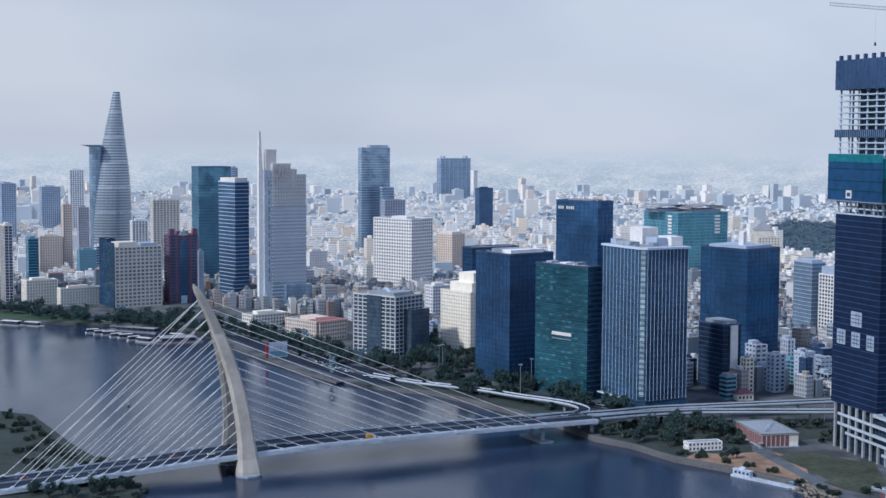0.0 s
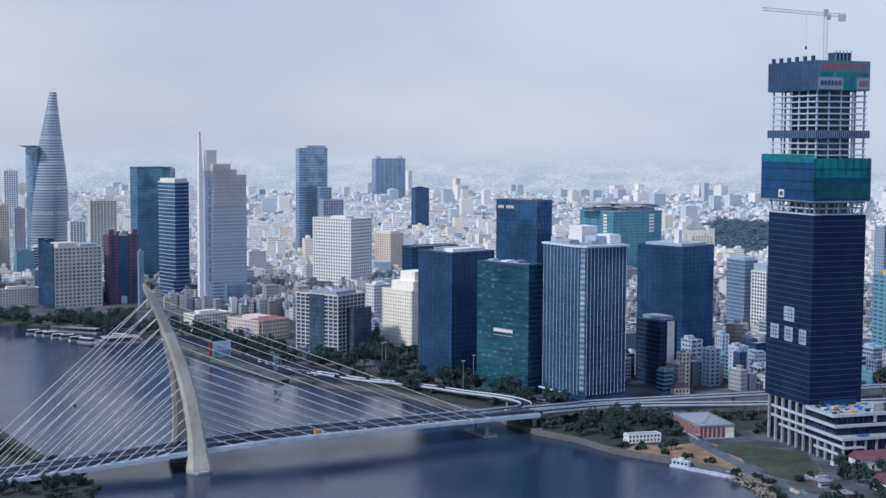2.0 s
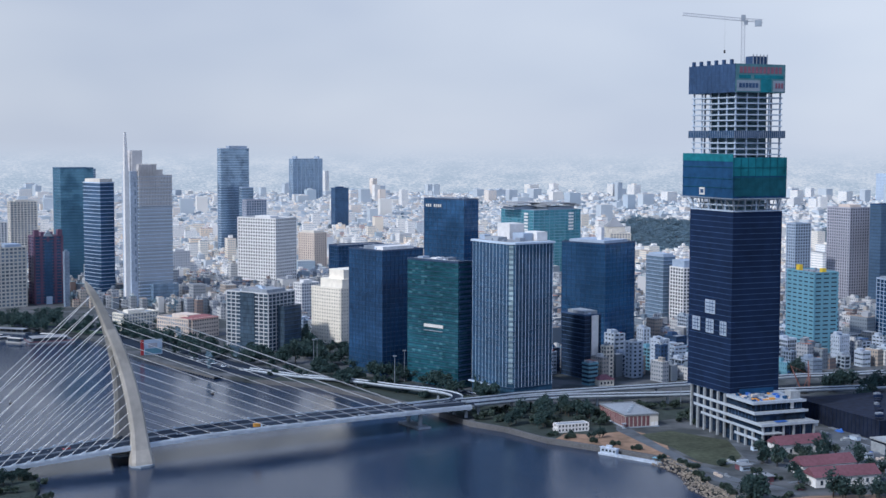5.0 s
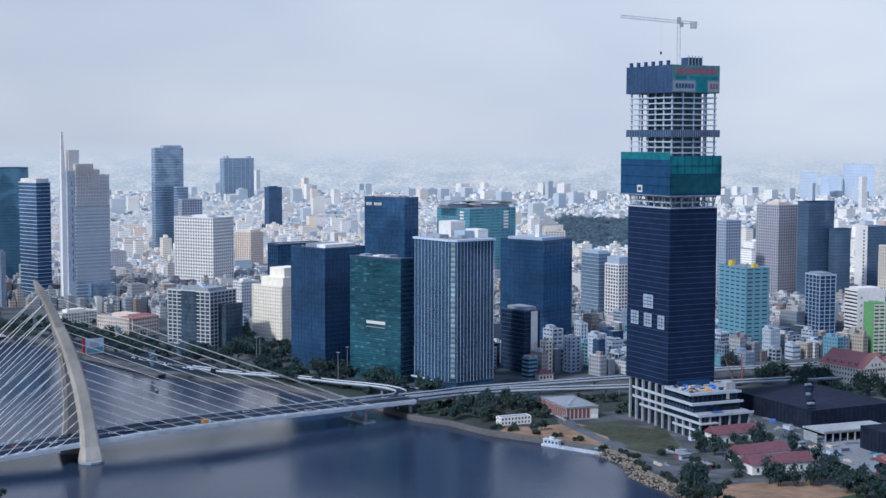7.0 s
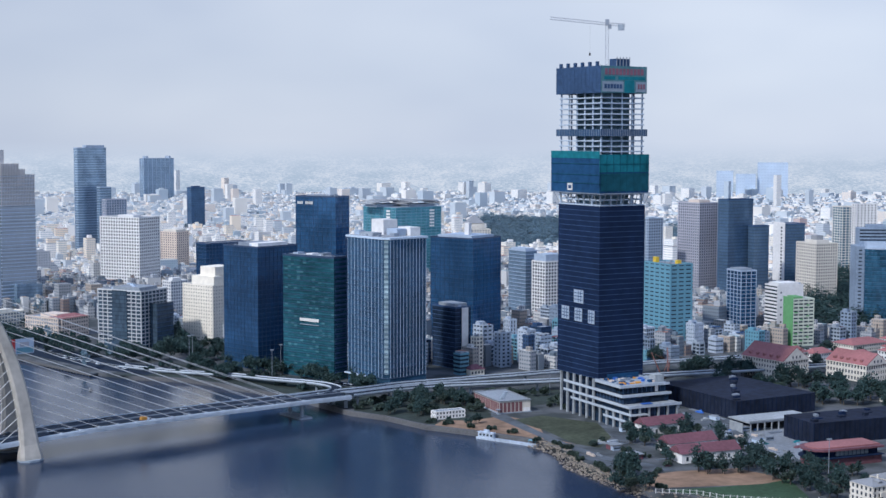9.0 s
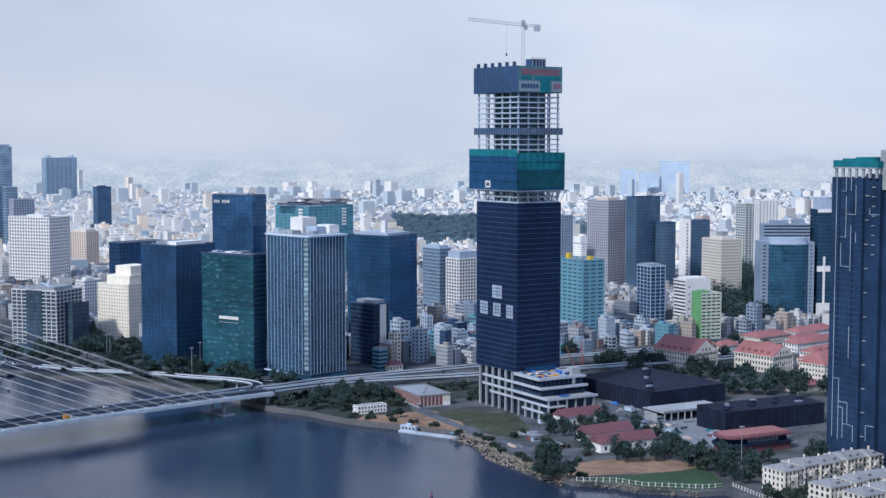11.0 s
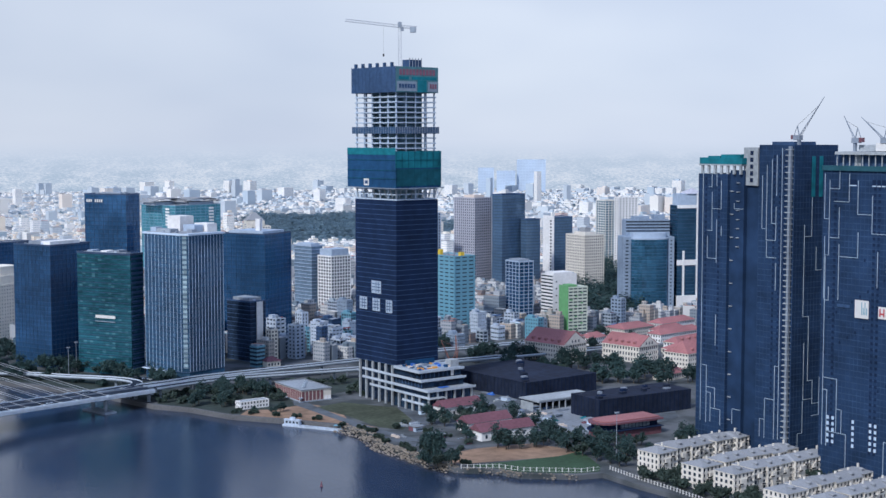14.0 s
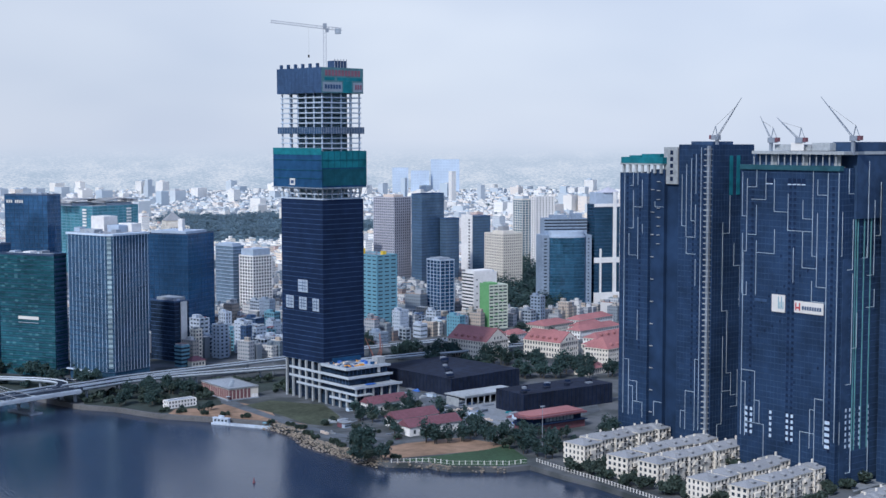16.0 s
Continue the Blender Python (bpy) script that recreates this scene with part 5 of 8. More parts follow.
tower_block("hotel", "white stepped hotel with small square windows", 25.3, 1296.5, 130, 37.2, 41.5, 56.5, G["window"], M["lit_cream"], 3.4, 2.0, 3.4, 2.3, 0.4, plant=((0.1, 0.05, 0.95, 0.8, 9, "lit_cream"), (0.2, 0.1, 0.85, 0.6, 18, "lit_cream")), category="hotel")
tower_block("apartment_tower", "tan apartment tower with white corner bands", 12.5, 1950.0, 135, 24.6, 29.9, 65.9, G["window"], M["tan_wall"], 3.3, 1.5, 4.0, 2.2, 0.4, plant=((0.1, 0.1, 0.9, 0.9, 4, "cream_wall"),), category="apartment building")
tower_block("skyscraper", "blue glass tower with thin pale horizontal bands", -244.2, 1662.1, 130, 19.0, 36.0, 146.0, G["blue_hazed"], M["fin"], 4.4, 0.55, 0, 0, 0.5, plant=((0.05, 0.05, 0.95, 0.95, 5, "cream_wall"),), category="skyscraper")
# teal glass paled by mixing the haze into its colour
G["teal_hazed"] = glass_wall("hazed_teal_glass", (0.11, 0.25, 0.36), metal=0.45, spread=0.2)
tower_block("skyscraper", "tall plain teal glass tower", -318.1, 1842.7, 117, 44.5, 29.9, 159.4, G["teal_hazed"], M["teal_line"], 4.2, 0.3, 0, 0, 0.15, category="skyscraper")
rh = tower_block("hotel", "cream riverside hotel with rows of windows and a dark glass side", -373.9, 1610.6, 125, 56.5, 29.0, 72.0, G["window_hazed"], M["cream_wall"], 4.3, 1.7, 5.2, 1.5, 0.8, plant=((0.1, 0.1, 0.5, 0.9, 6, "cream_wall"), (0.6, 0.2, 0.95, 0.9, 4, "grey_wall")), category="hotel")
part("glass_side", Build().box(-1.6, -1.0, 0, -0.9, 30.0, 75), G["deep"], rh, "dark blue glass side")
tower_block("glass_tower", "dark glass slab beside the riverside hotel", -388.0, 1632.0, 125, 10, 24.0, 80.0, G["navy"], M["net_dark"], 3.6, 0.3, 0, 0, 0.15)
mt = tower_block("office_tower", "maroon stone and blue glass office tower with a pointed crest", -320.9, 1659.3, 117, 33.5, 19.0, 83.0, G["blue_hazed"], M["maroon_wall"], 3.6, 1.0, 8.0, 3.0, 0.4, plant=((0.3, 0.2, 0.7, 0.8, 5, "maroon_wall"),))
part("glass_strip", Build().box(12, -1.0, 8, 21, -0.5, 74), G["blue_hazed"], mt, "blue glass centre strip")
part("crest", Build().quad((11, -1.0, 80), (22.5, -1.0, 80), (16.7, -1.0, 88)).quad((11, 4.0, 80), (16.7, 4.0, 88), (22.5, 4.0, 80)).quad((11, -1.0, 80), (16.7, -1.0, 88), (16.7, 4.0, 88), (11, 4.0, 80)).quad((22.5, -1.0, 80), (22.5, 4.0, 80), (16.7, 4.0, 88), (16.7, -1.0, 88)), G["pale"], mt, "pale pointed glass crest")
part("entrance_arch", Build().box(13, -2.5, 0, 20, -0.4, 9), M["fin"], mt)
for k in (0.0, 28.0):
    part("corner_block", Build().box(k, -0.8, 80, k + 5.5, 5, 88), M["maroon_wall"], mt)
tower_block("skyscraper", "blue-grey glass slab tower far off", -132.7, 2306.2, 117, 50.7, 14, 182.0, G["grey"], M["grey_wall"], 4.2, 0.5, 0, 0, 0.2, plant=((0.3, 0.1, 0.95, 0.9, 5, "grey_wall"),), category="skyscraper")
tower_block("office_tower", "lower glass wing of a far slab tower", -97.8, 2287.9, 117, 20.2, 11.0, 118.4, G["grey"], M["grey_wall"], 4.2, 0.5, 0, 0, 0.2)
tower_block("office_tower", "grey-brown office tower far off", -84, 2050, 117, 32, 14, 108.4, G["grey"], M["pink_wall"], 3.8, 0.9, 4, 1.0, 0.3)
tower_block("skyscraper", "grey-blue tower under construction on the skyline", -6.9, 4300.0, 117, 101.3, 25, 136.7, G["grey"], M["grey_wall"], 5.0, 0.8, 14, 1.5, 0.5, plant=((0.1, 0, 0.15, 1, 8, "grey_wall"), (0.85, 0, 0.9, 1, 8, "grey_wall")), category="skyscraper")
tower_block("office_tower", "pale teal tower with dark horizontal window slots", 436.3, 1153.5, 105, 24.5, 41.0, 82.4, G["window"], M["teal_wall"], 3.7, 2.6, 8.2, 2.4, 0.35, plant=((0.05, 0.6, 0.2, 0.72, 6, "yellow"), (0.45, 0.1, 0.62, 0.2, 4.0, "yellow")))
tower_block("apartment_tower", "pinkish concrete apartment tower", 621.4, 1528.9, 112, 30.0, 36.3, 121.0, G["window"], M["pink_wall"], 3.4, 1.3, 3.6, 1.6, 0.5, plant=((0.2, 0.2, 0.8, 0.7, 4, "tan_wall"),), category="apartment building")
tower_block("office_tower", "plain dark blue-grey office tower", 644.3, 1496.2, 112, 42.0, 17.3, 126.3, G["slate"], M["net_sheet"], 3.8, 0.4, 0, 0, 0.15)
tower_block("office_tower", "lower dark wing of an office tower", 676.0, 1492.5, 100, 21.4, 12, 95.0, G["slate"], M["net_sheet"], 3.8, 0.4, 0, 0, 0.15)
tower_block("office_tower", "slim navy tower with a pale frame grid", 529.8, 1204.7, 100, 17.4, 23.8, 70.2, G["navy"], M["grey_wall"], 3.7, 0.5, 6, 0.5, 0.4, plant=((0.1, 0.2, 0.9, 0.9, 2.5, "steel_grey"),))
wo = tower_block("office_tower", "white office block with dark window bands, blank end wall", 563.5, 1194.7, 100, 29.5, 20.0, 56.0, G["window"], M["white_wall"], 3.6, 1.9, 0, 0, 0.4, plant=((0.1, 0.1, 0.9, 0.9, 3, "white_wall"),))
part("end_wall", Build().box(-0.6, -0.75, 0, 30.0, -0.38, 54.4), M["white_wall"], wo, "blank white end wall")
for k in range(5):
    part("small_window", Build().box(3.0, -0.85, 46 - k * 7.2, 4.6, -0.74, 47.6 - k * 7.2), G["window"], wo)
lm = tower_block("apartment_tower", "lime green and white narrow apartment block", 560.7, 1154.7, 95, 22.0, 16.4, 47.2, G["window"], M["lime_pale"], 3.4, 1.9, 5.0, 0.9, 0.4, plant=((0.1, 0.1, 0.5, 0.9, 3, "lime_wall"),), category="apartment building")
part("green_wall", Build().box(-0.8, -0.6, 0, -0.38, 16.8, 46.5), M["lime_wall"], lm, "blank lime green side wall")
for k in range(12):
    part("green_panel", Build().box((1.0, 7.5, 14.0)[k % 3], -0.75, 1.0 + k * 3.4, (4.5, 10.0, 17.0)[k % 3], -0.4, 2.2 + k * 3.4), M["lime_wall"], lm)
tower_block("hotel", "cream hotel with a stepped crown and small windows", 722.0, 1424.0, 100, 29.4, 37.0, 78.0, G["window"], M["cream_wall"], 3.5, 1.5, 3.4, 1.7, 0.4, plant=((0.2, 0.2, 0.8, 0.8, 4, "cream_wall"), (0.35, 0.35, 0.65, 0.65, 9, "roof_slate")), category="hotel")
ft = tower_block("office_tower", "dark blue glass tower with white frame and pyramid roof", 739.1, 1239.7, 84, 31.0, 20.0, 123.0, G["deep"], M["mullion"], 4.0, 0.3, 0, 0, 0.15, parapet=0.3)
part("frame_strip", Build().box(22.5, -1.6, 0, 26.5, -0.2, 134), M["white_wall"], ft, "white vertical frame strip")
part("frame_strip", Build().box(6.0, -1.8, 0, 8.0, -0.2, 70), M["white_wall"], ft)
part("frame_band", Build().box(-0.8, -1.2, 54, 31, -0.2, 60), M["white_wall"], ft, "white balcony band")
part("frame_band", Build().box(-0.8, -1.0, 117.0, 31, -0.2, 120.6), M["white_wall"], ft)
part("white_base", Build().box(-1.0, -2.4, 0, 32, -0.2, 20.4), M["white_wall"], ft, "white base storeys")
part("crown_storey", Build().box(2, 2, 120, 29, 18, 133), M["grey_wall"], ft)
part("pyramid_roof", Build().hip(12, 1, 31, 19, 133, 139, 0.5, 1.0), M["pink_wall"], ft, "faded pink pyramid roof")
tower_block("apartment_tower", "tall plain white apartment tower", 880.3, 1621.9, 90, 29.5, 12, 113.4, G["window"], M["white_wall"], 3.4, 1.9, 5, 3.2, 0.3, category="apartment building")
tower_block("office_tower", "teal glass tower with a cream side", 912.4, 1718.6, 95, 22.4, 24.1, 105.1, G["teal"], M["cream_wall"], 3.6, 1.1, 6, 1.2, 0.3)
dw = tower_block("office_tower", "dark office tower with a white end wall", 756.6, 1575.2, 95, 28.4, 27.0, 91.6, G["slate"], M["net_sheet"], 3.8, 0.5, 0, 0, 0.2)
part("end_wall", Build().box(-1.0, -0.4, 0, -0.25, 27.4, 91.0), M["white_wall"], dw, "white end wall with a strip of windows")
for k in range(18):
    part("strip_window", Build().box(-1.1, 5.0, 10 + k * 4.3, -0.98, 8.5, 12.2 + k * 4.3), G["window"], dw)
tower_block("office_tower", "grey-blue glass office block", 357.5, 1366.6, 112, 15.2, 29.7, 79.9, G["grey"], M["grey_wall"], 3.8, 0.5, 0, 0, 0.2, plant=((0.1, 0.1, 0.9, 0.9, 3, "grey_wall"),))
tower_block("apartment_tower", "white-framed apartment tower with a dark crown", 371.8, 1341.6, 112, 26.6, 21.9, 70.0, G["window"], M["white_wall"], 3.5, 1.2, 4, 1.2, 0.5, plant=((0.05, 0.05, 0.95, 0.95, 8, "grey_wall"),), category="apartment building")
tower_block("apartment_tower", "grey concrete apartment tower", 550.5, 1513.2, 112, 22.8, 14, 104.0, G["window"], M["grey_wall"], 3.5, 1.4, 4, 1.5, 0.4, category="apartment building")
LEFT = [("office_tower", "dark glass office tower by the river", -518.3, 1671.5, 117, 9.1, 30.6, 92.6, "navy", "cream_wall", 0.5, 4, 0.6),
        ("office_tower", "green glass office block", -506.6, 1727.2, 117, 12.2, 18.1, 73.1, "teal", "teal_wall", 0.6, 0, 0),
        ("hotel", "tan hotel with a dark centre strip", -545.6, 1914.0, 117, 29.7, 14.2, 62.3, "window", "tan_wall", 1.5, 3.2, 1.6),
        ("office_tower", "pale green office block", -488.1, 1899.0, 117, 22.1, 12.7, 45.2, "window", "teal_wall", 1.6, 3.2, 1.6),
        ("office_tower", "blue glass office block", -468.9, 1913.9, 117, 14, 12, 50.1, "blue", "white_wall", 0.8, 0, 0),
        ("hotel", "cream colonial riverside hotel", -483.3, 1637.9, 125, 36.5, 17.1, 30.4, "window", "lit_cream", 1.4, 3.4, 1.5),
        ("office_block", "low cream riverside block", -440.9, 1626.9, 125, 48, 10.7, 22.6, "window", "lit_cream", 1.4, 3.4, 1.6),
        ("apartment_tower", "grey tower on the skyline", -772.8, 2482.5, 117, 24.1, 28.4, 114.5, "grey", "grey_wall", 1.2, 4, 1.4),
        ("apartment_tower", "grey tower on the skyline", -789.4, 2790.5, 117, 35.2, 22.2, 98.2, "grey", "grey_wall", 1.2, 4, 1.4),
        ("apartment_tower", "white tower on the skyline", -686.6, 2611.2, 117, 24.9, 14.3, 135.9, "grey", "white_wall", 1.2, 4, 1.4),
        ]
LEFT_B = [("office_tower", "cream framed office block", -441.0, 2155.4, 117, 40.6, 14, 101.7, "window", "cream_wall", 1.3, 5, 1.6),
        ("office_tower", "white office block with dark bays", -428.6, 1953.5, 117, 21.4, 12, 82.2, "window", "white_wall", 0.8, 4, 1.6),
        ("apartment_tower", "slim beige apartment tower", -518.0, 1931.8, 117, 11.5, 10.8, 105.1, "window", "tan_wall", 1.4, 3, 1.4),
        ("apartment_tower", "faded pink apartment tower", -548.3, 2130.6, 117, 15.3, 10, 91.0, "window", "pink_wall", 1.4, 3, 1.4),
        ("office_tower", "grey tower behind the glass towers", -339.1, 2274.9, 117, 10.0, 10, 148.8, "grey", "grey_wall", 0.8, 0, 0),
        ("lift_tower", "narrow cylindrical grey service tower", -282.4, 1635.8, 117, 5.0, 5.0, 66.0, "window", "dusky_wall", 2.5, 2, 1.4),
        ("office_block", "plain white block of five storeys", -178.4, 1891.6, 125, 26.2, 14, 45.7, "window", "white_wall", 1.9, 4, 2.4),
        ("office_block", "white block with blue windows", -10.2, 1440.8, 125, 21.8, 14, 47.5, "blue", "white_wall", 1.4, 3.2, 1.4),
        ("office_tower", "small blue glass tower", 74.1, 2899.1, 117, 31.8, 18, 96.4, "blue", "net_sheet", 0.5, 0, 0),
        ("office_block", "cream low block with balconies by the quay", -191.3, 1413.9, 130, 42.3, 18.4, 20.0, "window", "lit_cream", 1.3, 3.4, 1.2),
        ("office_block", "red and cream low block by the quay", -121.6, 1350.9, 135, 35.1, 46.2, 21.7, "window", "tan_wall", 1.3, 3.4, 1.4)]
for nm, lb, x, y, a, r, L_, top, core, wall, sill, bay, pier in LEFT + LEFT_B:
    # down-river blocks swap to the glass that has haze in its colour
    core = {"window": "window_hazed", "navy": "blue_hazed", "blue": "blue_hazed"}.get(core, core)
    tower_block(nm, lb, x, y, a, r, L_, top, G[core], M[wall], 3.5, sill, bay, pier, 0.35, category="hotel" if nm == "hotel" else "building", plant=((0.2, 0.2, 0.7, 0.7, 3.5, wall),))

ob = tower_block("spired_block", "cream apartment block with gables and a pointed grey roof", 390.5, 1748.0, 90, 26, 45.5, 78.0, G["window_hazed"], M["cream_wall"], 3.4, 1.4, 3.6, 1.8, 0.35, category="building")
part("side_wing", Build().box(0, 22, 75, 24, 43, 82).box(3, 24, 82, 21, 42, 82.6), M["cream_wall"], ob)
part("arched_window", Build().box(-0.3, 27, 66, 0, 38, 77), G["window_hazed"], ob)
part("pointed_roof", Build().hip(1, 23, 23, 42, 82.6, 93.5, 0.8, 1.0), M["roof_slate"], ob, "pointed grey roof")
part("stair_gable", Build().box(2, 3, 75, 12, 9, 81).box(2, 13, 75, 12, 18, 80), M["cream_wall"], ob)

TOWN = [("town_house", "tall narrow cream house with rows of small windows", 234.9, 1086.6, 117, 7.1, 6.3, 29.7, "window", "lit_cream", 1.4, 3.0, 1.4),
        ("town_house", "grey town block with a plain stair wall", 257.7, 1089.3, 117, 10.5, 9.3, 32.3, "window", "grey_wall", 1.6, 4.5, 2.6),
        ("town_house", "light blue town house with dark windows", 280.4, 1085.7, 117, 6.8, 6.1, 29.9, "window", "net_sheet", 1.4, 3.2, 1.5),
        ("town_house", "teal and white striped corner house", 214.4, 1058.7, 117, 9.2, 8.2, 19.8, "window", "teal_wall", 1.5, 0, 0),
        ("town_house", "faded ochre town house", 337.6, 1274.7, 117, 7.9, 7.0, 15.3, "window", "tan_wall", 1.4, 3.4, 1.6)]
for nm, lb, x, y, a, r, L_, top, core, wall, sill, bay, pier in TOWN:
    tower_block(nm, lb, x, y, a, r, L_, top, G[core], M[wall], 3.3, sill, bay, pier, 0.3, category="house", group="town houses", plant=((0.2, 0.2, 0.6, 0.7, 2.4, "roof_grey"),))
ob = thing("town_house", plan(222.1, 1054.2, 104), "small house with an orange-red tiled roof by the viaduct", "house", "town houses")
part("wall_shell", Build().box(0, 0, 0, 13, 11, 5.0), M["lit_cream"], ob)
part("hip_roof", Build().hip(0, 0, 13, 11, 5.0, 8.6, 0.8, 0.8), M["roof_dullred"], ob, "orange-red tiled roof")
for k in range(4):
    part("window", Build().box(1.2 + k * 3, -0.08, 1.4, 2.6 + k * 3, 0, 3.4), G["window"], ob)

# ---- the cable-stayed bridge ----
BX, BY, BDEG = -121.7, 837.9, 26.0      # middle of the deck at the pylon, and the bridge's direction
BU = Vector((math.cos(radians(BDEG)), math.sin(radians(BDEG)), 0))
BN = Vector((-BU.y, BU.x, 0))


DECK = ((-260, 3.6), (-160, 4.6), (-118, 6.4), (-62, 9.2), (-19, 11.4), (20, 13.0), (45, 13.9), (90, 14.2), (125, 14.0), (200, 13.3), (250, 12.6))


def deck_z(s):
    """The deck's height at s metres from the pylon along the bridge."""
    for (a, za), (b, zb) in zip(DECK, DECK[1:]):
        if s <= b:
            return za + (zb - za) * (max(s, a) - a) / (b - a)
    return DECK[-1][1]


def on_bridge(s, off, z):
    p = Vector((BX, BY, 0)) + s * BU + off * BN
    return Vector((p.x, p.y, z))


def swept(section, s0, s1, step, lift=0.0):
    """Sweeps a section of (offset, height over the deck) along the bridge."""
    b = Build()
    n, k = len(section), max(1, int((s1 - s0) / step))
    for i in range(k + 1):
        s = s0 + (s1 - s0) * i / k
        z = deck_z(s) + lift
        b.v += [tuple(on_bridge(s, o, z + h)) for o, h in section]
    for i in range(k):
        for j in range(n):
            a, c = i * n + j, i * n + (j + 1) % n
            b.f.append((a, a + n, c + n, c))
    b.f += [tuple(range(n)), tuple(range((k + 1) * n - 1, k * n - 1, -1))]
    return b


def bridge():
    ob = thing("cable_stayed_bridge", Matrix(), "white cable-stayed bridge with a curved leaning concrete pylon over the river", "bridge")
    S0, S1 = -260.0, 243.0
    W = 15.6
    part("girder", swept([(-W, -1.9), (-W + 2.2, -2.9), (W - 2.2, -2.9), (W, -1.9), (W, 0.0), (-W, 0.0)], S0, S1, 6), M["concrete"], ob, "grey concrete box girder")
    part("carriageway", swept([(-W + 1.2, 0.02), (-0.4, 0.02), (-0.4, 0.08), (-W + 1.2, 0.08)], S0, S1, 6), M["asphalt"], ob, "dark asphalt lanes")
    part("carriageway", swept([(0.4, 0.02), (W - 1.2, 0.02), (W - 1.2, 0.08), (0.4, 0.08)], S0, S1, 6), M["asphalt"], ob)
    for o in (-W + 1.0, -0.3, 0.3, W - 1.0):
        part("crash_barrier", swept([(o - 0.16, 0.0), (o + 0.16, 0.0), (o + 0.1, 0.8), (o - 0.1, 0.8)], S0, S1, 8), M["bridge_white"] if abs(o) > 1 else M["steel_grey"], ob)
    for o in (-W + 0.1, W - 0.1):
        part("fascia", swept([(o - 0.25, -2.3), (o + 0.25, -2.3), (o + 0.25, 0.3), (o - 0.25, 0.3)], S0, S1, 8), M["bridge_white"], ob)
    for k in range(24):
        for o in (-W + 5.5, W - 5.5):
            s = -250 + k * 20
            part("lane_mark", Build().quad(on_bridge(s, o - 0.1, deck_z(s) + 0.1), on_bridge(s + 6, o - 0.1, deck_z(s + 6) + 0.1), on_bridge(s + 6, o + 0.1, deck_z(s + 6) + 0.1), on_bridge(s, o + 0.1, deck_z(s) + 0.1)), M["sign_white"], ob)

    # the pylon: two legs that meet and lean back as one curved blade
    def centre(z, side):
        u = z / 113.0
        lean = -27.5 * u ** 2.4
        gap = 17.9 * max(0.0, 1 - (z / 86.0)) ** 0.9 if z < 86 else 0.0
        return lean, side * gap

    def blade(side):
        b = Build()
        levels = [-3, 0, 3, 10, 20, 30, 40, 50, 60, 70, 78, 86]
        for z in levels:
            s, o = centre(max(z, 0), side)
            w = 5.3 - 1.5 * min(1, max(z, 0) / 86) + (2.0 if z <= 3 else (0.8 if z <= 10 else 0))
            d = 3.2 - 1.0 * min(1, max(z, 0) / 86) + (1.2 if z <= 3 else 0)
            b.v += [tuple(on_bridge(s + a * w, o + c * d, z)) for a, c in ((-1, -0.6), (-0.7, -1), (0.7, -1), (1, -0.6), (1, 0.6), (0.7, 1), (-0.7, 1), (-1, 0.6))]
        for i in range(len(levels) - 1):
            for j in range(8):
                b.f.append((i * 8 + j, i * 8 + (j + 1) % 8, i * 8 + 8 + (j + 1) % 8, i * 8 + 8 + j))
        return b

    for side in (-1, 1):
        part("pylon_leg", blade(side), M["pylon"], ob, "curved beige concrete leg")
    b = Build()
    levels = [70, 78, 84, 90, 96, 102, 107, 110.5, 112.3, 113]
    for z in levels:
        s, _ = centre(z, 1)
        w = 4.0 - 1.8 * (z - 70) / 43
        d = 3.4 - 1.3 * (z - 70) / 43
        if z > 107:
            w *= max(0.35, 1 - ((z - 107) / 6.6) ** 2)
            d *= max(0.35, 1 - ((z - 107) / 6.6) ** 2)
        b.v += [tuple(on_bridge(s + a * w, c * d, z)) for a, c in ((-1, -0.6), (-0.7, -1), (0.7, -1), (1, -0.6), (1, 0.6), (0.7, 1), (-0.7, 1), (-1, 0.6))]
    for i in range(len(levels) - 1):
        for j in range(8):
            b.f.append((i * 8 + j, i * 8 + (j + 1) % 8, i * 8 + 8 + (j + 1) % 8, i * 8 + 8 + j))
    b.f.append(tuple(range((len(levels) - 1) * 8, len(levels) * 8)))
    part("pylon_head", b, M["pylon"], ob)
    for side in (-1, 1):
        c = on_bridge(0, side * 17.9, 0)
        part("pile_cap", Build().prism([tuple((c + 8 * math.cos(w) * BU + 7 * math.sin(w) * BN).xy) for w in [k * math.pi / 4 + 0.39 for k in range(8)]], -2, 1.2), M["concrete"], ob)
    part("cross_beam", Build().prism([tuple(on_bridge(a, c, 0).xy) for a, c in ((-3.2, -W - 1), (3.2, -W - 1), (3.2, W + 1), (-3.2, W + 1))], 5.6, 9.2), M["pylon"], ob)

    # stays, two planes of them
    for side in (-1, 1):
        for k in range(15):
            z = 23 + 81.5 * k / 14
            s0, o0 = centre(z, side)
            s1 = -(18.7 + k * 8.3)
            part("stay_cable", Build().bar(on_bridge(s0 - 1, o0, z), on_bridge(s1, side * (W - 0.6), deck_z(s1) + 0.6), 0.2), M["cable"], ob)
            part("stay_anchor", Build().prism([tuple(on_bridge(s1 + a, side * (W - 0.4) + c, 0).xy) for a, c in ((-3.6, -0.7), (1.2, -0.7), (1.2, 0.7), (-3.6, 0.7))], deck_z(s1) - 0.5, deck_z(s1) + 1.7,
                 [tuple(on_bridge(s1 + a, side * (W - 0.4) + c, 0).xy) for a, c in ((0.2, -0.4), (1.2, -0.4), (1.2, 0.4), (0.2, 0.4))]), M["bridge_white"], ob)
            s1 = 21.6 + k * 12.9
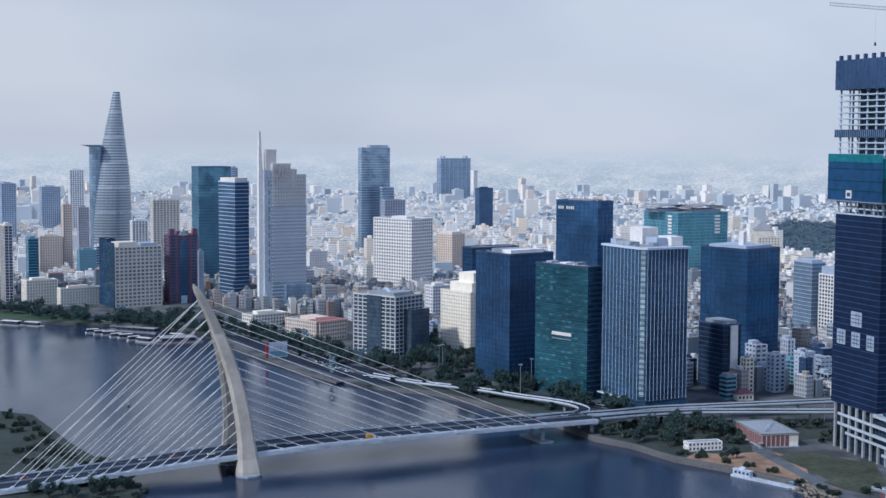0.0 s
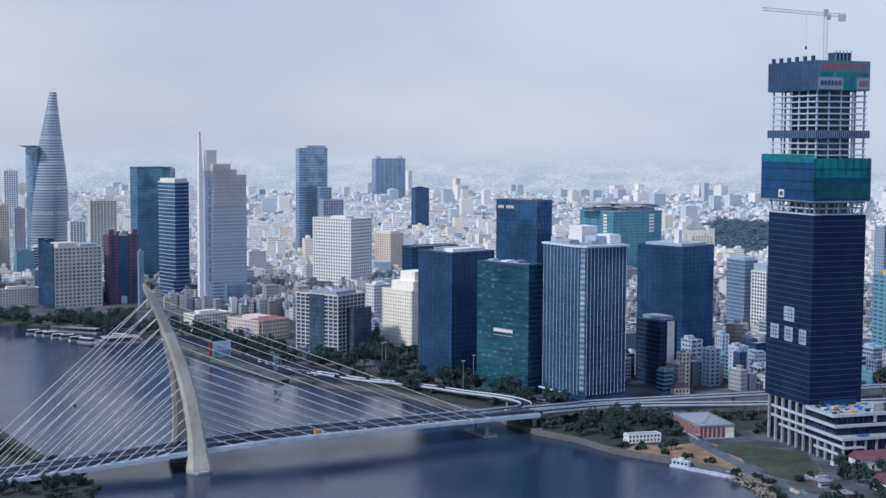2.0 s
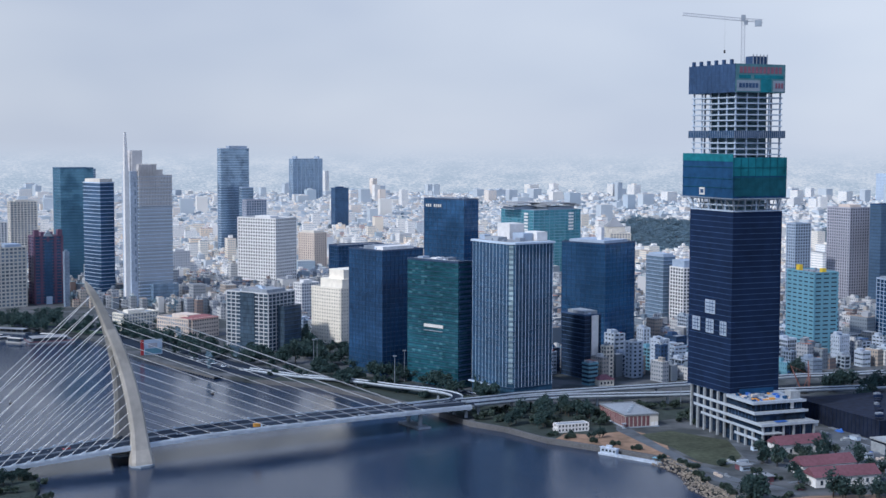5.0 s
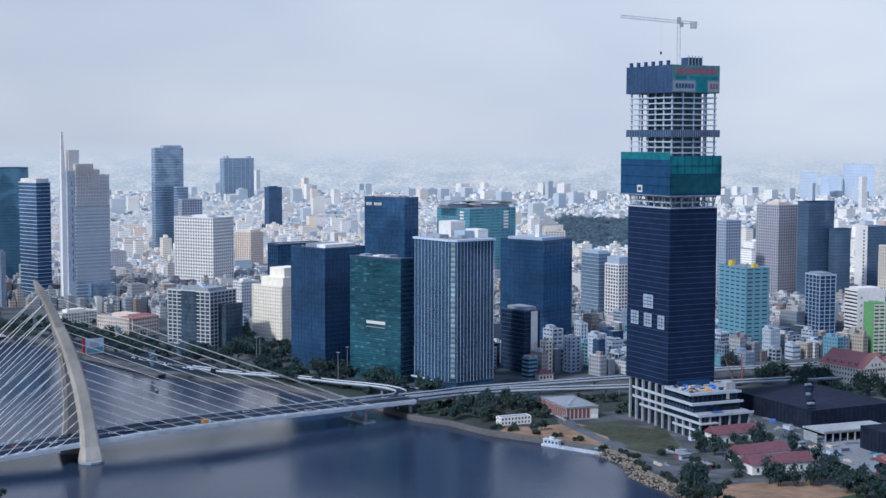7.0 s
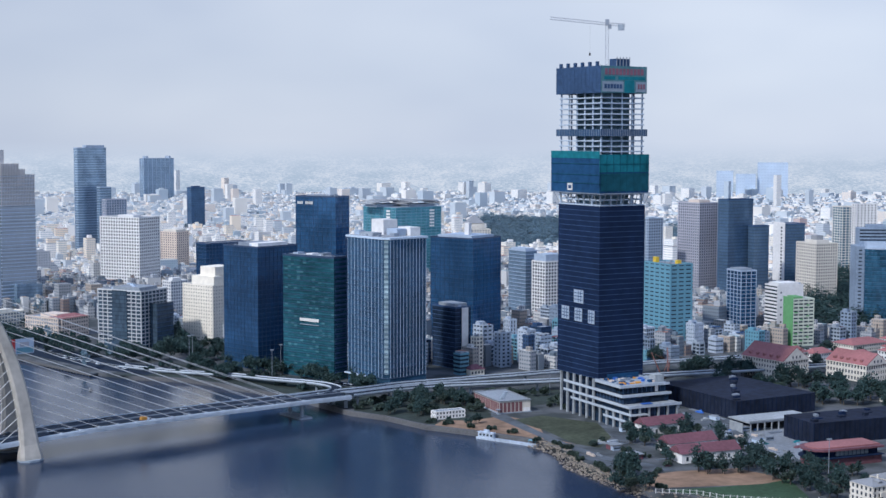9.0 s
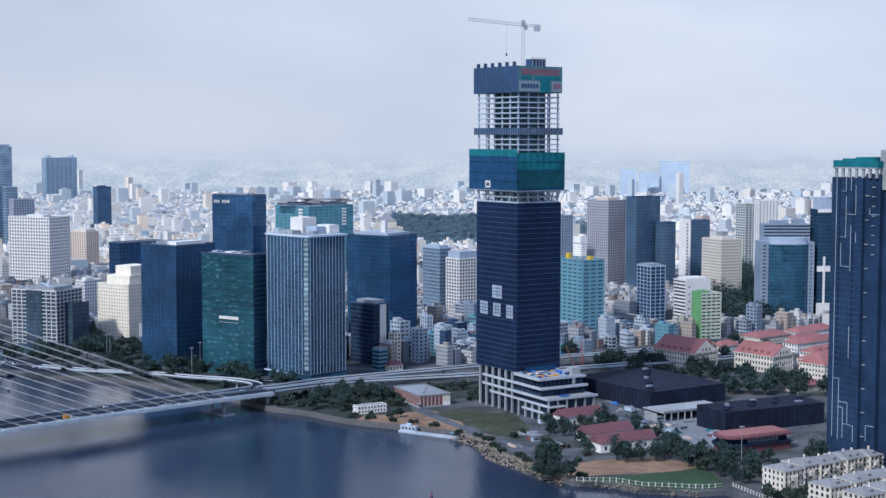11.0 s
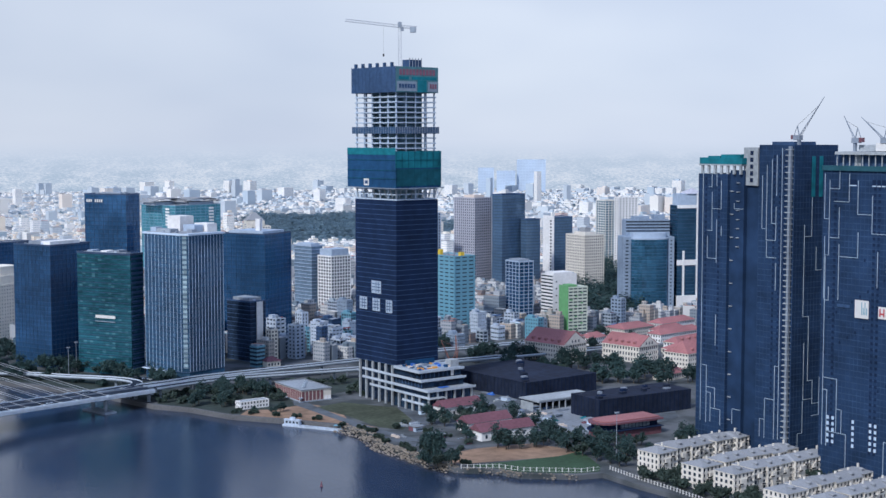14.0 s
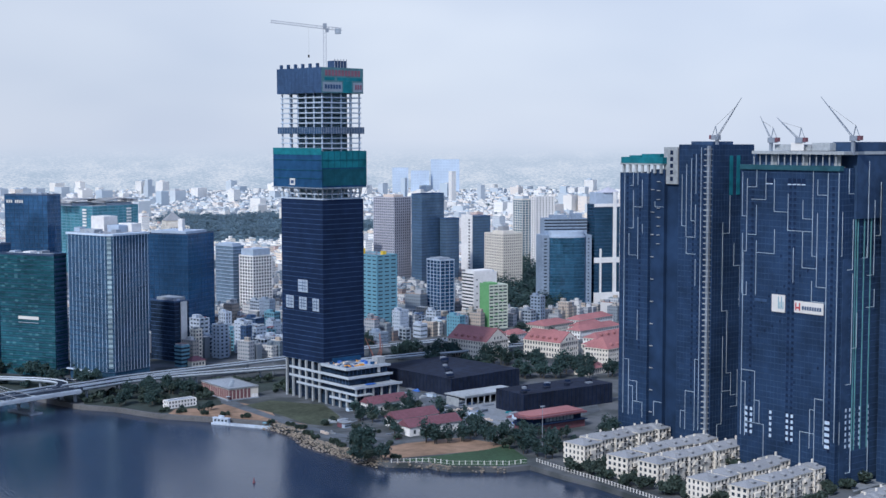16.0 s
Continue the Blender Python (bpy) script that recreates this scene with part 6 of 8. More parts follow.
            part("stay_cable", Build().bar(on_bridge(s0 + 1, o0, z), on_bridge(s1, side * (W - 0.6), deck_z(s1) + 0.6), 0.2), M["cable"], ob)
            part("stay_anchor", Build().prism([tuple(on_bridge(s1 + a, side * (W - 0.4) + c, 0).xy) for a, c in ((-0.9, -0.9), (2.6, -0.9), (2.6, 0.9), (-0.9, 0.9))], deck_z(s1) - 0.5, deck_z(s1) + 1.3,
                 [tuple(on_bridge(s1 + a, side * (W - 0.4) + c, 0).xy) for a, c in ((-0.9, -0.5), (0.2, -0.5), (0.2, 0.5), (-0.9, 0.5))]), M["bridge_white"], ob)

    # piers under the side spans and the viaduct
    for s in (205, 243, -110, -160, -210):
        top = deck_z(s) - 2.8
        for o in (-8, 8):
            c = on_bridge(s, o, 0)
            part("pier", Build().prism([tuple((c + 1.4 * math.cos(w) * BU + 1.4 * math.sin(w) * BN).xy) for w in [k * math.pi / 4 for k in range(8)]], -2, top), M["concrete"], ob)
        part("pier_cap", Build().prism([tuple(on_bridge(s + a, c, 0).xy) for a, c in ((-1.7, -11.5), (1.7, -11.5), (1.7, 11.5), (-1.7, 11.5))], top - 1.4, top + 0.2), M["concrete"], ob)
        if s == 205:
            part("pile_cap", Build().prism([tuple(on_bridge(s + a, c, 0).xy) for a, c in ((-5, -14), (5, -14), (5, 14), (-5, 14))], -2, 1.3), M["concrete"], ob)
    return ob


bridge()

FOOT += [(-470, 2022, 40), (-180, 1650, 35), (715, 1245, 35), (548, 1112, 30), (225, 1036, 24), (262, 1042, 26), (300, 1045, 24), (470, 500, 70), (430, 610, 60), (265, 880, 60)]

# ---- riverside houses, sheds and yards ----
def row_roof(R, L, z0, z1, over, hip0, hip1):
    """A low roof with its ridge along the row; hip0 and hip1 slope its two ends."""
    x0, x1, y0, y1 = -over * bool(hip0), R + over * bool(hip1), -over, L + over
    my = L / 2
    b = Build()
    b.v = [(x0, y0, z0), (x1, y0, z0), (x1, y1, z0), (x0, y1, z0), (x0 + hip0, my, z1), (x1 - hip1, my, z1)]
    b.f = [(0, 1, 5, 4), (1, 2, 5), (2, 3, 4, 5), (3, 0, 4), (3, 2, 1, 0)]
    return b


def villa(x, y, deg, R, L, h, label, hip0=0.0, hip1=0.0, bay=3.3, balconies=(0.3, 0.7)):
    """A four-storey villa: storeys with tall windows, string courses, balconies, dormers and a low slate roof."""
    ob = tower_block("villa", label, x, y, deg, R, L, 3 + h, G["window"], M["villa_wall"], 3.25, 0.6, bay, 1.65, 0.28, 0.65, parapet=0.1, category="house", group="riverside villas", roof=M["roof_slate"])
    part("hip_roof", row_roof(R, L, h + 0.12, h + 2.5, 0.8, hip0, hip1), M["roof_slate"], ob, "grey slate roof")
    part("cornice", Build().box(-0.7, -0.7, h - 0.35, R + 0.3, 0, h + 0.1).box(-0.7, 0, h - 0.35, 0, L + 0.3, h + 0.1), M["villa_wall"], ob)
    part("string_course", Build().box(-0.5, -0.5, 3.35, R + 0.3, -0.2, 3.75).box(-0.5, -0.2, 3.35, -0.2, L + 0.3, 3.75), M["villa_wall"], ob)
    for k in range(1, 4):
        u = balconies[k % 2] * R
        z = k * 3.25
        part("balcony", Build().box(u - 1.6, -1.5, z - 0.15, u + 1.6, -0.28, z + 0.05).box(u - 1.6, -1.5, z + 0.85, u + 1.6, -1.42, z + 0.95), M["villa_wall"], ob)
        part("balcony_rail", Build().box(u - 1.55, -1.48, z + 0.05, u + 1.55, -1.44, z + 0.85), M["black"], ob, "dark iron rail")
    part("porch_bay", Build().box(R * 0.32, -1.0, 0, R * 0.62, -0.26, h - 3.4), M["villa_wall"], ob)
    part("dormer", Build().box(R * 0.38, L * 0.12, h + 0.3, R * 0.56, L * 0.3, h + 2.0).hip(R * 0.38, L * 0.1, R * 0.56, L * 0.34, h + 2.0, h + 2.7, 0.2, 0.4), M["roof_slate"], ob)
    part("chimney", Build().box(R * 0.8, L * 0.55, h + 1.2, R * 0.8 + 0.9, L * 0.55 + 0.9, h + 3.5), M["villa_wall"], ob)
    return ob


rnd = random.Random(21)
ROWS = ((328.5, 594.5, 17, 82, 16, 12.8), (333.7, 556.5, 15.5, 86, 14, 12.6), (340.5, 536.0, 14.5, 80, 14, 12.8), (342.0, 490.0, 15, 71, 14, 12.6), (352.0, 470.5, 14, 67, 12, 12.6), (369.0, 413.0, 16, 80, 14, 12.4), (383.0, 393.0, 16, 80, 14, 12.4))
for rx, ry, rdeg, length, depth, h in ROWS:
    c, s = math.cos(radians(rdeg)), math.sin(radians(rdeg))
    u, k = 0.0, 0
    while u < length - 5:
        w = 15.5 if k == 0 else rnd.choice((9.0, 10.5, 12.0))
        if k == 1:
            u += rnd.uniform(1.5, 4.0)      # the end house stands free
        off = rnd.choice((-1.3, -0.4, 0.5, 1.4)) if k else -1.5
        hh = h + (rnd.choice((-0.5, 0.0, 0.0, 0.6)) if k else 0.2)
        last = u + w >= length - 5
        d_ = depth + rnd.uniform(-0.8, 1.0)
        villa(rx + u * c - off * s, ry + u * s + off * c, rdeg + 90, w, d_, hh,
              "warm white four-storey terrace villa with a grey slate roof" if k else "warm white detached end villa with a grey hipped roof", d_ / 2 if k < 2 else rnd.choice((0.0, 0.0, 3.0)), d_ / 2 if last or k == 0 else 0.0)
        u += w
        k += 1

# the red-ribbed pavilion, the white hut and the sheds near the unfinished tower
ob = thing("brick_pavilion", plan(203.5, 891.0, 100, 3.0), "flat-roofed pavilion with red brick piers and pale frame", "pavilion")
part("core", Build().box(0.3, 0.3, 0, 25, 45, 8.4), M["cream_wall"], ob)
for k in range(15):
    part("brick_panel", Build().box(0.05, 0.6 + k * 2.98, 0.9, 0.3, 2.7 + k * 2.98, 7.8), M["brick_red"], ob)
for k in range(6):
    part("brick_panel", Build().box(0.6 + k * 3.1, 0.05, 0.9, 2.8 + k * 3.1, 0.3, 7.8), M["brick_red"], ob)
for k in range(2):
    part("roller_door", Build().box(19.4 + k * 2.9, 0.05, 0.0, 21.8 + k * 2.9, 0.3, 3.4), M["white_wall"], ob, "white roller door")
part("plinth", Build().box(-0.6, -0.6, 0, 25.5, 0.05, 0.7).box(-0.6, 0.05, 0, 0.05, 45.5, 0.7), M["concrete"], ob)
par = Build().box(-0.3, -0.3, 8.4, 25.3, 0.3, 9.3).box(-0.3, 44.7, 8.4, 25.3, 45.3, 9.3).box(-0.3, 0.3, 8.4, 0.3, 44.7, 9.3).box(24.7, 0.3, 8.4, 25.3, 44.7, 9.3)
part("parapet", par, M["paving"], ob)
part("roof", Build().box(0.3, 0.3, 8.4, 24.7, 44.7, 8.6), M["roof_grey"], ob)
for k in range(4):
    part("roof_box", Build().box(6 + k * 4.2, 9 + 7 * k, 8.6, 8.4 + k * 4.2, 12 + 7 * k, 9.6), M["concrete"], ob)
part("entrance_porch", Build().box(-2.2, -2.2, 0, 0.6, 0.6, 0.3).box(-2.0, -2.0, 0.3, -1.6, -1.6, 3.2).box(-2.2, -2.2, 3.2, 0.6, 0.6, 3.6), M["concrete"], ob)
ob = tower_block("white_hut", "small white two-storey site hut with dark windows", 155.0, 879.5, 104, 22.5, 7, 8.4, G["window"], M["white_wall"], 2.7, 0.9, 2.4, 1.2, 0.2, 0.3, parapet=0.4, category="hut")
for x, y, d, r, L_, h, roof, lb in ((272, 717, 99, 41, 14, 6, "roof_dullred", "long shed with a rusty red gabled roof"), (275, 745, 103, 36, 13, 6, "roof_dullred", "long shed with a faded red gabled roof"),
                                    (279, 797, 104, 33, 13, 7, "roof_dullred", "old hall with a dark red gabled roof")):
    ob = thing("shed", plan(x, y, d), lb, "shed", "old sheds")
    part("wall_shell", Build().box(0, 0, 0, r, L_, h), M["white_wall"], ob)
    part("gable_roof", Build().hip(0, 0, r, L_, h, h + 4.6, 0.8, 0.0), M[roof], ob, "red gabled roof")
    for k in range(6):
        part("window", Build().box(3 + k * r / 7, -0.1, 1.5, 4.6 + k * r / 7, 0, 4), G["window"], ob)
def round_end(x0, y0, x1, y1, n=8):
    """A plan outline with its left end rounded."""
    c, r = (y0 + y1) / 2, (y1 - y0) / 2
    return [(x0 + r - r * math.sin(math.pi * k / n), c + r * math.cos(math.pi * k / n)) for k in range(n + 1)] + [(x1, y0), (x1, y1)]


ob = thing("red_pavilion", plan(344.0, 688.0, 99, 3.0), "long pavilion with a rounded end and a dull red roof", "pavilion")
part("lower_storey", Build().prism(round_end(1, 1, 50, 23), 0, 5.0), M["roof_dullred"], ob, "dull red lower wall")
part("terrace", Build().prism(round_end(-0.5, -0.5, 51, 24), 5.0, 5.5), M["net_dark"], ob)
part("back_storey", Build().prism(round_end(3, 4, 49, 22), 5.5, 9.4), M["net_dark"], ob)
part("glazing", Build().box(18, 3.6, 5.6, 42, 4.0, 9.2), G["pale"], ob, "pale glazed side")
for k in range(9):
    part("mullion", Build().box(18 + k * 3.0, 3.4, 5.6, 18.25 + k * 3.0, 3.6, 9.2), M["net_dark"], ob)
part("roof", Build().prism(round_end(0, 0, 51, 23), 9.4, 10.6), M["roof_dullred"], ob, "dull red roof")
part("roof_rim", Build().prism(round_end(3, 3, 50, 20), 10.6, 11.3), M["roof_red"], ob)
for x, y, d, r, L_, h, lb in ((360, 834, 106.5, 73, 88, 13.5, "low basement site block wrapped in black cloth"), (374, 747, 100, 84, 32, 14.5, "long site block wrapped in black cloth")):
    ob = thing("wrapped_site_block", plan(x, y, d), lb, "site block", "wrapped site blocks")
    part("wrap", Build().box(0, 0, 0, r, L_, h), M["site_wrap"], ob)
    for k in range(int(r / 4)):
        part("scaffold_pole", Build().box(k * 4 - 0.08, -0.35, 0, k * 4 + 0.08, -0.1, h + 0.5), M["net_dark"], ob)
    for k in range(int(L_ / 4)):
        part("scaffold_pole", Build().box(-0.35, k * 4 - 0.08, 0, -0.1, k * 4 + 0.08, h + 0.5), M["net_dark"], ob)
    for k in range(12):
        w = rnd.uniform(2, 7)
        part("roof_clutter", Build().box(2 + k * r / 13, 4 + (k * 7) % (L_ - 10), h, 2 + k * r / 13 + w, 7 + (k * 7) % (L_ - 10), h + rnd.uniform(0.6, 2.2)), M[("site_wrap", "net_dark", "steel_grey", "site_wrap")[k % 4]], ob)
ob = thing("concrete_frame", plan(352.0, 796.0, 102, 3.0), "pale open concrete frame with columns on the site", "site structure")
part("deck", Build().box(0, 0, 5.5, 55, 24, 6.3), M["raw_concrete"], ob)
part("wall", Build().box(-6, -0.4, 0, -5.5, 14, 6.3), M["raw_concrete"], ob)
for k in range(10):
    part("column", Build().box(1 + k * 5.8, 0, 0, 1.7 + k * 5.8, 0.7, 5.5), M["raw_concrete"], ob)
part("deck_edge", Build().box(-0.3, -0.3, 6.3, 55, 0, 7.3), M["raw_concrete"], ob)
part("back_wall", Build().box(0, 22, 0, 55, 22.4, 5.5), M["net_dark"], ob)
def site_stack(x, y, deg, k):
    """A load on the yard: bundles of bars, pallets of block, tarped heaps or a cabin."""
    kind = k % 4
    m = pose(x, y, LAND_Z + 0.1, 0, 0, deg)
    if kind == 0:
        ob = thing("bar_bundle", m, "bundle of grey steel bars lying on the site yard", "building material", "site clutter")
        for j in range(rnd.randint(3, 5)):
            part("bar", Build().box(0, j * 0.6, 0, rnd.uniform(6, 11), j * 0.6 + 0.35, rnd.uniform(0.3, 0.9)), M["steel_grey"], ob)
    elif kind == 1:
        ob = thing("block_stack", m, "stack of pale building blocks standing on the site yard", "building material", "site clutter")
        mt_ = M[rnd.choice(("raw_concrete", "tan_wall", "paving"))]
        for j in range(rnd.randint(3, 5)):
            part("pallet_load", Build().box(j * 1.7, 0, 0, j * 1.7 + 1.3, 1.6, rnd.uniform(0.8, 1.7)), mt_, ob)
    elif kind == 2:
        w, d = rnd.uniform(3, 7), rnd.uniform(2, 4)
        solo("tarped_heap", Build().hip(0, 0, w, d, 0, rnd.uniform(0.9, 1.8), 0, 0.7), M[rnd.choice(("blue_tarp", "roof_dullred", "net_sheet", "net_green"))], "low heap of material under a tarpaulin", "building material", "site clutter", m=m)
    else:
        w, d, h = rnd.uniform(5, 9), rnd.uniform(2.4, 4), 2.6
        ob = thing("site_cabin", m, "small flat-roofed site cabin with a dark window strip", "site cabin", "site clutter")
        part("cabin_wall", Build().box(0, 0, 0, w, d, h), M[rnd.choice(("fin", "grey_wall", "concrete"))], ob)
        part("cabin_roof", Build().box(-0.2, -0.2, h, w + 0.2, d + 0.2, h + 0.15), M["roof_grey"], ob)
        part("window_strip", Build().box(0.6, -0.04, 1.0, w - 0.6, 0, 1.9), G["window"], ob)


for k in range(44):
    site_stack(rnd.uniform(318, 368), rnd.uniform(722, 818), rnd.choice((8, 14, 98, 104)), k)
for k in range(16):
    site_stack(rnd.uniform(330, 356), rnd.uniform(835, 905), rnd.choice((18, 108)), k)
for k in range(14):
    site_stack(rnd.uniform(262, 330), rnd.uniform(806, 814) + rnd.uniform(0, 3), rnd.choice((14, 18)), k + 1)
for k in range(12):
    site_stack(rnd.uniform(446, 486), rnd.uniform(492, 524), rnd.choice((12, 40, 102)), k)
for k in range(10):
    site_stack(rnd.uniform(226, 262), rnd.uniform(706, 790), rnd.choice((14, 104)), k)
for x, y, w, d in ((243.3, 760.4, 6.5, 8.0), (245.6, 731.9, 8.0, 8.0)):
    ob = thing("kiosk", plan(x, y, 104), "small brown brick kiosk with a pale flat roof", "kiosk", "kiosks by the service road")
    part("wall_shell", Build().box(0, 0, 0, w, d, 3.2), M["roof_dullred"], ob)
    part("flat_roof", Build().box(-0.7, -0.7, 3.2, w + 0.7, d + 0.7, 3.7), M["paving"], ob, "pale flat roof")
    part("door", Build().box(w * 0.4, -0.08, 0, w * 0.6, 0, 2.2), M["steel_grey"], ob)
# white floating wharf
ob = thing("floating_wharf", pose(173.2, 829.6, 0, 0, 0, -47), "white floating wharf with a small house, moored at the bank", "wharf")
part("hull", Build().box(0, -3, -0.5, 46, 1, 1.3), M["dim_white"], ob)
part("deck_house", Build().box(1, -2.2, 1.3, 13, 0.6, 4.6).box(0.6, -2.5, 4.6, 13.4, 0.9, 4.9).box(5, -1.5, 4.9, 9, 0, 6.4), M["dim_white"], ob)
for k in range(4):
    part("window", Build().box(2.2 + k * 2.8, -2.3, 2.4, 3.8 + k * 2.8, -2.2, 3.8), G["window"], ob)
part("rail", Build().box(13, -3, 2.0, 46, -2.9, 2.1).box(13, -3, 1.6, 46, -2.95, 1.68), M["dim_white"], ob)
for k in range(12):
    part("rail_post", Build().box(13 + k * 3, -3, 1.3, 13.1 + k * 3, -2.9, 2.1), M["dim_white"], ob)
part("canopy", Build().box(40, -2, 1.3, 40.2, -1.8, 3.6).box(45, -2, 1.3, 45.2, -1.8, 3.6).box(39.5, -2.4, 3.6, 45.8, 0.6, 3.8), M["teal_wall"], ob, "small green canopy")
# river fence on the point and along the villas
def fence_run(pts, gap, h, label):
    ob = thing("river_fence", Matrix(), label, "fence")
    post = Build().box(-0.22, -0.22, 0, 0.22, 0.22, h).mesh("post", M["sign_white"])
    for (x0, y0), (x1, y1) in zip(pts, pts[1:]):
        d = math.hypot(x1 - x0, y1 - y0)
        n = int(d / gap)
        for k in range(n):
            part("post", post, None, ob, at=(x0 + (x1 - x0) * k / n, y0 + (y1 - y0) * k / n, LAND_Z))
        for z in (0.5, h - 0.3):
            part("rail", Build().bar((x0, y0, LAND_Z + z), (x1, y1, LAND_Z + z), 0.07), M["sign_white"], ob)


fence_run([(231, 654), (252, 646), (262, 633), (292, 618), (304, 618)], 3.4, 2.6, "white post fence round the lawn on the point")
fence_run([(311, 618), (314, 590), (319, 560), (323, 522), (330, 440)], 2.6, 2.2, "white balustrade along the villa quay")
# french-style buildings with red roofs
def red_roof_hall(x, y, deg, R, L, h, rise, wall, label, hip=0.6):
    ob = tower_block("red_roof_building", label, x, y, deg, R, L, 3 + h, G["window"], M[wall], 4.2, 1.3, 3.0, 1.5, 0.3, 0.7, parapet=0.1, category="building", group="red-roofed buildings", roof=M["roof_red"])
    part("tile_roof", Build().hip(0, 0, R, L, h + 0.1, h + rise, 1.0, hip), M["roof_red"], ob, "red tiled roof")
    return ob


for x, y, d, r, L_, h, rise, wall, lb, hp in (
        (464, 977, 112, 30, 44, 16, 11, "cream_wall", "cream institutional building with a red tiled gabled roof", 0.0),
        (484, 1032, 112, 40, 16, 12, 5, "cream_wall", "low cream wing with a red tiled roof", 0.6),
        (526, 955, 112, 26, 40, 14, 9, "cream_wall", "cream building with a brownish red gabled roof", 0.0),
        (541, 900, 112, 54, 24, 15, 9, "pinkish", "long pinkish building with a red hipped roof", 0.7),
        (566, 955, 112, 60, 18, 9, 5, "cream_wall", "long low building with a red tiled hipped roof", 0.8),
        (592, 998, 112, 60, 16, 8, 5, "white_wall", "white building with a red tiled roof", 0.8)):
    hall = red_roof_hall(x, y, d, r, L_, h, rise, "villa_wall" if wall == "pinkish" else wall, lb, hp)
    along = L_ > r
    if hp == 0.0:
        part("gable", Build().prism([(0, -1.0), (r, -1.0), (r / 2, -1.0 - 1e-4)], h, h + 0.01).quad((-0.2, -1.08, h), (r + 0.2, -1.08, h), (r / 2, -1.08, h + rise - 0.7)), M["villa_wall"], hall, "cream gable wall")
        for g in (-1, 0, 1):
            part("gable_window", Build().box(r / 2 + g * 4.2 - 0.7, -1.2, h + 1.4, r / 2 + g * 4.2 + 0.7, -1.07, h + 3.6), G["window"], hall)
    for k in range(5):
        u = (0.14 + 0.17 * k) * max(r, L_)
        if along:
            part("dormer", Build().box(1.5, u, h + 0.6, 5.0, u + 2.2, h + 3.2).hip(1.3, u - 0.2, 5.2, u + 2.4, h + 3.2, h + 4.4, 0.1, 0.0), M["roof_red"], hall)
        else:
            part("dormer", Build().box(u, 1.5, h + 0.6, u + 2.2, 5.0, h + 3.0).hip(u - 0.2, 1.3, u + 2.4, 5.2, h + 3.0, h + 4.2, 0.1, 0.0), M["roof_red"], hall)
    part("eaves_band", Build().box(-0.9, -0.9, h - 0.6, r + 0.5, -0.3, h).box(-0.9, -0.3, h - 0.6, -0.3, L_ + 0.5, h), M["villa_wall"], hall)
for x, y, r, L_, h in ((606, 1052, 64, 16, 8), (640, 1006, 50, 18, 8), (596, 1104, 46, 26, 7), (648, 1120, 56, 18, 8), (560, 1040, 30, 14, 7), (625, 1082, 40, 14, 7), (690, 1040, 50, 16, 8), (700, 1090, 46, 18, 8), (536, 1062, 24, 14, 7), (668, 960, 50, 18, 8), (610, 930, 44, 16, 8), (560, 872, 40, 14, 8), (500, 868, 26, 12, 5)):
    red_roof_hall(x, y, 112 + (h * 7 + r) % 5 - 2, r, L_, h, 4.5, "cream_wall" if r % 4 else "white_wall", "low cream school building with a red tiled roof", 0.8)
red_roof_hall(720, 1468, 112, 60, 30, 22, 2, "maroon_wall", "maroon market hall with a dull red roof", 0.9)
red_roof_hall(-118, 1352, 135, 34, 20, 19, 3, "tan_wall", "tan block with a red roof by the quay", 0.9)


M["crane_orange"] = surface("faded_orange_paint", (0.27, 0.11, 0.085), 0.6, vary=0.2)


def crawler_crane(x, y, deg, length, rise):
    ob = thing("crawler_crane", pose(x, y, LAND_Z, 0, 0, deg), "orange crawler crane with a raised lattice boom", "crane")
    part("track", Build().box(-3.5, -2.8, 0, 3.5, -1.6, 1.3), M["black"], ob)
    part("track", Build().box(-3.5, 1.6, 0, 3.5, 2.8, 1.3), M["black"], ob)
    part("cab", Build().box(-3.5, -1.6, 1.3, 2.0, 1.6, 3.6), M["crane_orange"], ob)
    boom = Build()
    tip = Vector((length, 0, 3 + rise))
    for dy, dz in ((0.7, 0), (-0.7, 0), (0.7, 1.3), (-0.7, 1.3)):
        boom.bar((1, dy, 3 + dz), tip + Vector((0, dy * 0.3, dz * 0.3)), 0.2)
    for k in range(16):
        p, q = Vector((1, 0, 3.6)).lerp(tip, k / 16), Vector((1, 0, 3.6)).lerp(tip, (k + 1) / 16)
        boom.bar(p + Vector((0, 0.6, 0)), q + Vector((0, -0.6, 0)), 0.12).bar(p + Vector((0, -0.6, 0.6)), q + Vector((0, 0.6, 0.6)), 0.12)
    part("boom", boom, M["crane_orange"], ob)
    part("mast", Build().bar((-1, 0, 4), (-5, 0, 15), 0.3).bar((-5, 0, 15), tip, 0.1), M["crane_orange"], ob)


crawler_crane(373.0, 1010.0, 150, 9, 18)
crawler_crane(381.0, 1016.0, 80, 6, 20)

# ---- the dense city behind ----
def inside(px_, py_, poly):
    c = np.zeros(len(px_), bool)
    n = len(poly)
    for i in range(n):
        x0, y0 = poly[i]
        x1, y1 = poly[(i + 1) % n]
        if y0 != y1:
            hit = ((y0 > py_) != (y1 > py_)) & (px_ < (x1 - x0) * (py_ - y0) / (y1 - y0) + x0)
            c ^= hit
    return c


